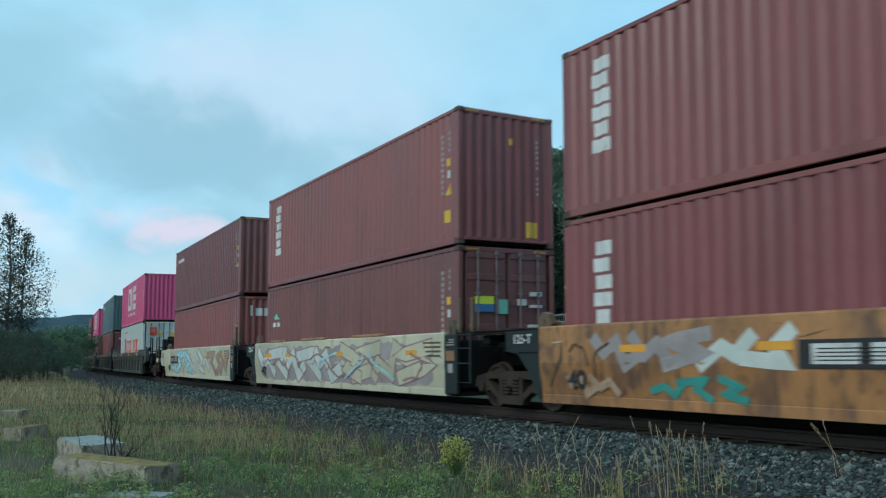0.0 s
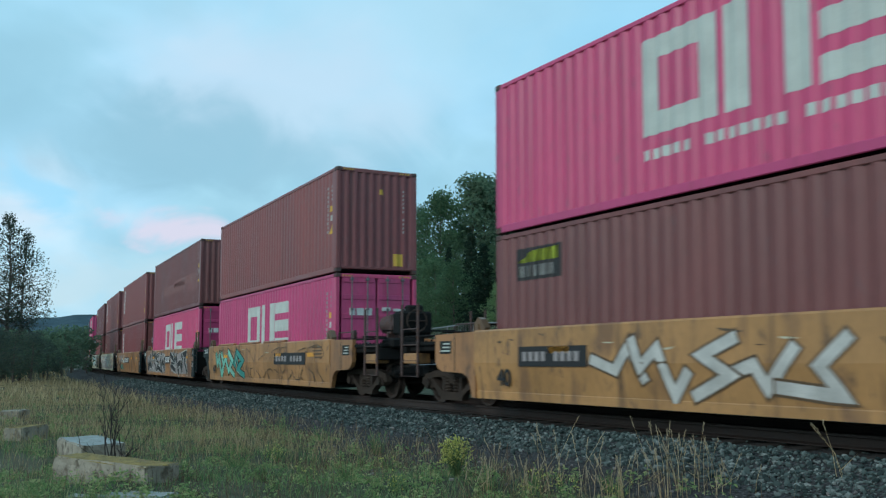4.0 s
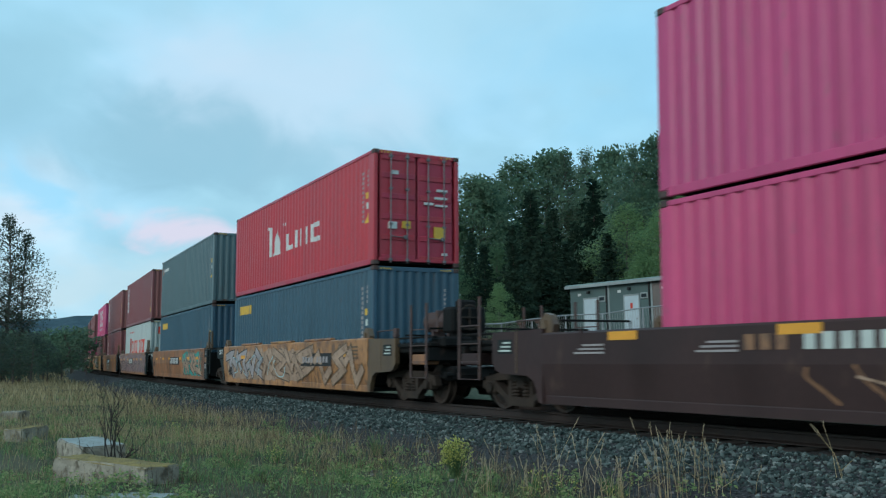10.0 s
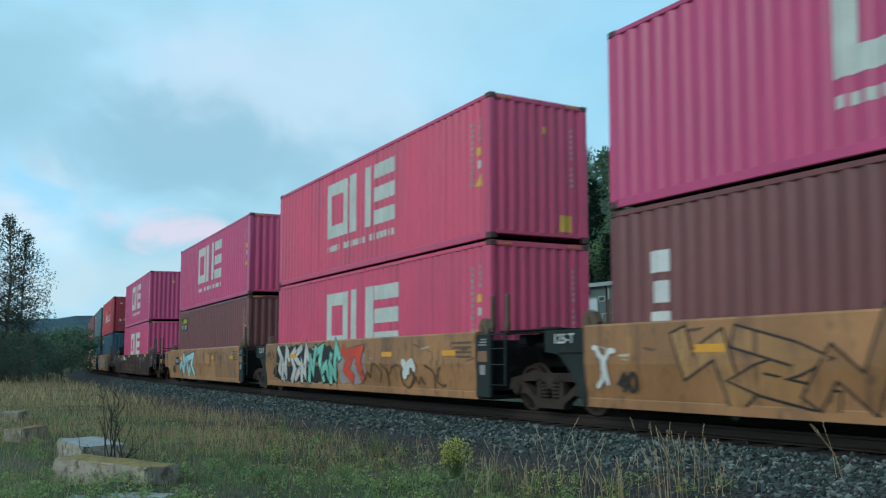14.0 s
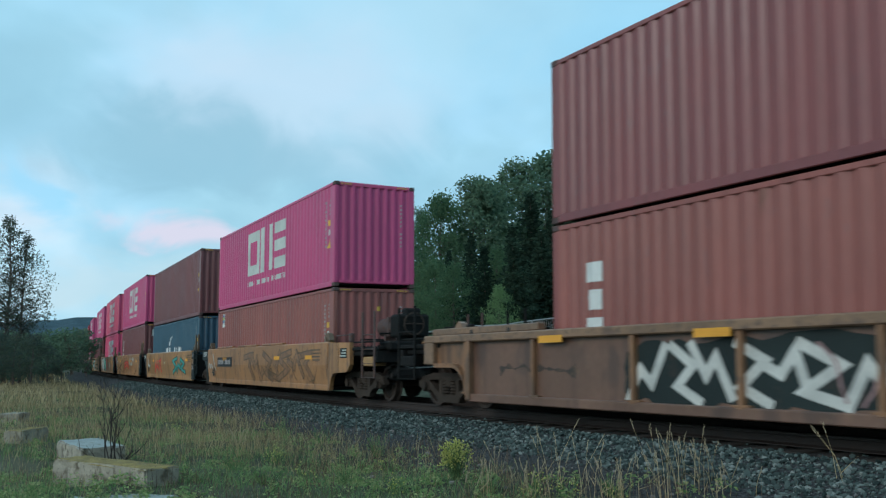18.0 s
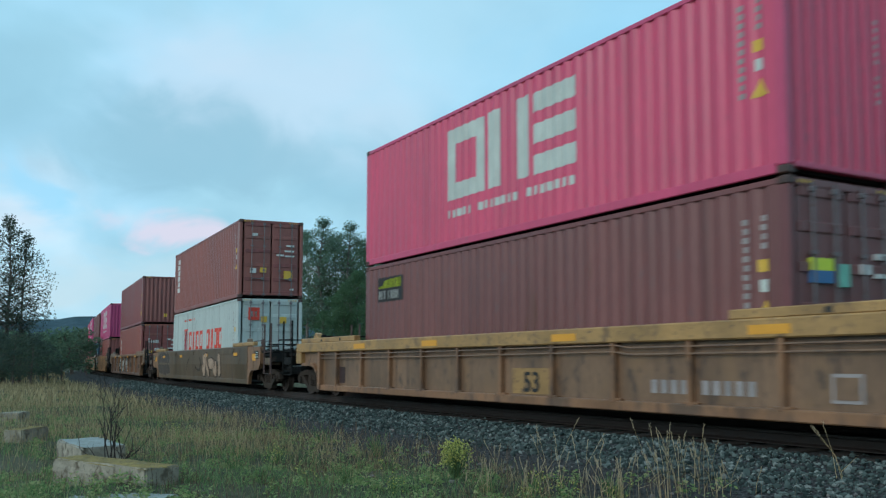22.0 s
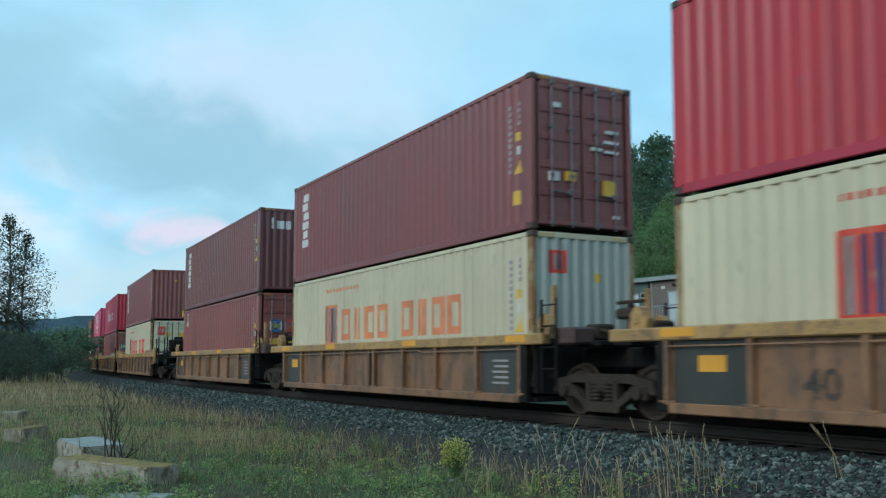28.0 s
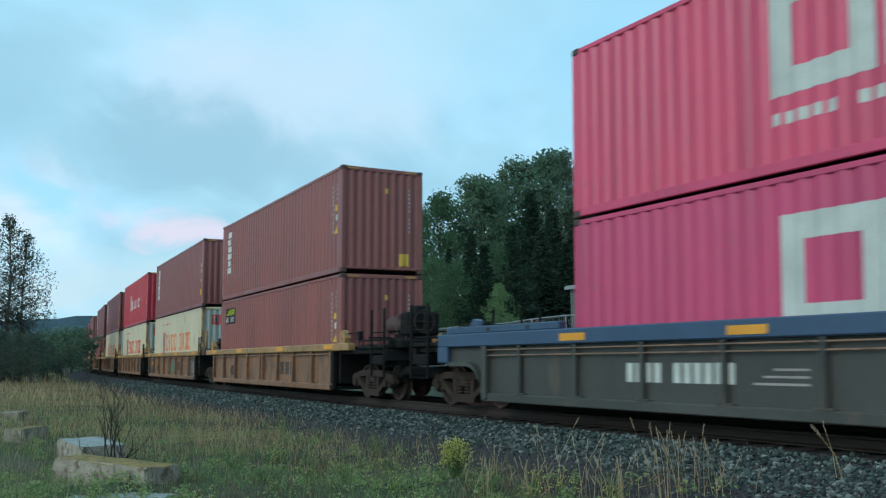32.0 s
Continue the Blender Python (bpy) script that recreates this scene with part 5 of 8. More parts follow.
        part("brake_wheel", shape("brake_wheel", "truck", lambda: Geo().tube([(-0.26, 0.55 + 0.26 * math.cos(a), 1.82 + 0.26 * math.sin(a)) for a in np.linspace(0, 2 * math.pi, 17)], 0.022, 6, cap=False).tube([(-0.26, 0.29, 1.82), (-0.26, 0.81, 1.82)], 0.016, 5).tube([(-0.26, 0.55, 1.56), (-0.26, 0.55, 2.08)], 0.016, 5).tube([(-0.28, 0.55, 1.82), (0, 0.55, 1.82)], 0.03, 6)), bw, "hand brake wheel")


RIBS_40 = (-6.05, -4.63, -3.07, -1.60, -0.13, 0.13, 1.60, 3.07, 4.63, 6.05)
RIBS_RED = (-8.08, -5.89, -3.87, -1.85, 0.10, 2.00, 3.94, 6.34, 8.45)
RIBS_53 = (-7.60, -6.13, -4.65, -3.13, -1.62, -0.12, 1.37, 2.82, 4.31, 5.80, 7.28)


def ribbed_side(car, s, body, front, rear, paint, top):
    """A recessed sheet between a deep top chord and a light bottom chord, stiffened by upright ribs."""
    long_car = body > 8
    half = body - (0.22 if long_car else 0.40)
    red = top == "brown_chord"
    tone = "red_umber" if red else "sheet" if paint == "tan" and long_car else paint
    brow = 1.33 if red else 1.24
    sheet = [(1.36, 0.22), (1.40, 0.22), (1.40, brow), (1.36, brow)]
    part("side_sheet", shape(("side_sheet", s, body, red), tone, lambda: swept(sheet, -half, half) if s > 0 else flip_y(swept(sheet, -half, half))), car)
    lo, hi = (1.31, 1.46) if red else (1.19, 1.44) if long_car else (1.19, 1.38)

    def tip(end):
        return body + (1.42 if end[0] == "coupler" else 0.60) if long_car else body + (0.9 if end[0] == "coupler" else 0.35)

    a, b = -tip(rear), tip(front) + (0.4 if not long_car and front[0] == "joint" else 0.0)
    part("top_chord", shape(("top_chord", s, red, round(a, 2), round(b, 2)), top, lambda: Geo().box(a, b, s * 1.42 - 0.10, s * 1.42 + 0.10, lo, hi, 0.02)), car)
    part("bottom_chord", shape(("bottom_chord", s, body), tone if red else paint, lambda: Geo().box(-half, half, s * 1.42 - 0.07, s * 1.42 + 0.07, 0.18, 0.33, 0.015)), car)
    for e, end in ((1, front), (-1, rear)):
        if long_car and end[0] == "coupler":
            # the sheet runs on over the truck, cut to a quarter round
            arc = [(half - 0.01 + 0.12, 0.20)] + [(half + 0.12 + 0.52 * (1 - math.cos(q)), 0.20 + 0.62 * math.sin(q)) for q in np.linspace(0.25, math.pi / 2, 6)]
            part("arch_sheet", shape(("arch_sheet", s, e, red), paint if red else tone, lambda: turned(Geo().prism(([(half - 0.01, 0.20)] + arc + [(half + 1.30, 0.82), (half + 1.30, brow - 0.02), (half - 0.01, brow - 0.02)])[::-1], 1.35, 1.39), e, s)), car)
            part("arch_lip", shape(("arch_lip", s, e), paint, lambda: turned(Geo().prism((arc + [(half + 1.30, 0.82), (half + 1.30, 0.90)] + [(x + 0.02, z + 0.09) for x, z in arc[:0:-1]] + [(arc[0][0] - 0.09, 0.20)])[::-1], 1.37, 1.49), e, s)), car)
            part("end_block", shape(("end_block", red), top, lambda: Geo().box(-0.18, 0.18, -0.10, 0.10, 0.88, lo + 0.01, 0.02)), car, at=(e * (half + 1.47), s * 1.42, 0))
            part("rib", shape(("end_rib", red), paint, lambda: Geo().box(-0.07, 0.07, -0.08, 0.08, 0.22, lo + 0.01, 0.012)), car, at=(e * half, s * 1.45, 0))
        elif long_car:
            part("gusset", shape(("gusset", s, e), tone, lambda: turned(Geo().prism([(half - 0.01, 0.20), (half + 0.06, 0.20), (half + 0.50, 0.95), (half + 0.50, 1.20), (half - 0.01, 1.20)][::-1], 1.37, 1.44), e, s)), car)
            part("post", shape(("chord_post", red), paint, lambda: Geo().box(-0.09, 0.09, -0.07, 0.07, 0.94, lo + 0.01, 0.015)), car, at=(e * (half + 0.62), s * 1.42, 0))
        else:
            part("end_post", shape("end_post", "under", lambda: Geo().box(-0.11, 0.11, -0.06, 0.06, 0.20, lo + 0.01, 0.015)), car, at=(e * (half + 0.12), s * 1.42, 0))
        if long_car:
            cap = part("chord_cap", shape(("chord_cap", red), top, lambda: Geo().box(-1.75, 1.75, -0.09, 0.09, hi, hi + 0.13, 0.015)), car, at=(e * (tip(end) - 2.05), s * 1.40, 0))
            for q in (-0.9, 0.3):
                part("cap_hole", shape("cap_hole", "black", lambda: Geo().box(-0.05, 0.05, 0.088, 0.094, 1.465, 1.535)), cap, at=(q, 0, 0))
    for x in RIBS_RED if red else RIBS_53 if long_car else RIBS_40:
        part("rib", shape(("rib", red), paint, lambda: Geo().box(-0.040, 0.040, -0.06, 0.05, 0.30, lo + 0.01, 0.012).box(-0.14, 0.14, -0.055, 0.035, 0.325, 0.36, 0.008)), car, at=(x, s * 1.45, 0))
    for k, z in enumerate(() if red else (1.13, 1.03) if long_car else (1.12,)):
        part("train_pipe", shape(("train_pipe", body, k), "brown_chord" if long_car else "tan", lambda: Geo().tube([(-half, 0, z), (-half * 0.42, 0, z - 0.02), (-half * 0.38, 0, z + 0.025), (half * 0.2, 0, z), (half, 0, z - 0.01)], 0.015, 5)), car, at=(0, s * 1.475, 0))


def well_car(style, body, front, rear, paint, top, label, detail):
    """A well car unit: two side girders round a low floor; front and rear are (kind, reach)."""
    car = new("well_car")
    tagged(car, label, "railcar", "well cars of the train")
    part("well_floor", shape(("well_floor", body), "under", lambda: Geo().box(-body + 0.1, body - 0.1, -1.30, 1.30, 0.20, 0.28).box(-5.9, -5.5, -1.3, 1.3, 0.28, 0.345).box(5.5, 5.9, -1.3, 1.3, 0.28, 0.345)), car)
    back = -body + (0.42 if rear[0] == "joint" else 0.0)
    for s in (1, -1):
        if style != "smooth":
            ribbed_side(car, s, body, front, rear, paint, top)
            continue
        brim = 1.38 if paint == "maroon" else 1.47
        sec = [(1.35, 0.20), (1.44, 0.20), (1.442, 0.33), (1.438, 0.345), (1.50, 0.86), (1.50, brim - 0.03), (1.47, brim), (1.36, brim), (1.34, brim - 0.07), (1.40, brim - 0.11), (1.40, 0.86), (1.35, 0.40)]
        part("side_girder", shape(("side_girder", s, body, back), paint, lambda: swept(sec, back, body) if s > 0 else flip_y(swept(sec, back, body))), car)
        for x in (-body + 1.1, body - 1.0):
            plate(car, "weld_seam", paint, x - 0.025, x + 0.025, 0.88, 1.42, y=1.492 if s > 0 else -1.505, thick=0.012)
    for sgn, (kind, reach, *skin) in ((1, front), (-1, rear)):
        car_end(car, sgn, body, reach, kind, paint, top, style, *skin)
        if kind == "joint" and sgn < 0:
            truck(car, -reach)
    detail(car)
    return car


# ---------------------------------------------------------------- the train, front to rear
J40, J53, E40, E53 = 7.78, 9.71, 9.91, 11.72
B40, B53 = 6.42, 8.55
JT, CP = "joint", "coupler"


def mark_panel(car, x0, x1, n=9, mat="dim_mark", z0=0.80, z1=1.14, y=1.506):
    """A black panel with pale bars: a few broad ones, or a line of narrow ones."""
    plate(car, "mark_panel", "black", x0, x1, z0, z1, y=y, label="black panel with pale bars")
    w, inset = (x1 - x0) * 0.86 / n, 0.05 if n < 5 else 0.09
    for i in range(n):
        a = x1 - (x1 - x0) * 0.07 - i * w
        if n > 5 and i == 4:
            continue
        plate(car, "mark_bar", mat, a - w * (0.80 if n < 5 else 0.62), a, z0 + inset, z1 - inset, y=y + 0.007)
    if n < 5:
        for k in range(4):
            plate(car, "mark_line", "black", x0 + 0.3, x1 - 0.25, z0 + 0.09 + 0.045 * k, z0 + 0.103 + 0.045 * k, y=y + 0.0136)


def reflectors(car, xs, z=1.02, mat="orange_mark", y=1.506, w=0.52, h=0.11):
    for x in xs:
        plate(car, "reflector", mat, x - w / 2, x + w / 2, z, z + h, y=y, label="orange reflector strip")


def stains(car, seed, n=12, y=1.5015):
    """Short scrapes along the side."""
    rnd = random.Random(seed)
    for _ in range(n):
        x, w, h = rnd.uniform(-6, 6), rnd.choice((0.15, 0.3, 0.45)), rnd.choice((0.014, 0.022, 0.035))
        z = rnd.uniform(0.92, 1.36)
        ob = part("scrape", shape(("scrape", w, h), rnd.choice(("umber", "umber", "tan", "cream")), lambda: Geo().prism([(-w / 2, 0), (-w * 0.2, -h), (w * 0.3, -h * 0.6), (w / 2, h * 0.3), (w * 0.1, h * 0.4)][::-1], 0, 0.003)), car)
        ob.matrix_basis = Matrix.Translation((x, y, z)) @ pose(0, 0, 0, 0, rnd.uniform(-14, 14), 0)


def d_orange(seed, *paints, marks=((-0.7, 1.5),), forty=(5.45, 0.46), amber=(-5.0, -2.2, 3.9), rim=(), grounds=()):
    def go(car):
        stains(car, seed)
        reflectors(car, amber)
        for a, b, *broad in marks:
            mark_panel(car, a, b, *((broad[0], "white") if broad else ()))
        words(car, "40", "black", *forty, 0.42)
        for k in range(4):
            plate(car, "data_bar", "umber", -5.86, -5.30 + 0.06 * k, 0.98 + 0.09 * k, 1.02 + 0.09 * k)
        for i, (mat, x0, x1, z0, z1) in enumerate(grounds):
            fill_patch(car, (seed, i), mat, x0, x1, z0, z1, 1.5022 + 0.0006 * i)
        sprayed(car, seed, paints, 1.505)
        for a, b in rim:
            part("rim_cap", shape(("rim_cap", round(b - a, 2)), "orange", lambda: Geo().box(-(b - a) / 2, (b - a) / 2, -0.07, 0.07, 0, 0.07, 0.02)), car, at=((a + b) / 2, 1.43, 1.46))
    return go


def d_ribbed(seed, figures="53", dark_ends=False, paints=(), grounds=(), letters=False):
    def go(car):
        if letters:
            for k in range(11):
                if k != 4:
                    plate(car, "mark_bar", "grey_mark", 4.55 - 0.185 * k, 4.68 - 0.185 * k, 0.60, 0.88, y=1.402)
            for k in range(3):
                plate(car, "data_bar", "dim_mark", 1.6, 2.4 - 0.15 * k, 0.60 + 0.09 * k, 0.63 + 0.09 * k, y=1.402)
        reflectors(car, (-6.0, -2.0, 2.4, 5.8), z=1.24, y=1.523, w=0.62, h=0.12)
        if figures == "53":
            plate(car, "figure_panel", "yellow_rail", -1.52, -0.40, 0.36, 0.80, y=1.402, label="worn yellow panel")
            words(car, "53", "black", -0.98, 0.40, 0.48, y=1.412)
            plate(car, "figure_panel", "maroon", 6.86, 7.20, 0.40, 0.80, y=1.404, label="dark painted panel")
            for k in range(10):
                if k != 4:
                    plate(car, "mark_bar", "dim_mark", -3.98 - 0.19 * k, -3.86 - 0.19 * k, 0.46, 0.65, y=1.402)
            plate(car, "data_block", "dim_mark", -7.16, -6.76, 0.42, 0.76, y=1.402, label="pale data block")
            plate(car, "data_face", "sheet", -7.12, -6.80, 0.46, 0.72, y=1.409)
        elif figures:
            words(car, figures, "ghost", 3.67, 0.46, 0.50, y=1.412)
            for k in range(4):
                plate(car, "mark_bar", "ghost", -1.62 - 0.46 * k, -1.30 - 0.46 * k, 0.55, 0.92, y=1.402)
        if dark_ends:
            for a, b in ((-5.98, -4.70), (4.70, 5.98)):
                plate(car, "dark_panel", "dark_slate", a, b, 0.33, 1.18, y=1.402, label="dark painted end panel")
            plate(car, "yellow_panel", "orange_mark", 5.06, 5.52, 0.76, 0.98, y=1.41)
            for k in range(5):
                plate(car, "data_bar", "dim_mark", -5.62, -5.12 - 0.05 * (k % 2), 0.50 + 0.10 * k, 0.54 + 0.10 * k, y=1.41)
        for i, (mat, x0, x1, z0, z1) in enumerate(grounds):
            fill_patch(car, (seed, i), mat, x0, x1, z0, z1, 1.404)
        sprayed(car, seed, paints, 1.412)
    return go


def d_five(car):
    """The big single car: dark sides, amber strips along the upper edge and white data."""
    reflectors(car, (-7.2, -4.0, 0.4, 3.6, 6.6), z=1.22, y=1.506, w=0.6, h=0.13)
    words(car, "53", "tan", -5.2, 0.55, 0.55)
    for x in (-6.6, -5.0, 2.0, 4.9, 7.4):
        for k in range(3):
            plate(car, "data_bar", "dim_mark", x - 0.4, x + 0.3 - 0.1 * k, 1.02 + 0.06 * k, 1.05 + 0.06 * k)
    for k in range(8):
        x = 4.40 - k * 0.24 - (0.14 if k > 2 else 0)
        plate(car, "mark_bar", "grey_mark" if k > 2 else "tan", x - 0.15, x, 1.04, 1.24)
    graffiti(car, "five", "tan", -3.6, 3.6, 0.35, 0.88, 12, 0.022)
    graffiti(car, "five_more", "peach", -2.2, 3.0, 0.38, 0.80, 7, 0.016, y=1.512)


def d_umber(car):
    reflectors(car, (-7.0, -2.4, 2.6, 6.8), z=1.15, y=1.506, w=0.5, h=0.11)
    sprayed(car, "umber", (("peach", "ghost", -4.8, -1.6, 0.30, 1.40, 5, 0.15), ("ghost", None, -1.5, -0.3, 0.5, 1.3, 1, 0.05), ("black", None, 0.6, 1.6, 0.5, 1.2, 1, 0.02)), 1.505)
    fill_patch(car, "umber", "ghost", 5.4, 8.45, 0.30, 1.46, 1.503)
    for x in (7.9, -7.9):
        part("rim_cap", shape("umber_rim_cap", "yellow_rail", lambda: Geo().box(-1.35, 1.35, -0.08, 0.08, 0, 0.13, 0.02)), car, "worn yellow cap", at=(x, 1.42, 1.465))
    plate(car, "reflector", "orange_mark", 8.9, 9.3, 0.98, 1.20, y=1.487)
    plate(car, "reflector", "orange_mark", -9.5, -9.1, 0.98, 1.20, y=1.487)
    for x in (4.6, 0.8, -5.8):
        part("hatch", shape("side_hatch", "umber", lambda: Geo().prism([(-1.0, 1.40), (-0.82, 1.24), (0.82, 1.24), (1.0, 1.40)], 0, 0.03)), car, "shallow pressed panel", at=(x, 1.49, 0))


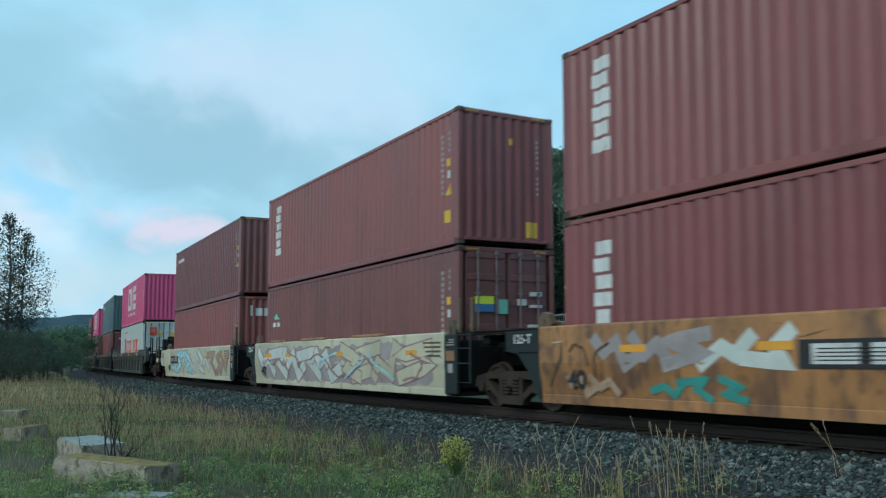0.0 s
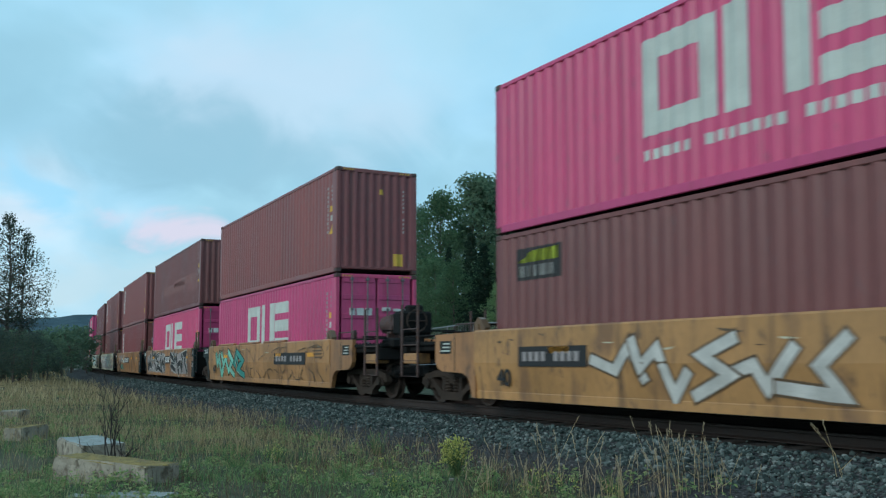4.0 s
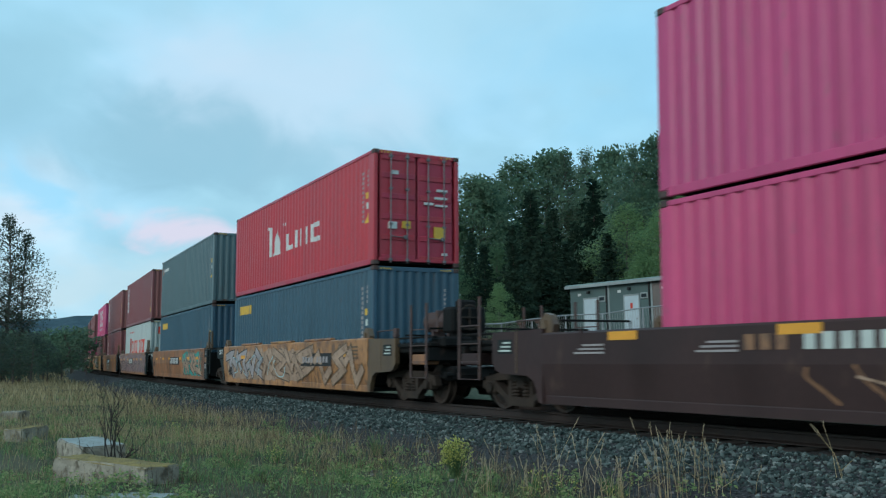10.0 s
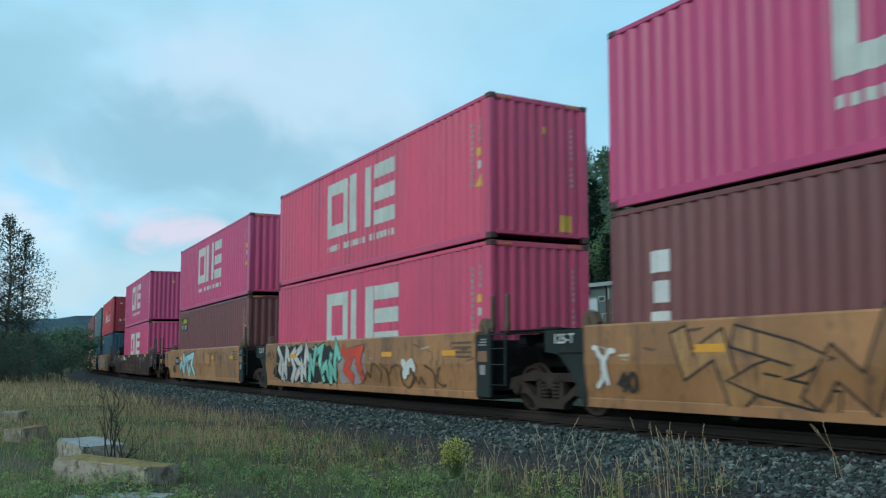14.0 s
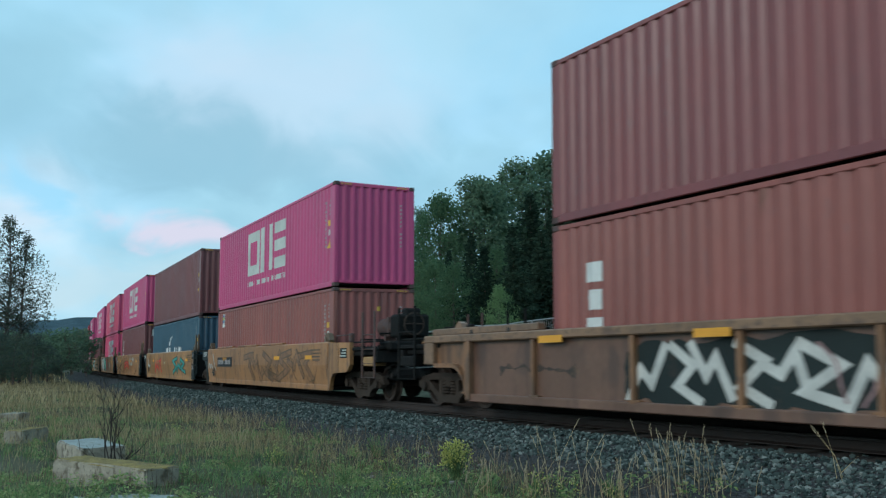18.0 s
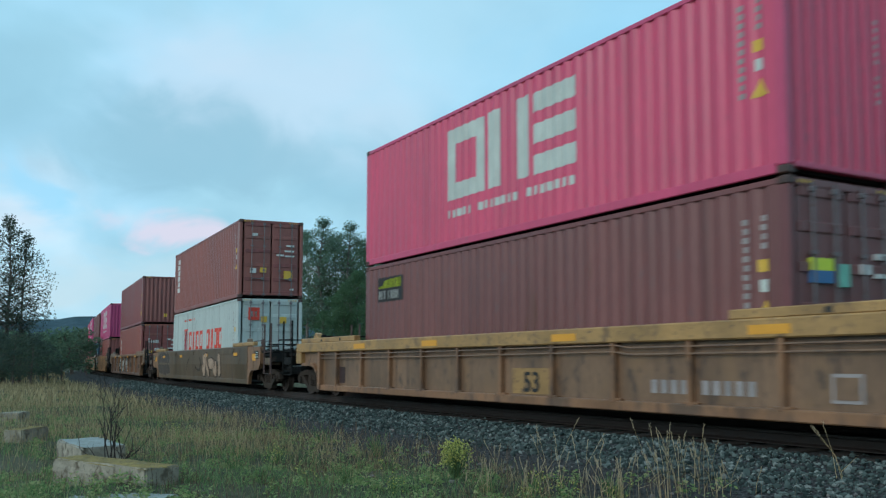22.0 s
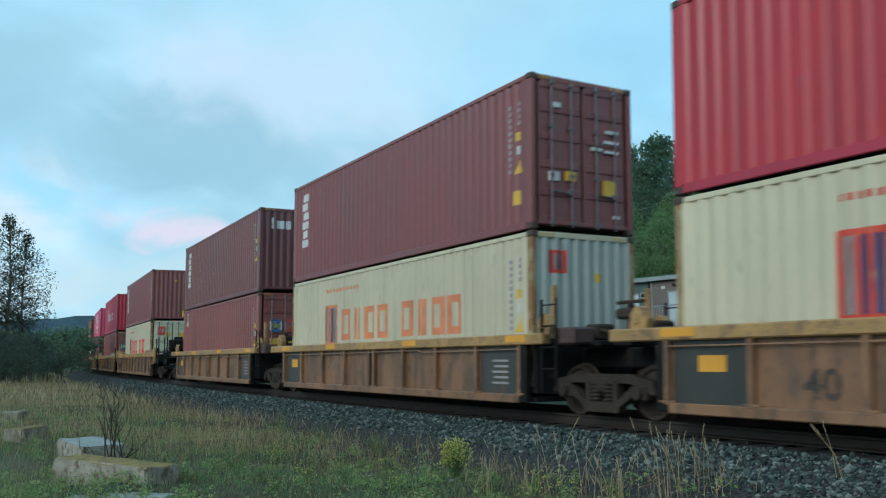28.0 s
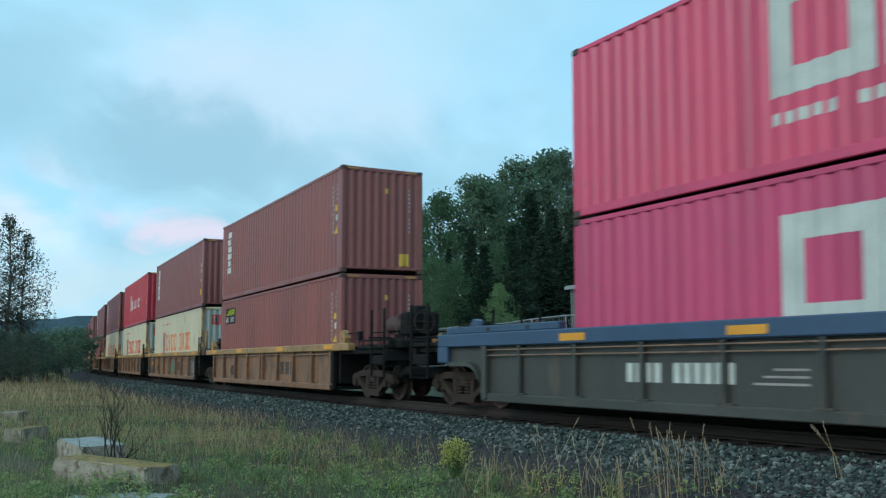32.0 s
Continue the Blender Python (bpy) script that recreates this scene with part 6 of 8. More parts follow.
UNITS = [
    # centre at the start, style, half-length of the well, front, rear, paint, top, detail, label
    # upper: colour, emblem, rear, extra; lower the same
    (117.41, "ribbed", B53, (CP, E53), (JT, J53), "slate", "slate", d_ribbed(1, ""), "dark grey ribbed well car",
     ("brown", "stack", ("wall", "plain"), ()), ("brown", "none", ("wall", "plain"), ())),
    (97.91, "ribbed", B53, (JT, J53), (JT, J53), "slate", "slate", d_ribbed(2, ""), "dark grey ribbed well car",
     ("magenta", "square", ("wall", "plain"), ()), ("brown", "three", ("wall", "plain"), ())),
    (78.46, "ribbed", B53, (JT, J53), (JT, J53), "slate", "slate", d_ribbed(3, ""), "dark grey ribbed well car",
     ("green", "tag", ("wall", "plain"), ()), ("brown", "none", ("door", "labels"), ())),
    (59.05, "ribbed", B53, (JT, J53), (CP, E53 + 1.2), "slate", "slate", d_ribbed(4, ""), "dark grey ribbed well car",
     ("magenta", "square", ("wall", "plain"), ()), ("pale", "wide_red", ("door", "door_emblem"), ())),
    (36.23, "smooth", B40, (CP, E40), (JT, J40), "cream", "tan", d_orange(10, (("skyblue", "grey_mark"), "mauve", -2.5, 4.8, 0.32, 1.40, 7, 0.11, 1), ("peach", "mauve", -5.6, -2.6, 0.34, 1.36, 3, 0.10, 1), marks=((3.4, 5.2),)), "cream well car with blue sprayed graffiti",
     ("dark_brown", "tag", ("wall", "big"), ()), ("brown", "none", ("wall", "three"), ())),
    (20.73, "smooth", B40, (JT, J40), (JT, J40), "cream", "orange", d_orange(11, (("grey_mark", "cream"), "pink", -5.4, 5.9, 0.34, 1.36, 9, 0.15, 1), ("pink", None, -5.0, 5.0, 0.4, 1.2, 6, 0.03), ("skyblue", None, -4.0, 1.0, 0.4, 1.2, 3, 0.03), marks=(), grounds=(("dim_mark", -5.5, 5.9, 0.28, 1.36),), amber=(-4.6, -0.6, 3.2, 5.0), rim=((3.6, 5.0), (0.4, 2.2), (-3.2, -1.4))), "cream well car covered in faded graffiti",
     ("brown", "stack", ("wall", "big"), ("sq",)), ("dark_brown", "leaf", ("door", "door_plate"), ())),
    (5.19, "smooth", B40, (JT, J40), (JT, J40), "orange", "orange", d_orange(12, (("dim_mark", "grey_mark"), None, 1.5, 4.9, 0.72, 1.38, 5, 0.10, 1), ("teal", None, 2.3, 3.8, 0.30, 0.72, 3, 0.055, 1), ("umber", None, 4.6, 6.3, 0.35, 1.3, 3, 0.018), ("peach", None, 4.6, 5.6, 0.32, 0.72, 2, 0.06, 1), marks=((-1.2, 1.42, 3),), amber=(-5.0, -2.6, 1.75, 4.2)), "orange well car with pale blue graffiti",
     ("brown", "stack", ("wall", "squares"), ("sq",)), ("brown", "stack_low", ("door", "door_flags"), ())),
    (-10.40, "smooth", B40, (JT, J40), (JT, J40), "orange", "orange", d_orange(13, ("black", "silver", 0.5, 5.8, 0.28, 1.42, 6, 0.12, 1), ("black", "silver", -5.0, -1.2, 0.28, 1.42, 4, 0.12, 1), ("white", None, 0.9, 5.4, 0.4, 1.3, 5, 0.02), marks=((-1.0, 0.3, 3),), grounds=(("dim_mark", 0.4, 5.9, 0.26, 1.36), ("dim_mark", -5.1, -1.1, 0.26, 1.36))), "orange well car with black and white graffiti",
     ("dark_brown", "scraped", ("wall", "big"), ()), ("magenta", "square_low", ("door", "door_square"), ())),
    (-26.07, "smooth", B40, (JT, J40), (CP, E40), "amber_paint", "amber_paint", d_orange(14, (("mint", "teal"), "endgreen", 1.6, 5.1, 0.30, 1.34, 5, 0.10, 1), ("cream", None, 1.9, 5.0, 0.35, 1.30, 5, 0.012), ("umber", None, -6.0, 1.4, 0.30, 0.72, 12, 0.018), ("umber", None, -6.0, 6.0, 0.86, 1.36, 10, 0.012), marks=((-4.6, -1.8),), rim=((2.9, 5.0), (0.0, 2.2), (-2.7, -0.6))), "orange well car with mint green graffiti",
     ("brown", "none", ("wall", "big"), ()), ("magenta", "square_low", ("door", "door_square"), ())),
    (-45.89, "smooth", B40, (CP, E40), (JT, J40), "amber_paint", "amber_paint", d_orange(15, ("silver", "umber", -1.2, 2.9, 0.32, 1.30, 5, 0.08, 1), ("umber", None, -5.6, -1.6, 0.35, 1.25, 5, 0.02), marks=((3.2, 5.0),)), "orange well car with silver sprayed graffiti",
     ("magenta", "square", ("wall", "plain"), ()), ("dark_brown", "plate", ("wall", "big"), ())),
    (-61.45, "smooth", B40, (JT, J40), (JT, J40), "orange", "orange", d_orange(16, ("tan", None, -4.8, -1.2, 0.4, 1.3, 6, 0.03), ("silver", None, 0.0, 2.3, 0.35, 0.8, 3, 0.05), marks=((-0.25, 1.55, 3),)), "orange well car with a black and white panel",
     ("brown", "stack", ("wall", "squares"), ("sq",)), ("brown", "three", ("wall", "three"), ("sq",))),
    (-77.02, "smooth", B40, (JT, J40), (JT, J40), "orange", "orange", d_orange(17, ("pink", "black", -6.1, 6.2, 0.28, 1.42, 11, 0.135, 1), ("mauve", "under", -5.6, 5.8, 0.34, 1.0, 9, 0.06), ("cream", None, -5.9, 5.3, 0.36, 1.30, 10, 0.014), marks=((-0.75, 1.14, 3),), amber=(-4.6, -2.7, -1.2, 1.9, 3.9, 5.6), grounds=(("mauve", -6.2, 6.2, 0.24, 1.44),)), "orange well car covered in mauve graffiti",
     ("brown", "stack", ("wall", "squares"), ("sq",)), ("pale", "wide_red", ("wall", "emblem"), ())),
    (-92.58, "smooth", B40, (JT, J40), (JT, J40), "orange", "orange", d_orange(18, ("peach", "black", -5.3, -1.7, 0.34, 1.40, 5, 0.105, 1), marks=((-0.86, 1.4, 3),), forty=(6.02, 0.70), grounds=(("teal", -5.4, -1.6, 0.26, 1.40),), amber=(5.23, 3.29, 1.62, -1.09, -2.89, -4.69)), "orange well car with teal and grey graffiti",
     ("green", "tag", ("wall", "plain"), ()), ("blue", "amber", ("wall", "plain"), ())),
    (-108.15, "smooth", B40, (JT, J40), (CP, E40, "umber"), "orange", "orange", d_orange(19, ("dim_mark", "black", 1.9, 5.9, 0.30, 1.40, 5, 0.12, 1), ("peach", "umber", -6.0, 1.6, 0.30, 1.38, 7, 0.10, 1), ("skyblue", None, -0.5, 5.5, 0.4, 1.2, 6, 0.012), grounds=(("peach", -2.0, 5.9, 0.28, 1.36),), marks=((-4.15, -1.87),), rim=((2.16, 4.15), (-0.95, 0.94), (-4.05, -2.08))), "orange well car with grey graffiti",
     ("red", "lines", ("door", "labels"), ()), ("blue", "amber", ("wall", "plain"), ())),
    (-129.87, "smooth", B53, (CP, E53), (CP, E53, "", True), "maroon", "maroon", d_five, "long maroon well car with amber strips",
     ("magenta", "square", ("wall", "big"), ()), ("magenta", "square_low", ("wall", "plain"), ())),
    (-151.52, "smooth", B40, (CP, E40), (JT, J40), "amber_paint", "amber_paint", d_orange(20, ("skyblue", "black", 1.3, 4.1, 0.22, 1.40, 3, 0.13, 1), ("umber", None, 4.2, 6.2, 0.5, 1.35, 4, 0.018), ("tan", None, -4.4, -0.5, 0.7, 1.35, 6, 0.03), ("dim_mark", None, -5.6, -2.6, 0.4, 1.35, 5, 0.018), marks=((4.3, 5.1),)), "orange well car with pale teal graffiti",
     ("magenta", "square", ("wall", "big"), ()), ("dark_brown", "plate", ("wall", "big"), ())),
    (-167.01, "smooth", B40, (JT, J40), (JT, J40), "amber_paint", "amber_paint", d_orange(21, (("silver", "silver", "silver", "mint", "mint", "mint"), "black", 0.6, 5.4, 0.26, 1.43, 9, 0.095, 1), ("redmark", "tan", -0.9, 0.5, 0.36, 1.36, 2, 0.12, 1), ("umber", None, -5.0, -0.8, 0.32, 0.9, 8, 0.022), ("white", None, -3.6, -2.8, 0.5, 1.0, 2, 0.09), ("umber", None, 5.2, 6.3, 0.5, 1.3, 2, 0.03), marks=(), grounds=(("black", 0.7, 5.4, 0.26, 1.43), ("dim_mark", -1.0, 0.6, 0.30, 1.30))), "orange well car with mint and silver graffiti",
     ("rose", "square", ("wall", "big"), ()), ("rose", "square_low", ("wall", "plain"), ())),
    (-182.53, "smooth", B40, (JT, J40), (JT, J40), "amber_paint", "amber_paint", d_orange(22, ("amber_paint", "black", -0.8, 4.3, 0.26, 1.42, 5, 0.13, 1), ("redmark", "black", -0.9, 1.1, 0.55, 1.12, 2, 0.08, 1), ("silver", None, -3.6, -1.6, 0.6, 1.35, 3, 0.05), ("white", None, 5.6, 6.3, 0.4, 1.2, 2, 0.04), marks=()), "orange well car with black outlined graffiti",
     ("magenta", "square", ("wall", "plain"), ()), ("dark_brown", "three", ("wall", "three"), ("sq",))),
    (-198.08, "smooth", B40, (JT, J40), (JT, J40), "amber_paint", "amber_paint", d_orange(23, ("redmark", "umber", 1.5, 3.4, 0.40, 1.20, 3, 0.07, 1), ("teal", "black", -4.6, -1.8, 0.42, 1.25, 3, 0.07, 1), ("silver", None, 4.8, 6.0, 0.7, 1.2, 2, 0.05), marks=()), "orange well car with red and teal graffiti",
     ("dark_brown", "none", ("wall", "big"), ()), ("blue", "swoosh", ("wall", "plain"), ("low",))),
    (-213.59, "smooth", B40, (JT, J40), (CP, E40), "amber_paint", "amber_paint", d_orange(24, ("tan", "umber", -5.2, 1.2, 0.34, 1.34, 7, 0.07, 1), ("umber", None, -5.6, 1.0, 0.3, 1.3, 7, 0.014), ("silver", None, 5.0, 6.2, 0.6, 1.3, 2, 0.04), marks=((2.9, 4.9),), rim=((2.9, 5.0), (0.0, 2.2), (-2.7, -0.6))), "orange well car with faded graffiti",
     ("magenta", "square", ("wall", "plain"), ()), ("rust_brown", "flag", ("wall", "big"), ("low",))),
    (-235.27, "ribbed", B53, (CP, E53), (CP, E53, "", True), "tan", "brown_chord", d_ribbed(25, "", paints=(("silver", None, -1.2, 4.0, 0.28, 1.26, 9, 0.07, 1), ("pink", None, -1.2, 1.0, 0.26, 1.26, 4, 0.020)), grounds=(("endgreen", -1.35, 4.16, 0.24, 1.30), ("ghost", 5.3, 7.4, 0.72, 0.92), ("ghost", -3.7, -2.2, 0.62, 1.02), ("ghost", -7.2, -6.6, 0.55, 0.85), ("ghost", -5.2, -4.6, 0.70, 1.05))), "long brown ribbed well car with white graffiti",
     ("brown", "none", ("wall", "squares"), ("sq",)), ("rust_brown", "three", ("door", "door_three"), ())),
    (-258.61, "smooth", B53, (CP, E53, "tan"), (CP, E53, "tan", True), "umber", "umber", d_umber, "long dark brown well car with rounded graffiti",
     ("rust_brown", "stack", ("door", "labels"), ()), ("pale", "wide_red", ("door", "door_emblem"), ())),
    (-282.06, "ribbed", B53, (CP, E53), (JT, J53), "tan", "yellow_rail", d_ribbed(27, "53"), "long tan ribbed well car with a yellow edge",
     ("rose", "square", ("wall", "plain"), ()), ("dark_brown", "plate", ("door", "door_plate"), ())),
    (-301.51, "ribbed", B53, (JT, J53), (JT, J53), "tan", "yellow_rail", d_ribbed(28, "53", paints=(("silver", None, -5.2, -3.9, 0.4, 1.15, 3, 0.025), ("teal", None, -3.4, -2.3, 0.4, 1.1, 2, 0.02)), grounds=(("mint", -3.5, -2.2, 0.32, 1.22),)), "long tan ribbed well car with a mint patch",
     ("red", "lines", ("wall", "notice"), ()), ("rust_brown", "flag", ("door", "door_flags"), ())),
    (-320.94, "ribbed", B53, (JT, J53), (CP, E53), "tan", "yellow_rail", d_ribbed(29, "53", paints=(("dim_mark", None, -2.6, -1.7, 0.45, 0.95, 2, 0.018),)), "long tan ribbed well car with a yellow edge",
     ("brown", "stack", ("wall", "big"), ()), ("cream_box", "wide_red", ("door", "door_emblem"), ())),
    (-343.02, "ribbed", B40, (CP, E40), (JT, J40), "tan", "yellow_rail", d_ribbed(30, "", True), "tan ribbed well car with dark end panels",
     ("dark_brown", "stack", ("wall", "three"), ()), ("rust_brown", "flag", ("door", "door_flags"), ())),
    (-358.63, "ribbed", B40, (JT, J40), (JT, J40), "tan", "yellow_rail", d_ribbed(31, "", True), "tan ribbed well car with dark end panels",
     ("brown", "stack", ("door", "labels"), ("sq",)), ("cream_box", "wide_faded", ("wall", "emblem"), ())),
    (-374.19, "ribbed", B40, (JT, J40), (JT, J40), "tan", "yellow_rail", d_ribbed(32, "40", True), "tan ribbed well car with dark end panels",
     ("red", "lines", ("wall", "notice"), ()), ("cream_box", "wide_red", ("wall", "emblem"), ())),
    (-389.63, "ribbed", B40, (JT, J40), (JT, J40), "tan", "yellow_rail", d_ribbed(33, "40", True, paints=(("teal", None, -1.02, -0.44, 0.40, 1.06, 1, 0.10, 1),)), "tan ribbed well car with dark end panels",
     ("brown", "stack", ("wall", "squares"), ("sq",)), ("cream_box", "wide_faded", ("wall", "emblem"), ())),
    (-405.14, "ribbed", B40, (JT, J40), (CP, E40), "tan", "yellow_rail", d_ribbed(34, "40", False), "tan ribbed well car with a chipped yellow edge",
     ("rust_brown", "stack", ("wall", "big"), ()), ("rust_brown", "plate", ("wall", "big"), ())),
    (-426.88, "ribbed", B53, (CP, E53), (CP, E53), "slate", "navy", d_ribbed(35, "", letters=True), "long grey ribbed well car with a navy edge",
     ("rose", "square", ("wall", "plain"), ()), ("rose", "square_low", ("wall", "plain"), ())),
]
TONE = {"rose": "rose-pink", "brown": "brown", "dark_brown": "dark brown", "rust_brown": "red-brown", "magenta": "magenta", "pale": "pale grey", "cream_box": "stained cream", "red": "red", "green": "grey-green", "blue": "dark blue"}
MOVERS = []
for s0, style, body, front, rear, paint, top, detail, label, upper, lower in UNITS:
    MOVERS.append((well_car(style, body, front, rear, paint, top, label, detail), s0, 0.0))
    for (col, emblem, back, extra), z, where in ((lower, 0.35, "in a well car"), (upper, 0.35 + CH * (LOW if "low" in lower[3] else 1.0) + 0.022, "on another container")):
        MOVERS.append((container(col, emblem, back, "%s corrugated steel container with %s, %s" % (TONE[col], "barred doors" if back[0] == "door" else "blind end", where), extra), s0, z))

# ---------------------------------------------------------------- ground
SIDE = Vector((math.sin(YAW), -math.cos(YAW)))
AHEAD = Vector((math.cos(YAW), math.sin(YAW)))


def spot(right, depth):
    """A place by its distance ahead of the camera and to the right of it."""
    p = AHEAD * (depth * 1.026) + SIDE * right
    return p.x, p.y


def smooth(a, b, x):
    t = np.clip((x - a) / (b - a), 0, 1)
    return t * t * (3 - 2 * t)


def ripple(x, y):
    return 0.05 * np.sin(0.9 * x + 1.7 * np.sin(0.53 * y)) + 0.04 * np.sin(1.3 * y + 0.8 * x + 2.0) + 0.03 * np.sin(2.9 * x - 1.1 * y)


def ground_z(x, y):
    x, y = np.asarray(x, float), np.asarray(y, float)
    s, d = from_line(x, y)
    a = np.abs(d)
    bed = np.interp(a, (0, 1.5, 2.9, 3.6), (-0.21, -0.21, -0.56, -0.62))
    rough = ripple(x, y) * smooth(3.0, 4.5, a)
    rise = np.where(d < 0, 2.3 * smooth(5.0, 24.0, -d) + 0.10 * np.clip(-d - 26, 0, 90), 0.0)
    near = np.where(d > 0, 0.10 * smooth(4.0, 9.0, d) - 0.25 * smooth(60, 160, np.hypot(x, y)), 0.0)
    return bed + rough + rise + near


def axis(lo, hi, fine_lo, fine_hi, step):
    core = list(np.arange(fine_lo, fine_hi, step))
    up, q, st = [], fine_hi, step
    while q < hi:
        up.append(q)
        st *= 1.16
        q += st
    dn, q, st = [], fine_lo, step
    while q > lo:
        st *= 1.16
        q -= st
        dn.append(q)
    return np.array(dn[::-1] + core + up + [hi])


def ground_sheet():
    xs, ys = axis(-3500, 3500, -8, 60, 0.4), axis(-3500, 3500, -30, 6, 0.35)
    X, Y = np.meshgrid(xs, ys, indexing="ij")
    Z = ground_z(X.ravel(), Y.ravel())
    n, m = len(xs), len(ys)
    me = bpy.data.meshes.new("ground")
    i, j = np.meshgrid(np.arange(n - 1), np.arange(m - 1), indexing="ij")
    a = (i * m + j).ravel()
    me.from_pydata(np.stack([X.ravel(), Y.ravel(), Z], 1).tolist(), [], np.stack([a, a + m, a + m + 1, a + 1], 1).tolist())
    for p in me.polygons:
        p.use_smooth = True
    # soil and turf by a broad noise, bare dark gravel along the track
    m_ = bpy.data.materials.new("soil_and_turf")
    m_.use_nodes = True
    nt = m_.node_tree
    b = nt.nodes["Principled BSDF"]
    b.inputs["Roughness"].default_value = 0.95
    b.inputs["Specular IOR Level"].default_value = 0.15
    geo = nt.nodes.new("ShaderNodeNewGeometry")

    def tex(scale, detail):
        t = nt.nodes.new("ShaderNodeTexNoise")
        t.inputs["Scale"].default_value, t.inputs["Detail"].default_value = scale, detail
        nt.links.new(geo.outputs["Position"], t.inputs["Vector"])
        return t.outputs["Fac"]

    def ramp(src, *st):
        r = nt.nodes.new("ShaderNodeValToRGB")
        el = r.color_ramp.elements
        while len(el) < len(st):
            el.new(0.5)
        for e, (p, c) in zip(el, st):
            e.position, e.color = p, (*c, 1)
        nt.links.new(src, r.inputs[0])
        return r.outputs[0]

    def mix(a, c, f):
        x = nt.nodes.new("ShaderNodeMix")
        x.data_type = "RGBA"
        for sock, val in ((x.inputs[0], f), (x.inputs[6], a), (x.inputs[7], c)):
            if isinstance(val, (int, float)):
                sock.default_value = val
            else:
                nt.links.new(val, sock)
        return x.outputs[2]

    turf = ramp(tex(0.45, 6), (0.35, (0.040, 0.058, 0.036)), (0.5, (0.075, 0.088, 0.052)), (0.65, (0.135, 0.130, 0.085)))
    turf = mix(turf, ramp(tex(9.0, 6), (0.35, (0.016, 0.022, 0.015)), (0.65, (0.12, 0.118, 0.078))), 0.45)
    gravel = ramp(tex(26.0, 8), (0.34, (0.018, 0.019, 0.020)), (0.55, (0.052, 0.055, 0.056)), (0.72, (0.135, 0.138, 0.135)))
    at = nt.nodes.new("ShaderNodeAttribute")
    at.attribute_name = "bare"
    nt.links.new(mix(turf, gravel, at.outputs["Fac"]), b.inputs["Base Color"])
    bp = nt.nodes.new("ShaderNodeBump")
    bp.inputs["Strength"].default_value, bp.inputs["Distance"].default_value = 0.7, 0.05
    nt.links.new(tex(22.0, 8), bp.inputs["Height"])
    nt.links.new(bp.outputs[0], b.inputs["Normal"])
    s, d = from_line(X.ravel(), Y.ravel())
    wob = 0.5 * np.sin(0.8 * X.ravel()) + 0.4 * np.sin(2.1 * X.ravel() + Y.ravel())
    bare = 1 - smooth(3.2, 4.6, np.abs(d) + wob * 0.6)
    me.attributes.new("bare", "FLOAT", "POINT").data.foreach_set("value", bare.astype(np.float32))
    me.materials.append(m_)
    ob = new("ground", me)
    tagged(ob, "rough ground of turf, dry grass and dark gravel", "ground", kind="structure")


ground_sheet()


def ridge():
    """The wooded hills far beyond, with the haze of distance put into their colour."""
    g = Geo()
    n = 160
    for i in range(n + 1):
        a = YAW + radians(75) - radians(150) * i / n
        r = 1900.0
        h = 88 + 7 * math.sin(i * 0.21) + 5 * math.sin(i * 0.57 + 1) + 1.6 * math.sin(i * 2.3) - 22 * smooth(0, 1, np.array(abs(i - 52) / 90.0)).item()
        for k, (dr, f) in enumerate(((0, 0.0), (250, 0.45), (520, 0.8), (800, 1.0), (1500, 0.7))):
            g.v.append(((r + dr) * math.cos(a), (r + dr) * math.sin(a), -20 + (h + 20) * f * (1 + (dr / r if f == 1.0 else 0))))
    for i in range(n):
        for k in range(4):
            a = i * 5 + k
            g.f.append((a, a + 5, a + 6, a + 1))
    # blue-grey base: the distance haze is painted into the woodland colour
    m = material("haze_tinted_wooded_hill", (0.058, 0.092, 0.108), rough=1.0, scale=0.012, vary=0.3, bump=0.0, fine=0.12, spec=0.0)
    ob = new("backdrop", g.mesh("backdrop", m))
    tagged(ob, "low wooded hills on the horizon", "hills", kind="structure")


ridge()

# ---------------------------------------------------------------- rails, ties, ballast


def rails():
    sec = [(-0.075, -0.172), (0.075, -0.172), (0.075, -0.158), (0.012, -0.135), (0.010, -0.045), (0.036, -0.034), (0.036, -0.004), (0.030, 0.0), (-0.030, 0.0), (-0.036, -0.004), (-0.036, -0.034), (-0.010, -0.045), (-0.012, -0.135), (-0.075, -0.158)]
    for side in (0.7525, -0.7525):
        g, n = Geo(), len(sec)
        ss = list(range(-460, 440, 4))
        for s in ss:
            for y, z in sec:
                px, py, t = on_line(s, side + y)
                g.v.append((px, py, z))
        for i in range(len(ss) - 1):
            for k in range(n):
                k2 = (k + 1) % n
                g.f.append((i * n + k, i * n + k2, (i + 1) * n + k2, (i + 1) * n + k))
        me = g.mesh("rail", MAT["rail"])
        me.materials.append(MAT["railhead"])
        for i, p in enumerate(me.polygons):
            if i % n == 7:
                p.material_index = 1
        tagged(new("rail", me), "rusty steel rail with a worn head", "rail", "rails of the track", "structure")


rails()


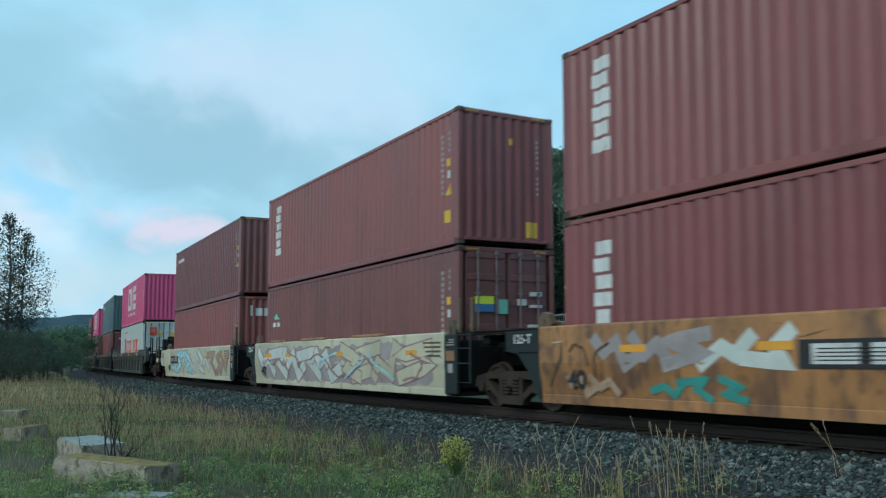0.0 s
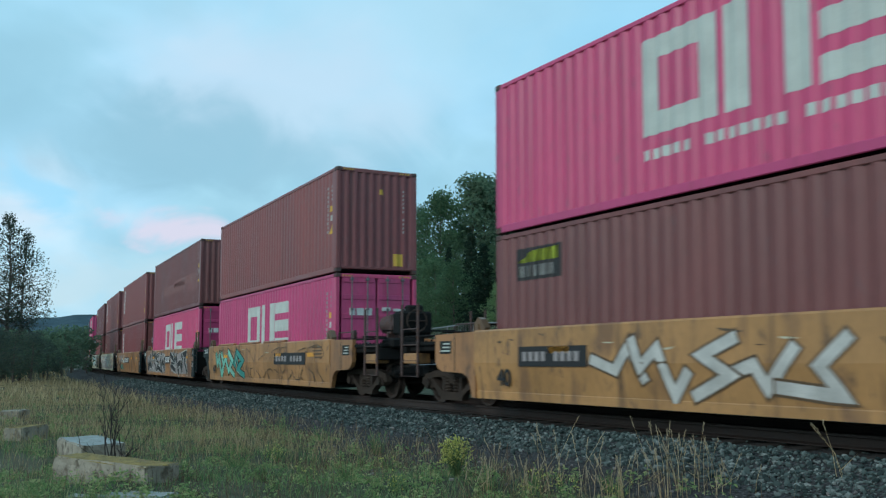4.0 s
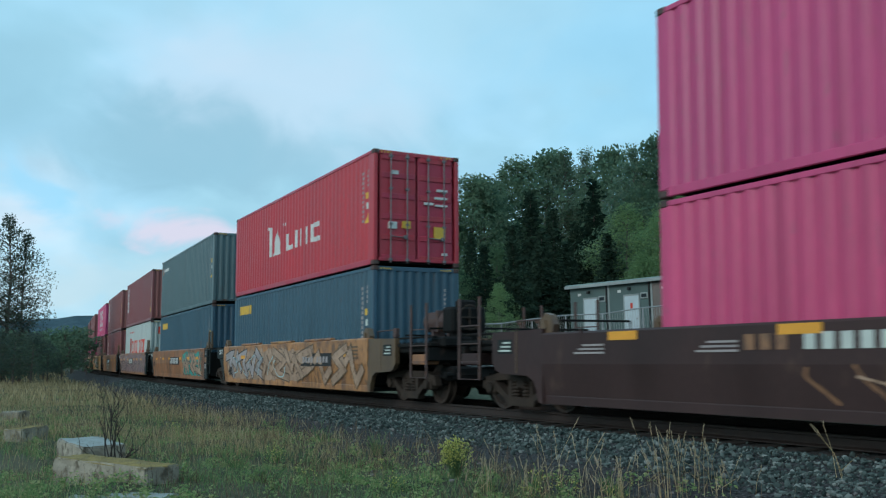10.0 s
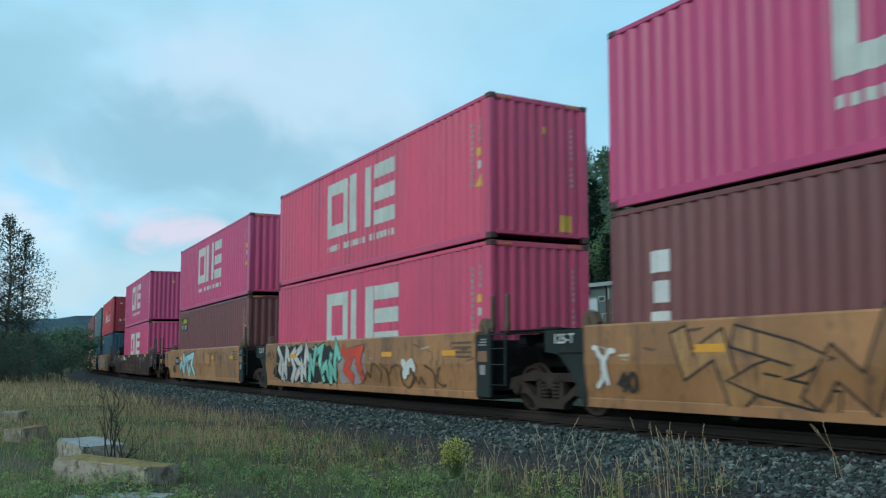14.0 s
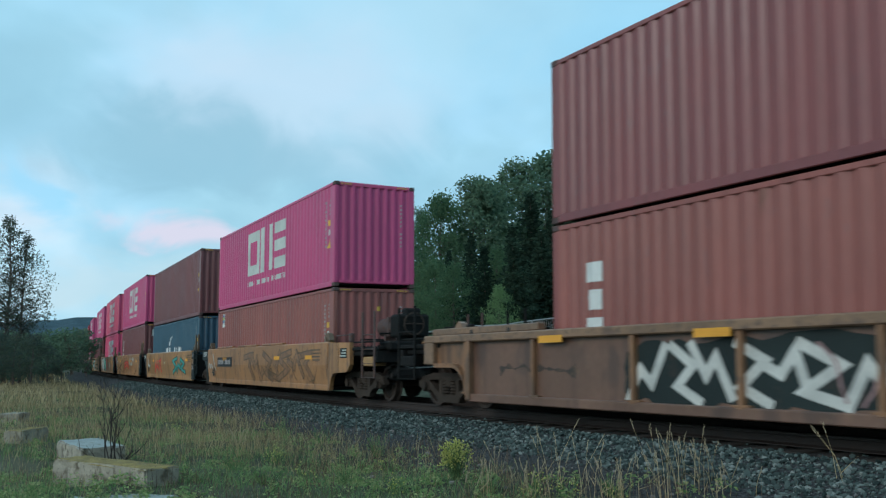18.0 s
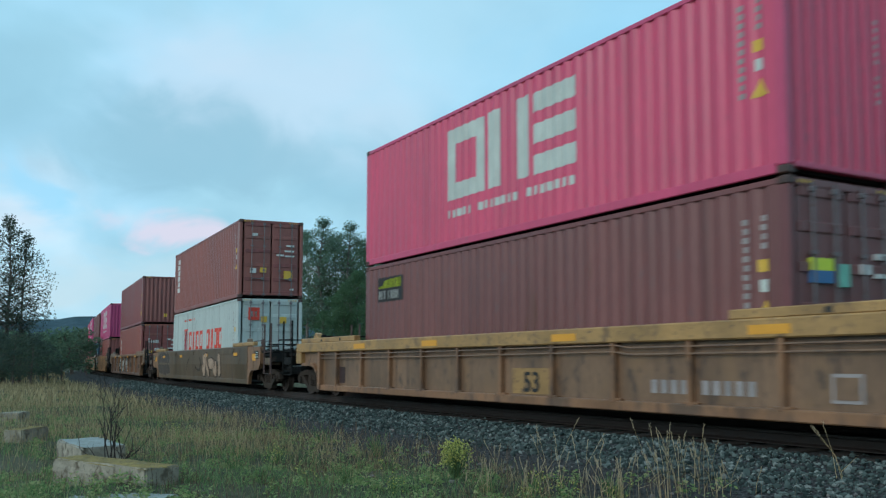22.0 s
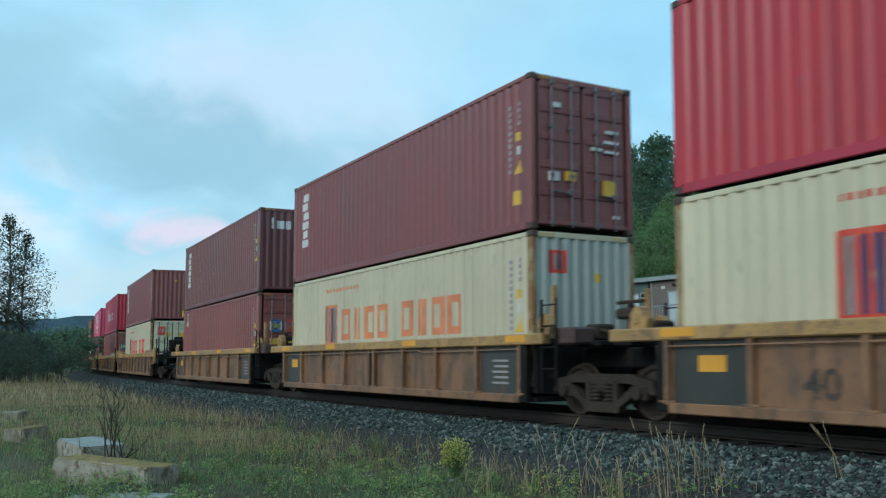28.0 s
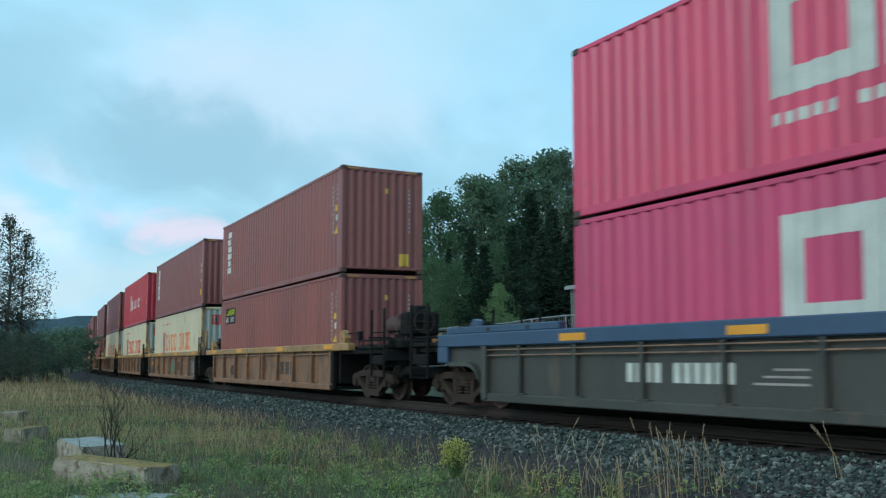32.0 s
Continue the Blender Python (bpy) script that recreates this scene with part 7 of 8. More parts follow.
def ties():
    bed = new("track_bed")
    tagged(bed, "weathered wooden ties under the rails", "railway ties", kind="structure")
    me = shape("tie", "tie", lambda: Geo().box(-0.115, 0.115, -1.30, 1.30, -0.36, -0.176, 0.015))
    rnd = random.Random(5)
    far = Geo()
    for i in range(-30, 420):
        s = i * 0.53
        x, y, t = on_line(s)
        m = pose(x, y, rnd.uniform(-0.012, 0.0), 0, 0, math.degrees(t) + rnd.uniform(-1.2, 1.2))
        if -8 < s < 60:
            part("tie", me, bed, at=m)
        else:
            q = Geo().box(-0.115, 0.115, -1.30, 1.30, -0.36, -0.176)
            q.moved(m)
            far.add(q.v, q.f)
    tagged(part("far_ties", far.mesh("far_ties", MAT["tie"]), bed), kind="stuff")


ICO_V = np.array([(0, 0, 1), (0.894, 0, 0.447), (0.276, 0.851, 0.447), (-0.724, 0.526, 0.447), (-0.724, -0.526, 0.447), (0.276, -0.851, 0.447), (0.724, 0.526, -0.447), (-0.276, 0.851, -0.447), (-0.894, 0, -0.447), (-0.276, -0.851, -0.447), (0.724, -0.526, -0.447), (0, 0, -1)])
ICO_F = np.array([(0, 1, 2), (0, 2, 3), (0, 3, 4), (0, 4, 5), (0, 5, 1), (1, 6, 2), (2, 7, 3), (3, 8, 4), (4, 9, 5), (5, 10, 1), (2, 6, 7), (3, 7, 8), (4, 8, 9), (5, 9, 10), (1, 10, 6), (6, 11, 7), (7, 11, 8), (8, 11, 9), (9, 11, 10), (10, 11, 6)])


OCT_V = np.array([(1, 0, 0), (-1, 0, 0), (0, 1, 0), (0, -1, 0), (0, 0, 1), (0, 0, -1)], float)
OCT_F = np.array([(0, 2, 4), (2, 1, 4), (1, 3, 4), (3, 0, 4), (2, 0, 5), (1, 2, 5), (3, 1, 5), (0, 3, 5)])


def stones(name, label, mat, s, d, size, seed, hull=ICO_V, faces=ICO_F):
    rng = np.random.default_rng(seed)
    n = len(s)
    px, py, t = np.interp(s, LINE_S, LINE_X), np.interp(s, LINE_S, LINE_Y), np.interp(s, LINE_S, LINE_T)
    x, y = px - d * np.sin(t), py + d * np.cos(t)
    z = ground_z(x, y) + size * rng.uniform(0.05, 0.55, n)
    v = hull[None] * rng.uniform(0.55, 1.30, (n, len(hull), 1)) * (size[:, None, None] * rng.uniform(0.6, 1.2, (n, 1, 3)))
    a = rng.uniform(0, 6.28, n)
    c, q = np.cos(a)[:, None], np.sin(a)[:, None]
    vx, vy = v[:, :, 0] * c - v[:, :, 1] * q, v[:, :, 0] * q + v[:, :, 1] * c
    v = np.stack([vx + x[:, None], vy + y[:, None], v[:, :, 2] * 0.8 + z[:, None]], 2)
    f = faces[None] + (np.arange(n) * len(hull))[:, None, None]
    me = bpy.data.meshes.new(name)
    me.from_pydata(v.reshape(-1, 3).tolist(), [], f.reshape(-1, 3).tolist())
    me.materials.append(mat)
    tagged(new(name, me), label, "gravel", kind="stuff")


def ballast():
    rng = np.random.default_rng(3)
    grey = leafy("crushed_grey_stone", [(0.009, 0.014, 0.014), (0.024, 0.035, 0.034), (0.046, 0.064, 0.061), (0.076, 0.104, 0.097), (0.12, 0.152, 0.142), (0.30, 0.33, 0.31)], 0.0)
    dark = leafy("fine_dark_gravel", [(0.016, 0.017, 0.018), (0.036, 0.038, 0.039), (0.072, 0.075, 0.075), (0.19, 0.19, 0.18)], 0.0)
    pale = leafy("loose_pale_stone", [(0.10, 0.10, 0.10), (0.22, 0.21, 0.20), (0.34, 0.31, 0.29)], 0.0)
    n = 44000
    s = -6 + 64 * rng.random(n) ** 1.8
    d = 1.2 + (1.22 + 0.35 * (s < 9) * np.clip((9 - s) / 8, 0, 1)) * rng.random(n) ** 0.9 + np.abs(rng.normal(0, 0.10, n))
    stones("ballast", "crushed grey stone ballast beside the rail", grey, s, d, (0.011 + 0.034 * rng.random(n) ** 2.4) * (1 + 0.005 * np.maximum(s, 0)), 4)
    n = 3000
    s, d = -6 + 60 * rng.random(n) ** 1.4, rng.uniform(-3.0, 1.2, n)
    stones("ballast", "crushed grey stone ballast between the rails", grey, s, d, rng.uniform(0.02, 0.042, n), 6)
    n = 14000
    s, d = -6 + 46 * rng.random(n) ** 1.6, 2.30 + 1.9 * rng.random(n) ** 1.2
    stones("loose_gravel", "fine dark gravel on the verge", dark, s, d, 0.006 + 0.016 * rng.random(n) ** 2.2, 8, OCT_V, OCT_F)
    n = 420
    s, d = -4 + 40 * rng.random(n) ** 1.5, 2.35 + 3.4 * rng.random(n) ** 1.7
    stones("loose_stones", "loose pale stones on the gravel verge", pale, s, d, rng.uniform(0.014, 0.042, n) ** 1.0, 7)


ballast()


# ---------------------------------------------------------------- concrete blocks
def concrete_block(right0, depth0, right1, depth1, wide, high, z, label, top="moss", body="concrete", seed=0):
    """A long block between two corners of its front face."""
    a, b = Vector(spot(right0, depth0)), Vector(spot(right1, depth1))
    ln, mid = (b - a).length, (a + b) / 2
    rnd = random.Random(seed)
    bm = bmesh.new()
    bmesh.ops.create_cube(bm, size=1)
    bmesh.ops.scale(bm, vec=(ln, wide, high), verts=bm.verts)
    bmesh.ops.bevel(bm, geom=bm.edges[:], offset=0.018, segments=2, affect="EDGES")
    bmesh.ops.subdivide_edges(bm, edges=[e for e in bm.edges if e.calc_length() > 0.25], cuts=5, use_grid_fill=True)
    for v in bm.verts:
        v.co += Vector((rnd.uniform(-1, 1), rnd.uniform(-1, 1), rnd.uniform(-1, 1))) * 0.008
    me = bpy.data.meshes.new("concrete_block")
    bm.to_mesh(me)
    bm.free()
    me.materials.append(MAT[body])
    me.materials.append(MAT[top])
    if top != body:
        for p in me.polygons:
            if p.normal.z > 0.6:
                p.material_index = 1
    ang = math.atan2((b - a).y, (b - a).x)
    back = Vector((-math.sin(ang), math.cos(ang)))
    if back.dot(AHEAD) < 0:
        back = -back
    mid = mid + back * (wide / 2)
    ob = new("concrete_block", me)
    ob.matrix_basis = pose(mid.x, mid.y, z + high / 2 - 0.02, 0, 0, math.degrees(ang))
    return tagged(ob, label, "concrete block", "concrete blocks in the grass")


GZ = -0.56
concrete_block(-5.10, 11.0, -3.45, 9.75, 0.46, 0.42, GZ - 0.06, "long concrete block with ochre moss on top", seed=1)
concrete_block(-6.25, 13.6, -5.25, 12.2, 0.62, 0.36, GZ, "weathered concrete block with a pale top", "pale_concrete", seed=2)
concrete_block(-7.92, 15.1, -7.55, 15.05, 0.8, 0.40, GZ, "short concrete block with an ochre mossy top", seed=3)
concrete_block(-11.35, 21.4, -10.85, 21.4, 0.6, 0.33, GZ, "weathered concrete block in tall grass", "concrete", seed=4)
concrete_block(-4.10, 9.15, -3.0, 9.0, 0.4, 0.14, GZ, "low pale concrete slab", "pale_concrete", "pale_concrete", seed=5)


# ---------------------------------------------------------------- grasses and weeds
def blades(name, label, mat, x, y, high, wide, lean, seed, bend=0.35):
    """A field of bent blades; three pieces each."""
    rng = np.random.default_rng(seed)
    n = len(x)
    z = ground_z(x, y) - 0.02
    a = rng.uniform(0, 6.283, n)
    la = rng.uniform(0, 6.283, n)
    lx, ly = np.cos(la) * lean * high, np.sin(la) * lean * high
    wx, wy = np.cos(a) * wide, np.sin(a) * wide
    P = np.stack([
        np.stack([x - wx, y - wy, z], 1), np.stack([x + wx, y + wy, z], 1),
        np.stack([x - wx * 0.8 + lx * bend, y - wy * 0.8 + ly * bend, z + high * 0.55], 1), np.stack([x + wx * 0.8 + lx * bend, y + wy * 0.8 + ly * bend, z + high * 0.55], 1),
        np.stack([x + lx, y + ly, z + high], 1)], 1)
    b = (np.arange(n) * 5)[:, None]
    me = bpy.data.meshes.new(name)
    quads = (b + np.array([0, 1, 3, 2])).tolist()
    tris = (b + np.array([2, 3, 4])).tolist()
    me.from_pydata(P.reshape(-1, 3).tolist(), [], quads + tris)
    me.materials.append(MAT[mat])
    tagged(new(name, me), label, "grass", kind="stuff")


def scatter(n, seed, near=8.2, far=60.0, power=1.6, width=0.62):
    """Random places in front of the camera on its side of the track, denser close by."""
    rng = np.random.default_rng(seed)
    depth = near + (far - near) * rng.random(n) ** power
    u = rng.uniform(-width, width, n)
    x = AHEAD.x * depth + SIDE.x * u * depth
    y = AHEAD.y * depth + SIDE.y * u * depth
    s, d = from_line(x, y)
    return x, y, s, d, depth, rng


def clumped(x, y, k=1.0):
    return 0.5 + 0.25 * np.sin(1.7 * k * x + 2 * np.sin(1.1 * k * y)) + 0.25 * np.sin(2.3 * k * y - 1.3 * k * x + 1.0)


def meadow():
    # straw beyond the blocks, thin near by
    x, y, s, d, dep, rng = scatter(150000, 11, near=8.6, far=62, power=1.3)
    dry = smooth(12.0, 16, dep) * smooth(2.9, 4.2, d)
    keep = (d > 3.3 - 0.5 * smooth(11, 15, dep)) & (rng.random(len(x)) < 0.25 + 0.75 * clumped(x, y)) & (rng.random(len(x)) < 0.32 + 0.68 * dry)
    x, y, dep = x[keep], y[keep], dep[keep]
    h = rng.uniform(0.10, 0.46, len(x)) * (0.5 + 0.7 * clumped(x, y, 0.4)) * (0.6 + 0.4 * smooth(11, 17, dep))
    blades("dry_grass", "tall dry straw-coloured grass", "straw", x, y, h, 0.0012 + 0.00017 * dep, rng.uniform(0.08, 0.7, len(x)), 12)
    # short green grass, thinner towards the gravel
    x, y, s, d, dep, rng = scatter(150000, 13, near=8.0, far=40, power=1.45)
    keep = (d > 2.75 - 0.3 * smooth(11, 15, dep) + rng.random(len(x)) ** 0.8 * (1.9 - 0.5 * smooth(11, 15, dep))) & (rng.random(len(x)) < 0.12 + 0.88 * clumped(x + 3, y - 1, 1.4) ** 1.5)
    x, y, dep, d = x[keep], y[keep], dep[keep], d[keep]
    h = rng.uniform(0.03, 0.19, len(x)) * (0.5 + 1.0 * clumped(x, y, 0.8)) * (0.6 + 0.4 * smooth(3.5, 6.0, d))
    blades("green_grass", "short green grass and weeds", "blade", x, y, h, 0.0020 + 0.00018 * dep, rng.uniform(0.2, 1.0, len(x)), 14)
    x, y, s, d, dep, rng = scatter(30000, 15, near=8.2, far=30, power=1.3)
    keep = (d > 2.8) & (clumped(x - 2, y + 5, 0.9) > 0.5) & (rng.random(len(x)) < 0.25 + 0.4 * smooth(3.2, 4.5, d))
    x, y, dep = x[keep], y[keep], dep[keep]
    blades("russet_weeds", "low russet weeds on the verge", "reddish", x, y, rng.uniform(0.06, 0.32, len(x)), 0.0014 + 0.00015 * dep, rng.uniform(0.1, 0.5, len(x)), 16)
    # brush of dry russet stems beside the ballast
    x, y, s, d, dep, rng = scatter(60000, 21, near=8.4, far=44, power=1.5)
    edge = smooth(2.35, 2.9, d) * (1 - smooth(4.4, 6.0, d))
    keep = (rng.random(len(x)) < edge * np.clip(clumped(x + 1, y, 1.3) - 0.30, 0, 1) * (0.35 + 0.65 * smooth(11, 17, dep)))
    x, y, dep = x[keep], y[keep], dep[keep]
    blades("dry_brush", "thin russet and straw stems beside the ballast", "reddish", x, y, rng.uniform(0.12, 0.50, len(x)) * (0.6 + 0.6 * clumped(x, y, 0.7)), 0.0010 + 0.00013 * dep, rng.uniform(0.03, 0.30, len(x)), 22)
    # low leafy herbs in tufts
    n = 900
    x, y, s, d, dep, rng = scatter(n, 19, near=8.2, far=24, power=1.25)
    keep = d > 2.7 + 1.5 * rng.random(n)
    pts = []
    for cx, cy, cd in zip(x[keep], y[keep], dep[keep]):
        m, r, hh = int(rng.integers(26, 70)), rng.uniform(0.06, 0.22), rng.uniform(0.05, 0.24)
        q = rng.normal(0, 0.5, (m, 2)) * r
        z = hh * rng.random(m) ** 0.7 * np.exp(-(q ** 2).sum(1) / (r * r))
        pts.append(np.stack([cx + q[:, 0], cy + q[:, 1], z], 1))
    c = np.concatenate(pts)
    c[:, 2] += ground_z(c[:, 0], c[:, 1])
    m = len(c)
    a = rng.normal(0, 1, (m, 3)) * (1, 1, 0.5)
    a *= (rng.uniform(0.012, 0.034, m) / np.linalg.norm(a, axis=1))[:, None]
    b = np.cross(a, rng.normal(0, 1, (m, 3)))
    b *= (np.linalg.norm(a, axis=1) * 0.45 / np.linalg.norm(b, axis=1))[:, None]
    me = bpy.data.meshes.new("herbs")
    me.from_pydata(np.stack([c - a, c + b, c + a, c - b], 1).reshape(-1, 3).tolist(), [], (np.arange(m)[:, None] * 4 + np.arange(4)).tolist())
    me.materials.append(MAT["herb"])
    tagged(new("herbs", me), "low leafy green herbs among the grass", "wild plants", kind="stuff")
    # the far meadow
    x, y, s, d, dep, rng = scatter(16000, 17, near=30, far=150, power=1.4, width=0.6)
    keep = (d > 4.0) & (d < 60)
    x, y, dep = x[keep], y[keep], dep[keep]
    blades("dry_grass", "far dry meadow grass", "straw", x, y, rng.uniform(0.2, 0.5, len(x)), 0.012 + 0.0004 * dep, rng.uniform(0.1, 0.5, len(x)), 18)


meadow()


def weed(right, depth, high, wide, label, flower="flower", stem="blade", n=26, seed=0, spread=0.5, buds=9, name="wildflower"):
    """An upright bushy weed: stems, narrow leaves and flower heads."""
    rnd = random.Random(seed)
    x, y = spot(right, depth)
    z = float(ground_z([x], [y])[0])
    w = new(name)
    w.matrix_basis = pose(x, y, z - 0.02)
    tagged(w, label, "wild plant", "wild plants on the verge")
    st, lf, fl = Geo(), Geo(), Geo()
    for i in range(n):
        a, r = rnd.uniform(0, 6.28), wide * rnd.random() ** 0.6
        h = high * rnd.uniform(0.55, 1.0) * (1 - 0.3 * r / wide)
        b0 = Vector((math.cos(a) * r * 0.25, math.sin(a) * r * 0.25, 0))
        b1 = Vector((math.cos(a) * r, math.sin(a) * r, h))
        st.tube([b0, (b0 + b1) / 2 + Vector((rnd.uniform(-.02, .02), rnd.uniform(-.02, .02), 0.03)), b1], 0.004, 3, 0.002)
        for k in range(9):
            t = rnd.uniform(0.1, 0.9)
            p = b0.lerp(b1, t)
            q = Vector((rnd.uniform(-1, 1), rnd.uniform(-1, 1), rnd.uniform(0.0, 0.8))).normalized() * rnd.uniform(0.04, 0.09)
            o = q.cross(Vector((0, 0, 1))).normalized() * 0.007
            lf.add([tuple(p - o), tuple(p + o), tuple(p + q)], [(0, 1, 2)])
        if flower:
            for k in range(buds):
                p = b1 + Vector((rnd.gauss(0, 0.022), rnd.gauss(0, 0.022), rnd.uniform(-0.12, 0.02)))
                r2 = rnd.uniform(0.006, 0.013)
                fl.add([tuple(p + Vector(q) * r2) for q in ((1, 0, 0), (-1, 0, 0), (0, 1, 0), (0, -1, 0), (0, 0, 1), (0, 0, -1))], [(0, 2, 4), (2, 1, 4), (1, 3, 4), (3, 0, 4), (2, 0, 5), (1, 2, 5), (3, 1, 5), (0, 3, 5)])
    tagged(part("stem_tuft", st.mesh("stem_tuft", MAT[stem]), w), kind="stuff")
    tagged(part("foliage", lf.mesh("foliage", MAT[stem]), w), kind="stuff")
    if flower:
        tagged(part("flower_head", fl.mesh("flower_head", MAT[flower]), w), "yellow flowers", kind="stuff")


YEL = "bushy wild plant with yellow flowers"
for i, (r, dp, h, w, n, b) in enumerate(((0.13, 10.7, 0.62, 0.20, 34, 8), (-2.75, 13.6, 0.42, 0.16, 14, 5), (-0.60, 9.9, 0.30, 0.12, 10, 4), (1.05, 10.0, 0.36, 0.22, 16, 4), (1.40, 9.9, 0.30, 0.16, 10, 4), (-6.0, 19.0, 0.55, 0.3, 16, 4), (-1.9, 11.2, 0.35, 0.18, 10, 3), (0.95, 9.6, 0.22, 0.12, 8, 4), (-0.85, 12.4, 0.30, 0.15, 8, 3), (2.0, 9.7, 0.24, 0.2, 10, 3))):
    weed(r, dp, h, w, YEL, n=2 * n if i == 0 else n, seed=20 + i, buds=b + 4 if i == 0 else b)
for i, (r, dp, h, w, n) in enumerate(((-1.15, 14.2, 0.55, 0.25, 20), (-2.4, 16.5, 0.5, 0.3, 20), (-3.4, 18.0, 0.5, 0.3, 16), (-1.3, 11.0, 0.40, 0.25, 24), (0.5, 9.9, 0.34, 0.25, 22), (-2.3, 10.8, 0.32, 0.3, 24), (-3.0, 12.2, 0.30, 0.3, 22), (1.9, 9.9, 0.35, 0.2, 18))):
    weed(r, dp, h, w, "leafy green weed on the gravel verge", flower=None, n=n, seed=50 + i, name="weed")


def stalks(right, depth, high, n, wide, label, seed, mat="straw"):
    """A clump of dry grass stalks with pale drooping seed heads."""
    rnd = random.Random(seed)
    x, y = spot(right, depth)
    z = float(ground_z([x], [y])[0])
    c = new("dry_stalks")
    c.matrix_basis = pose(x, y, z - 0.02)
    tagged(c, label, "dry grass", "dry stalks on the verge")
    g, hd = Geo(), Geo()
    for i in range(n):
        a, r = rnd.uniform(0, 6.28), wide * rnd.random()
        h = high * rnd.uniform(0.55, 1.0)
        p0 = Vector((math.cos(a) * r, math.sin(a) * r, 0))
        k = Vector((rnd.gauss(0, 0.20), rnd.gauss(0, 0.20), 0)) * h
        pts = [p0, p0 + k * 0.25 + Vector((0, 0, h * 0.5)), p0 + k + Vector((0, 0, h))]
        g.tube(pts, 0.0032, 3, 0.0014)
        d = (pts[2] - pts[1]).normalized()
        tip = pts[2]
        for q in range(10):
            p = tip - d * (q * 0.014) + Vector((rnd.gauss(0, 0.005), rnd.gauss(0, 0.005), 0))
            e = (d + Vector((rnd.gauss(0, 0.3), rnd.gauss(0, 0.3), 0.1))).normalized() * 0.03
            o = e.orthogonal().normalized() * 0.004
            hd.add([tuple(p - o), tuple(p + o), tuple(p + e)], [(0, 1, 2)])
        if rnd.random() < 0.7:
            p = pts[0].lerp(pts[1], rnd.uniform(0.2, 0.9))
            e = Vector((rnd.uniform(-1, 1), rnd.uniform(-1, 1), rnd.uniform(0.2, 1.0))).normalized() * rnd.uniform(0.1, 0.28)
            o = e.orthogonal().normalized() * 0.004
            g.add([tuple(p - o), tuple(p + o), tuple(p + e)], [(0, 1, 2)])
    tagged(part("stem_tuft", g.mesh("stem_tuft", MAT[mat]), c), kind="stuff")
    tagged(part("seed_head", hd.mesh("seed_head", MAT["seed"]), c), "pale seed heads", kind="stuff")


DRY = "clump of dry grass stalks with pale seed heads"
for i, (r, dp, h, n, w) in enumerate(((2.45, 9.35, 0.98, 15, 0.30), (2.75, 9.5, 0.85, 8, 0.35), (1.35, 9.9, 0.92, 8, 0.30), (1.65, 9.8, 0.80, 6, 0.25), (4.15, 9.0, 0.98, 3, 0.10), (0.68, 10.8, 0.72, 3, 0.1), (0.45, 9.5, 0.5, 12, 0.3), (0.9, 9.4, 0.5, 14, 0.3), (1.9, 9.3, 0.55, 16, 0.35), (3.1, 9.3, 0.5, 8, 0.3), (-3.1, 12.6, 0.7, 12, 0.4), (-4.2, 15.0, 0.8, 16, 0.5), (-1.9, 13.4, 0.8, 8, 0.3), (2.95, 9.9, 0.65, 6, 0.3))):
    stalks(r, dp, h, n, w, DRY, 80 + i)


def bare_shrub(right, depth, high, seed):
    rnd = random.Random(seed)
    x, y = spot(right, depth)
    z = float(ground_z([x], [y])[0])
    g = Geo()

    def grow(p, d, l, r, lev):
        pts, q = [p], p
        for i in range(4):
            d = (d + Vector((rnd.gauss(0, 0.14), rnd.gauss(0, 0.14), 0.05))).normalized()
            q = q + d * l / 4
            pts.append(q)
            if lev < 3 and i > 0 and rnd.random() < 0.8:
                grow(q, (d + Vector((rnd.gauss(0, 0.55), rnd.gauss(0, 0.55), 0.2))).normalized(), l * rnd.uniform(0.35, 0.6), r * 0.55, lev + 1)
        g.tube(pts, r, 4, r * 0.35)

    for i in range(7):
        grow(Vector((rnd.uniform(-.12, .12), rnd.uniform(-.12, .12), 0)), Vector((rnd.gauss(0, 0.22), rnd.gauss(0, 0.22), 1)).normalized(), high * rnd.uniform(0.55, 1.0), 0.012, 0)
    for i in range(4):
        a = rnd.uniform(0, 6.28)
        grow(Vector((0, 0, 0.08)), Vector((math.cos(a), math.sin(a), 0.35)).normalized(), high * 0.5, 0.012, 1)
    ob = new("bare_shrub", g.mesh("bare_shrub", MAT["twig"]))
    ob.matrix_basis = pose(x, y, z - 0.02)
    tagged(ob, "leafless dark-stemmed shrub behind the concrete block", "shrub")


bare_shrub(-4.65, 11.9, 1.15, 3)


# ---------------------------------------------------------------- trees
def leaf_cards(g, centre, radius, n, size, rnd, squash=0.8):
    for _ in range(n):
        while True:
            p = Vector((rnd.uniform(-1, 1), rnd.uniform(-1, 1), rnd.uniform(-1, 1)))
            if p.length <= 1:
                break
        p = centre + Vector((p.x, p.y, p.z * squash)) * radius
        a = Vector((rnd.gauss(0, 1), rnd.gauss(0, 1), rnd.gauss(0, 1))).normalized()
        b = a.orthogonal().normalized()
        s = size * rnd.uniform(0.6, 1.3)
        g.add([tuple(p - a * s), tuple(p + b * s * 0.55), tuple(p + a * s), tuple(p - b * s * 0.55)], [(0, 1, 2, 3)])


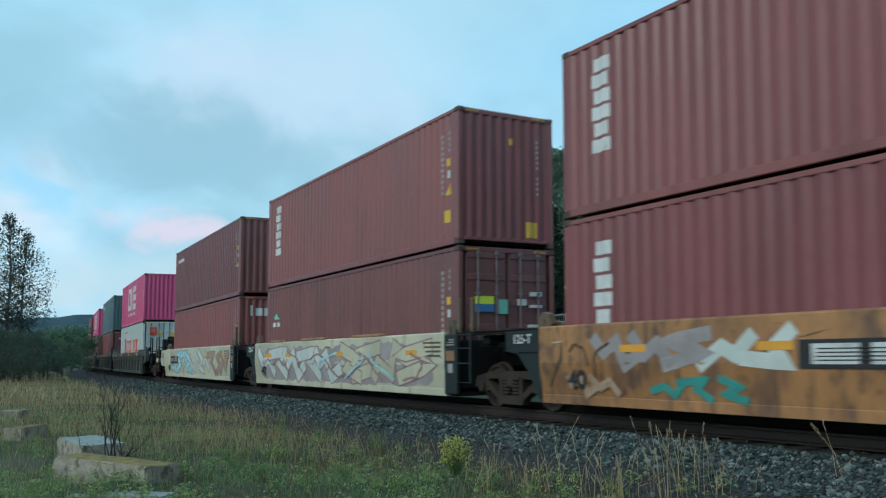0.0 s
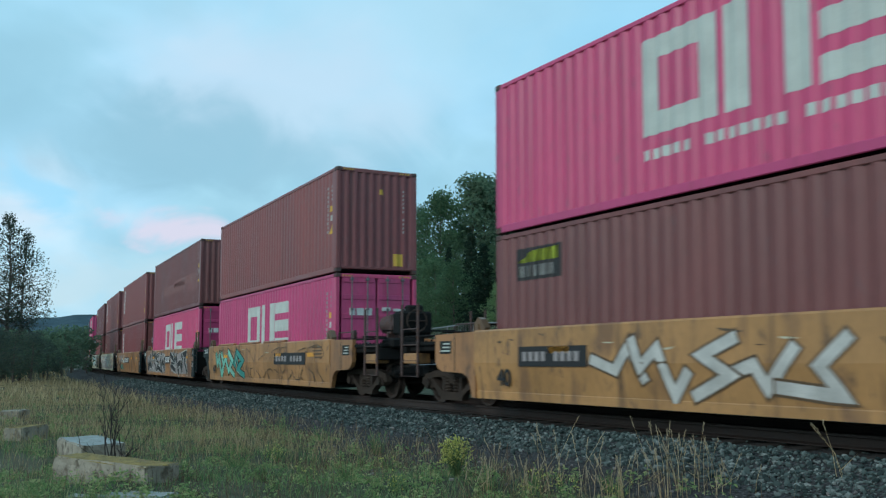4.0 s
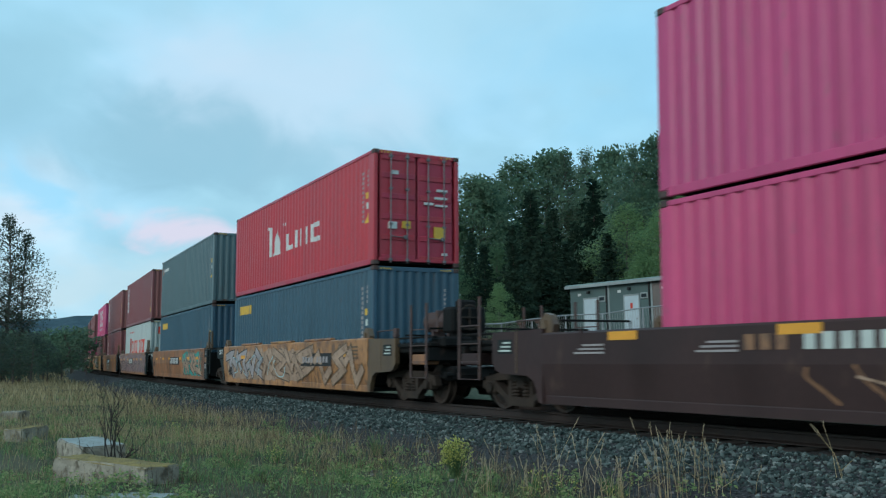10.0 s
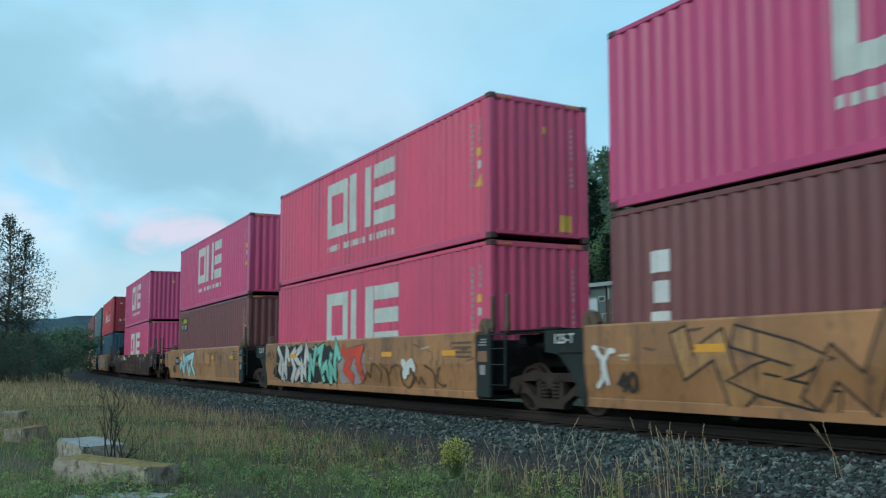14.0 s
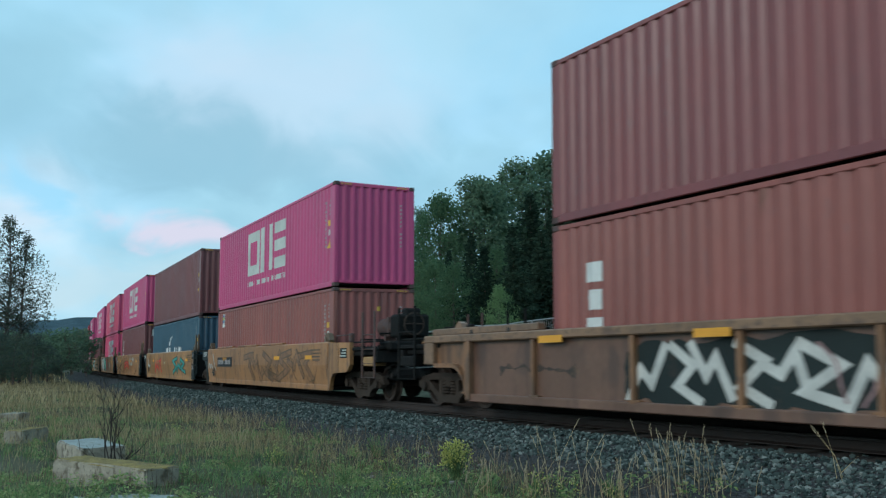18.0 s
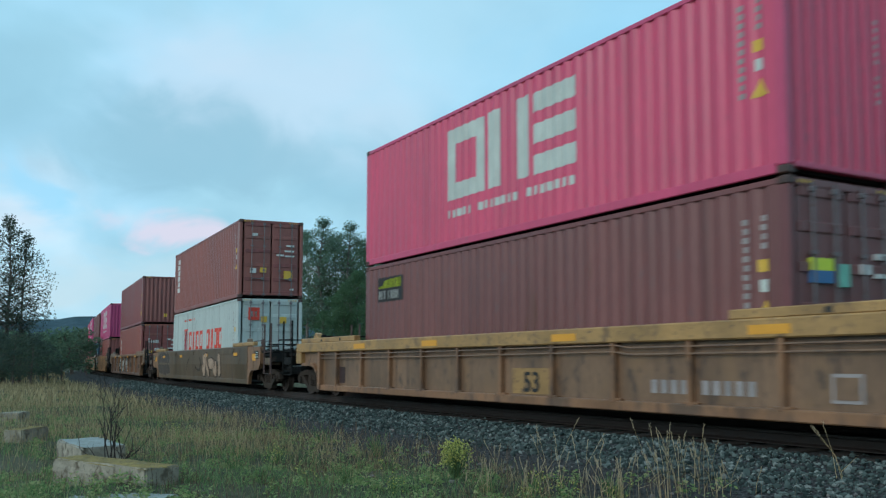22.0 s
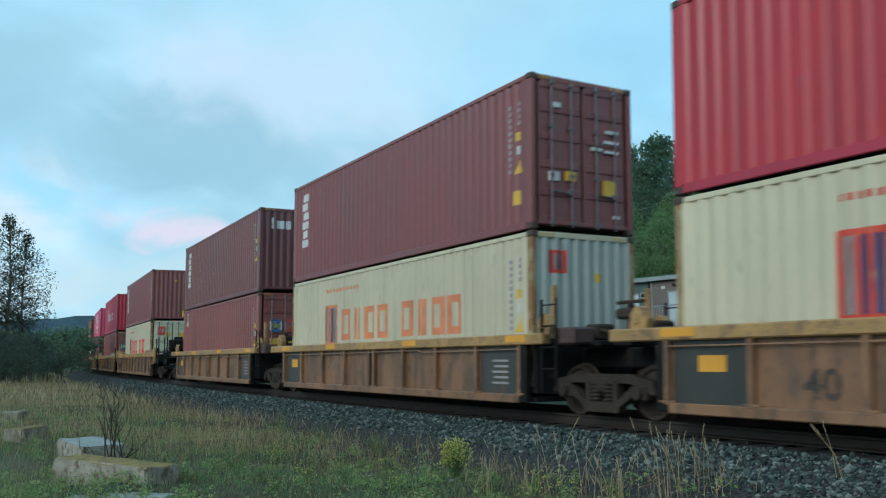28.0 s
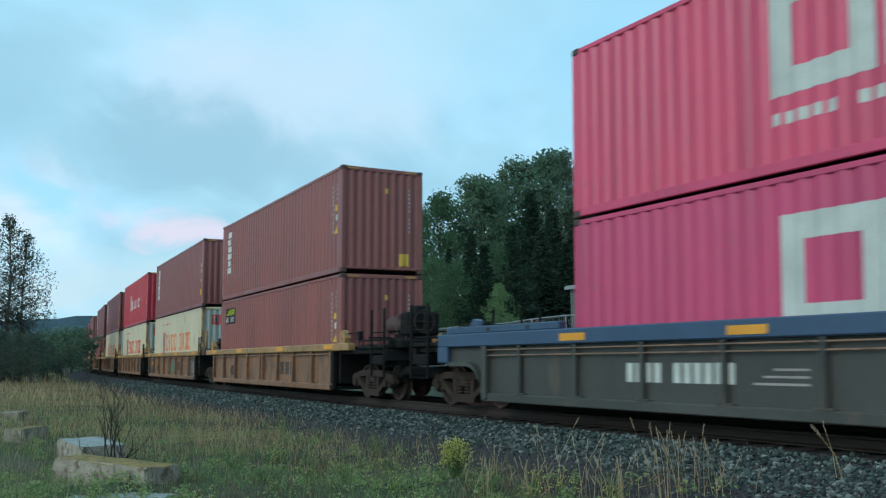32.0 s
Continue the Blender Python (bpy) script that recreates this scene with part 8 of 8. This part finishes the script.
def broadleaf(seed, high, wide, clumps, per, leaf, airy=False):
    """Trunk, limbs and a crown of leaf clumps hung on the limbs' ends. Returns two meshes, one metre scale."""
    rnd = random.Random(seed)
    wood, crown = Geo(), Geo()
    top = Vector((rnd.uniform(-.3, .3), rnd.uniform(-.3, .3), high * 0.93))
    trunk = [Vector((0, 0, -0.4)), Vector((rnd.uniform(-.15, .15), rnd.uniform(-.15, .15), high * 0.3)), Vector((rnd.uniform(-.3, .3), rnd.uniform(-.3, .3), high * 0.6)), top]
    wood.tube(trunk, high * 0.014, 7, 0.02)
    for i in range(clumps):
        t = rnd.uniform(0.16 if not airy else 0.22, 1.0)
        k = t * 3
        j = min(2, int(k))
        p = trunk[j].lerp(trunk[j + 1], k - j)
        a = rnd.uniform(0, 6.28)
        prof = math.sin(min(1.0, (t - 0.1) / 0.9 * 0.95 + 0.10) * math.pi) ** 0.6
        r = wide * prof * rnd.uniform(0.35, 1.0)
        e = p + Vector((math.cos(a) * r, math.sin(a) * r, rnd.uniform(0.05, 0.35) * r + 0.3))
        m = p.lerp(e, 0.5) + Vector((0, 0, 0.12 * r))
        if i % 2 == 0 or airy:
            wood.tube([p, m, e], high * 0.0025, 4, 0.006)
        q = (0.5 if airy else 0.75) * wide * rnd.uniform(0.30, 0.52)
        leaf_cards(crown, e, q, int(per * rnd.uniform(0.7, 1.3)), leaf, rnd)
        if airy:
            leaf_cards(crown, m, q * 0.8, per // 2, leaf, rnd)
    return wood, crown


def spruce(seed, high, wide, rows):
    rnd = random.Random(seed)
    wood, crown = Geo(), Geo()
    wood.tube([(0, 0, -0.4), (0, 0, high * 0.98)], high * 0.009, 6, 0.012)
    for i in range(rows):
        t = (i + rnd.random()) / rows
        z = high * (0.05 + 0.94 * t)
        r = wide * (1 - t) ** 0.8 * rnd.uniform(0.55, 1.12) + 0.10
        n = max(3, int(7 * (1 - t) + 3))
        a0 = rnd.uniform(0, 6.28)
        for k in range(n):
            a = a0 + 6.283 * k / n + rnd.uniform(-.5, .5)
            q = r * rnd.uniform(0.5, 1.15)
            d = Vector((math.cos(a), math.sin(a), 0))
            m = max(3, int(q * 4.5))
            for j in range(m):
                f = (j + rnd.random()) / m
                c = Vector((0, 0, z)) + d * (q * f) + Vector((rnd.gauss(0, 0.08), rnd.gauss(0, 0.08), -0.40 * q * f + 0.22 * q * f * f + rnd.gauss(0, 0.08)))
                leaf_cards(crown, c, 0.16, 2, 0.15 + 0.05 * (1 - t), rnd, 1.2)
    return wood, crown


# airy, far and bush take the leaf colours with haze painted in
KINDS = {
    "oak": ("broad-leaved tree with a dense green crown", "tree", [broadleaf(s, 12.0, 3.3, 92, 96, 0.122) for s in (1, 2, 3)], "bark", "leaf"),
    "pale": ("birch with a pale green crown", "tree", [broadleaf(s, 12.0, 3.0, 88, 104, 0.10) for s in (4, 5)], "birch", "leaf_pale"),
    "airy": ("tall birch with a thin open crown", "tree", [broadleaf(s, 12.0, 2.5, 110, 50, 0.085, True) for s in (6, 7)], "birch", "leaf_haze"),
    "thin": ("slender birch with thinning autumn leaves", "tree", [broadleaf(s, 12.0, 2.7, 170, 17, 0.078, True) for s in (12, 13)], "bark", "leaf_birch"),
    "spruce": ("tall dark green spruce", "spruce", [spruce(s, 12.0, 2.3, 84) for s in (8, 9)], "bark", "needle"),
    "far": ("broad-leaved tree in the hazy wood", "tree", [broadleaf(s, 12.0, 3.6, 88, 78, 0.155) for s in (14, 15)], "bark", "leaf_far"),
    "left": ("hazy green tree beyond the meadow", "tree", [broadleaf(s, 12.0, 3.4, 70, 56, 0.13) for s in (16, 17)], "bark", "leaf_dusk"),
    "bush": ("dense rounded bush at the edge of the wood", "bush", [broadleaf(s, 3.0, 1.7, 36, 60, 0.09) for s in (10, 11)], "bark", "leaf_far"),
}
for k, (lab, cat, pair, wm, lm) in list(KINDS.items()):
    KINDS[k] = (lab, cat, [(w.mesh("trunk", MAT[wm]), c.mesh("crown", MAT[lm])) for w, c in pair])
SIZE = {"oak": 12.0, "pale": 12.0, "airy": 12.0, "thin": 12.0, "far": 12.0, "left": 12.0, "spruce": 12.0, "bush": 3.0}
RND = random.Random(77)


def tree(kind, right, depth, high, slim=1.0, label=""):
    lab, cat, meshes = KINDS[kind]
    x, y = spot(right, depth)
    z = float(ground_z([x], [y])[0])
    w, c = RND.choice(meshes)
    k = high / SIZE[kind]
    t = new("tree" if kind != "bush" else "bush")
    t.matrix_basis = pose(x, y, z - 0.1, 0, 0, RND.uniform(0, 360)) @ Matrix.Diagonal((k * slim, k * slim, k, 1))
    tagged(t, label or lab, cat, "trees of the wood" if kind != "bush" else "bushes at the wood's edge")
    part("trunk", w, t)
    part("crown", c, t)


def grown(kind, u, depth, rise, slim=1.0, label=""):
    """A tree whose top stands rise (height over distance) above eye level."""
    x, y = spot(u * depth, depth)
    z = float(ground_z([x], [y])[0])
    tree(kind, u * depth, depth, max(1.0, 1.01 + rise * depth - z), slim, label)


# kind, sideways over distance, distance, top over distance
WOOD = [
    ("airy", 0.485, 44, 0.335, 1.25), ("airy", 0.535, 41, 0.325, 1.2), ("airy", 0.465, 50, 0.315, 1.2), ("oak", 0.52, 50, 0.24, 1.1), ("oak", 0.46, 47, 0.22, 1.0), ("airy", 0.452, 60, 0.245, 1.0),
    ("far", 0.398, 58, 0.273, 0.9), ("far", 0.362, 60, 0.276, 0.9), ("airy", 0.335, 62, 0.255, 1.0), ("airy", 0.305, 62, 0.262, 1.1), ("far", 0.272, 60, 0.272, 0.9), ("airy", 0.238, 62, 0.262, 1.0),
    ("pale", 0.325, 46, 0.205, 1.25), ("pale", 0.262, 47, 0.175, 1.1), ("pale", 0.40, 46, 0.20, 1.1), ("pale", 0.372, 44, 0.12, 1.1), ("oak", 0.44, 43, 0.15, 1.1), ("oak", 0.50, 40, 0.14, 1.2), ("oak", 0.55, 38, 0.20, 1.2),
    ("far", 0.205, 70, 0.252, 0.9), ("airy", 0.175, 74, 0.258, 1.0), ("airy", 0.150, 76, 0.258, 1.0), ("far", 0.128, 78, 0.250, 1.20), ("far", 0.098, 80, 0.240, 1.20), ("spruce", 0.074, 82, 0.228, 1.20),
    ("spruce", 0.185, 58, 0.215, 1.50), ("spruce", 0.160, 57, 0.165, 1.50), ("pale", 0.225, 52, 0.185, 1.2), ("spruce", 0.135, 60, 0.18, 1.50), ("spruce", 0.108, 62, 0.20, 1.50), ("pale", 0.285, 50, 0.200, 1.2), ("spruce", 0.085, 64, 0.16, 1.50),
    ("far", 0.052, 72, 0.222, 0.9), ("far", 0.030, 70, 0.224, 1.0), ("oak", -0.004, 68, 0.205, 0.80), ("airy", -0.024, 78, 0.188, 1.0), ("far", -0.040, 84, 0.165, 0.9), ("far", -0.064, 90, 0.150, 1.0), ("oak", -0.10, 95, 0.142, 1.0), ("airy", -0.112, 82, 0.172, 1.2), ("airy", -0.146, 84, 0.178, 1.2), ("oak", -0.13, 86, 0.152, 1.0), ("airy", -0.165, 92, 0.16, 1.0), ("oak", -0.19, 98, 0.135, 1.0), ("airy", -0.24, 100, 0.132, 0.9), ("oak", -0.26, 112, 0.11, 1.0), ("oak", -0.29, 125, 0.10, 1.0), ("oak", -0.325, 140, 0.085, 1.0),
    ("spruce", 0.05, 50, 0.135, 1.65), ("spruce", 0.085, 49, 0.145, 1.65), ("pale", 0.068, 46, 0.09, 1.0), ("spruce", 0.12, 52, 0.155, 1.80), ("spruce", 0.15, 51, 0.14, 1.80), ("spruce", 0.20, 50, 0.15, 1.80), ("pale", 0.245, 46, 0.125, 1.2), ("oak", 0.012, 52, 0.115, 1.0), ("oak", 0.065, 54, 0.135, 1.0), ("oak", -0.010, 56, 0.12, 1.1), ("spruce", 0.035, 60, 0.15, 1.50), ("oak", -0.045, 60, 0.10, 1.1), ("oak", -0.08, 66, 0.10, 1.1), ("oak", -0.12, 72, 0.09, 1.1),
]
for kind, u, dep, rise, slim in WOOD:
    grown(kind, u, dep, rise, slim)
rw = random.Random(9)
for i in range(28):
    u = rw.uniform(-0.2, 0.6)
    dep = rw.uniform(54, 92) + max(0, -u) * 120
    grown(rw.choice(("oak", "spruce", "spruce", "far") if u < 0.18 else ("oak", "pale", "far", "far")), u, dep, 0.09 + 0.13 * smooth(-0.25, 0.3, np.array(u)).item() - rw.uniform(0, 0.06), rw.uniform(0.9, 1.2))
# the camera's side of the line, beyond the meadow
grown("thin", -0.528, 62, 0.187, 1.0, "slender birch with thinning autumn leaves")
grown("thin", -0.508, 63, 0.163, 0.85, "slender birch with thinning autumn leaves")
grown("thin", -0.560, 60, 0.175, 1.3, "slender birch with thinning autumn leaves")
for i in range(40):
    u = rw.uniform(-0.60, -0.425)
    dep = rw.uniform(62, 150)
    grown("left" if rw.random() < 0.75 else "bush", u, dep, rw.uniform(0.022, 0.040), rw.uniform(1.3, 1.9))
for u, dep, rise in ((-0.535, 52, 0.042), (-0.515, 54, 0.040), (-0.495, 57, 0.036), (-0.555, 50, 0.046), (-0.475, 66, 0.022), (-0.48, 76, 0.026), (-0.447, 120, 0.026), (-0.425, 190, 0.030), (-0.545, 60, 0.042), (-0.53, 64, 0.036), (-0.565, 56, 0.045), (-0.515, 76, 0.032), (-0.462, 120, 0.036), (-0.432, 150, 0.030)):
    grown("left", u, dep, rise, 1.6, "soft green leafy tree at the edge of the meadow")


# ---------------------------------------------------------------- site buildings across the line
def portable_building():
    z0 = 1.62
    c = Vector(spot(0.4471 * 31.0, 31.0))
    along = (AHEAD * 0.066 + SIDE * -0.049).normalized()
    out = (AHEAD * 0.049 + SIDE * 0.066).normalized()
    W, D, H, N = 2.55, 5.3, 2.78, 5
    m = Matrix(((along.x, out.x, 0, c.x), (along.y, out.y, 0, c.y), (0, 0, 1, z0), (0, 0, 0, 1)))
    b = new("site_building")
    b.matrix_basis = m
    tagged(b, "row of flat-roofed metal site units with white doors", "building")
    for i in range(N):
        mat = "wallgreen" if i >= 3 else "wall"
        part("wall", shape("unit_wall", mat, lambda: Geo().box(0.02, W - 0.02, 0.0, 0.12, -0.3, H - 0.16, 0.0)), b, at=(i * W, 0, 0))
        part("corner_trim", shape("unit_trim", "trim", lambda: Geo().box(-0.05, 0.05, -0.03, 0.10, -0.3, H - 0.16, 0.01)), b, at=(i * W, 0, 0))
        part("gutter", shape("unit_gutter", "black", lambda: Geo().tube([(0, -0.06, 0), (0, -0.06, H - 0.2)], 0.035, 6)), b, at=(i * W + 0.11, 0, 0))
        x = i * W + (1.15 if i else 0.85)
        d = part("door", shape("unit_door", "door", lambda: Geo().box(-0.42, 0.42, -0.05, 0.0, 0, 2.03, 0.01)), b, "white door", at=(x, 0, 0))
        part("door_frame", shape("unit_door_frame", "trim", lambda: Geo().box(-0.48, -0.42, -0.06, 0.0, 0, 2.09).box(0.42, 0.48, -0.06, 0.0, 0, 2.09).box(-0.48, 0.48, -0.06, 0.0, 2.03, 2.10)), d)
        part("door_handle", shape("unit_handle", "steel", lambda: Geo().box(-0.36, -0.28, -0.10, -0.05, 0.95, 1.0)), d)
        if i == 3:
            part("notice", shape("unit_notice", "redmark", lambda: Geo().box(-0.07, 0.07, -0.055, -0.05, 1.45, 1.70)), d, "red notice")
        if i:
            wd = part("window", shape("unit_window", "trim", lambda: Geo().box(-0.22, 0.22, -0.04, 0.0, 1.86, 2.14, 0.01)), b, "small high window", at=(i * W + 0.42, 0, 0))
            part("pane", shape("unit_pane", "glass", lambda: Geo().box(-0.15, 0.15, -0.045, -0.035, 1.92, 2.08)), wd)
        part("lamp", shape("unit_lamp", "black", lambda: Geo().box(-0.07, 0.07, -0.16, 0.0, 2.30, 2.42, 0.02)), b, "small dark wall lamp", at=(i * W + 1.25, 0, 0))
        part("sign", shape("unit_sign", "white", lambda: Geo().box(-0.10, 0.10, -0.012, 0.0, 2.22, 2.34)), b, "small white sign", at=(i * W + 1.9, 0, 0))
    for q in (0.30, 1.55):
        part("awning", shape("unit_awning", "awning", lambda: Geo().prism([(-0.35, 1.95), (0.35, 1.95), (0.35, 1.90), (-0.35, 1.90)], -0.02, 0.0).add([(-0.4, 0, 2.0), (0.4, 0, 2.0), (0.4, -0.75, 1.3), (-0.4, -0.75, 1.3), (-0.4, 0.0, 1.97), (0.4, 0.0, 1.97), (0.4, -0.77, 1.27), (-0.4, -0.77, 1.27)], [(0, 3, 2, 1), (4, 5, 6, 7), (2, 3, 7, 6), (0, 1, 5, 4), (0, 4, 7, 3), (1, 2, 6, 5)])), b, "blue-grey door canopy", at=(q, 0, 0))
    # end wall with framed panels, back and far walls
    part("end_wall", shape("unit_end", "wall", lambda: Geo().box(0.0, 0.12, 0.12, D, -0.3, H - 0.16)), b)
    for k in range(5):
        part("panel_strip", shape("unit_strip", "trim", lambda: Geo().box(-0.03, 0.0, -0.10, 0.10, -0.3, H - 0.30)), b, at=(0, 0.22 + k * (D - 0.4) / 4, 0))
    part("panel_band", shape("unit_band", "trim", lambda: Geo().box(-0.03, 0.0, 0.1, D - 0.1, H - 0.42, H - 0.16)), b)
    part("back_wall", shape("unit_back", "wall", lambda: Geo().box(0.12, N * W, D - 0.12, D, -0.3, H - 0.16)), b)
    part("far_wall", shape("unit_far", "wallgreen", lambda: Geo().box(N * W - 0.12, N * W, 0.12, D - 0.12, -0.3, H - 0.16)), b)
    rf = part("roof", shape("unit_roof", "roof", lambda: Geo().box(-0.18, N * W + 0.12, -0.22, D + 0.15, H - 0.16, H, 0.03)), b)
    part("fascia", shape("unit_fascia", "trim", lambda: Geo().box(-0.19, N * W + 0.13, -0.245, -0.222, H - 0.19, H - 0.05)), rf)
    st = new("flue_pipe", Geo().tube([(0, 0, 0), (0, 0, 1.25)], 0.05, 8).mesh("flue_pipe", MAT["white"]))
    st.matrix_basis = m @ Matrix.Translation((1.2, 3.9, H - 0.03))
    tagged(st, "thin white vent pipe on the roof", "pipe")


portable_building()


def fence():
    """Chain-link fence in front of the site units."""
    f = new("fence")
    tagged(f, "low galvanised chain-link fence", "fence")
    a, b = Vector(spot(-1.2, 48.0)), Vector(spot(12.6, 29.8))
    d = (b - a)
    n = 10
    net = Geo()
    for i in range(n + 1):
        p = a + d * (i / n)
        z = float(ground_z([p.x], [p.y])[0])
        part("post", shape("fence_post", "steel", lambda: Geo().tube([(0, 0, -0.3), (0, 0, 2.3)], 0.04, 6)), f, at=(p.x, p.y, z))
    for i in range(n):
        p, q = a + d * (i / n), a + d * ((i + 1) / n)
        z0, z1 = float(ground_z([p.x], [p.y])[0]), float(ground_z([q.x], [q.y])[0])
        part("top_bar", Geo().tube([(p.x, p.y, z0 + 2.27), (q.x, q.y, z1 + 2.27)], 0.03, 5).mesh("top_bar", MAT["steel"]), f)
        for k in range(16):
            t0 = k / 16
            for sg in (1, -1):
                r0 = p.lerp(q, t0 if sg > 0 else min(1, t0 + 0.14))
                r1 = p.lerp(q, min(1, t0 + 0.14) if sg > 0 else t0)
                zz = z0 + (z1 - z0) * t0
                net.tube([(r0.x, r0.y, zz + 0.02), (r1.x, r1.y, zz + 2.25)], 0.005, 3)
    part("mesh", net.mesh("mesh", MAT["steel"]), f, "thin wire mesh")


fence()
for u, dp in ((-0.035, 46.0), (-0.021, 46.0), (0.093, 41.5), (0.115, 40.5)):
    x, y = spot(u * dp, dp)
    z = float(ground_z([x], [y])[0])
    p = new("pipe_post", Geo().tube([(0, 0, -0.3), (0, 0, 2.1)], 0.10, 8).box(-0.16, 0.16, -0.16, 0.16, 2.0, 2.16, 0.03).mesh("pipe_post", MAT["pipe"]))
    p.matrix_basis = pose(x, y, z)
    tagged(p, "brown steel pipe post", "post", "pipe posts by the fence")


def chimney():
    x, y = spot(45.1, 100)
    z = float(ground_z([x], [y])[0])
    c = new("chimney")
    c.matrix_basis = pose(x, y, z)
    tagged(c, "tall slender grey concrete chimney behind the wood", "chimney")
    part("shaft", Geo().tube([(0, 0, -1), (0, 0, 18), (0, 0, 62)], 1.28, 28, 1.02).mesh("shaft", MAT["stack"]), c)
    top = 1.01 + (624 - 160) / 1466 * 100 - z
    for q in (0.5, -0.5):
        part("band", Geo().tube([(0, 0, top + q - 0.09), (0, 0, top + q + 0.09)], 1.32, 28).mesh("band", MAT["steel"]), c, "steel band")
    part("collar", Geo().tube([(0, 0, 61.6), (0, 0, 62.2)], 1.16, 28).mesh("collar", MAT["stack"]), c)


chimney()
ties()


# ---------------------------------------------------------------- what moves
def riding(s, z, t):
    """The pose of a car, or of its load, whose middle is s metres along the line at the start."""
    m = s + run(t)
    (x0, y0, _), (x1, y1, _) = on_line(m - 7.1), on_line(m + 7.1)
    return pose((x0 + x1) / 2, (y0 + y1) / 2, z, 0, 0, math.degrees(math.atan2(y1 - y0, x1 - x0)))


def motions():
    times = [i * 0.5 for i in range(65)]
    for ob, s, z in MOVERS:
        walk(ob, [(t, riding(s, z, t)) for t in times])
    # wheels roll; all that sit alike in their trucks turn alike
    for side, sets in SPINS.items():
        first = sets[0]
        walk(first, [(i / FPS, pose(side * 0.89, 0, WHEEL_R, 0, math.degrees(run(i / FPS) / WHEEL_R) % 360, 0)) for i in range(32 * FPS + 1)])
        for w in sets[1:]:
            w.rotation_mode = "QUATERNION"
            keys = w.animation_data_create()
            keys.action = first.animation_data.action
            keys.action_slot = first.animation_data.action_slot


motions()
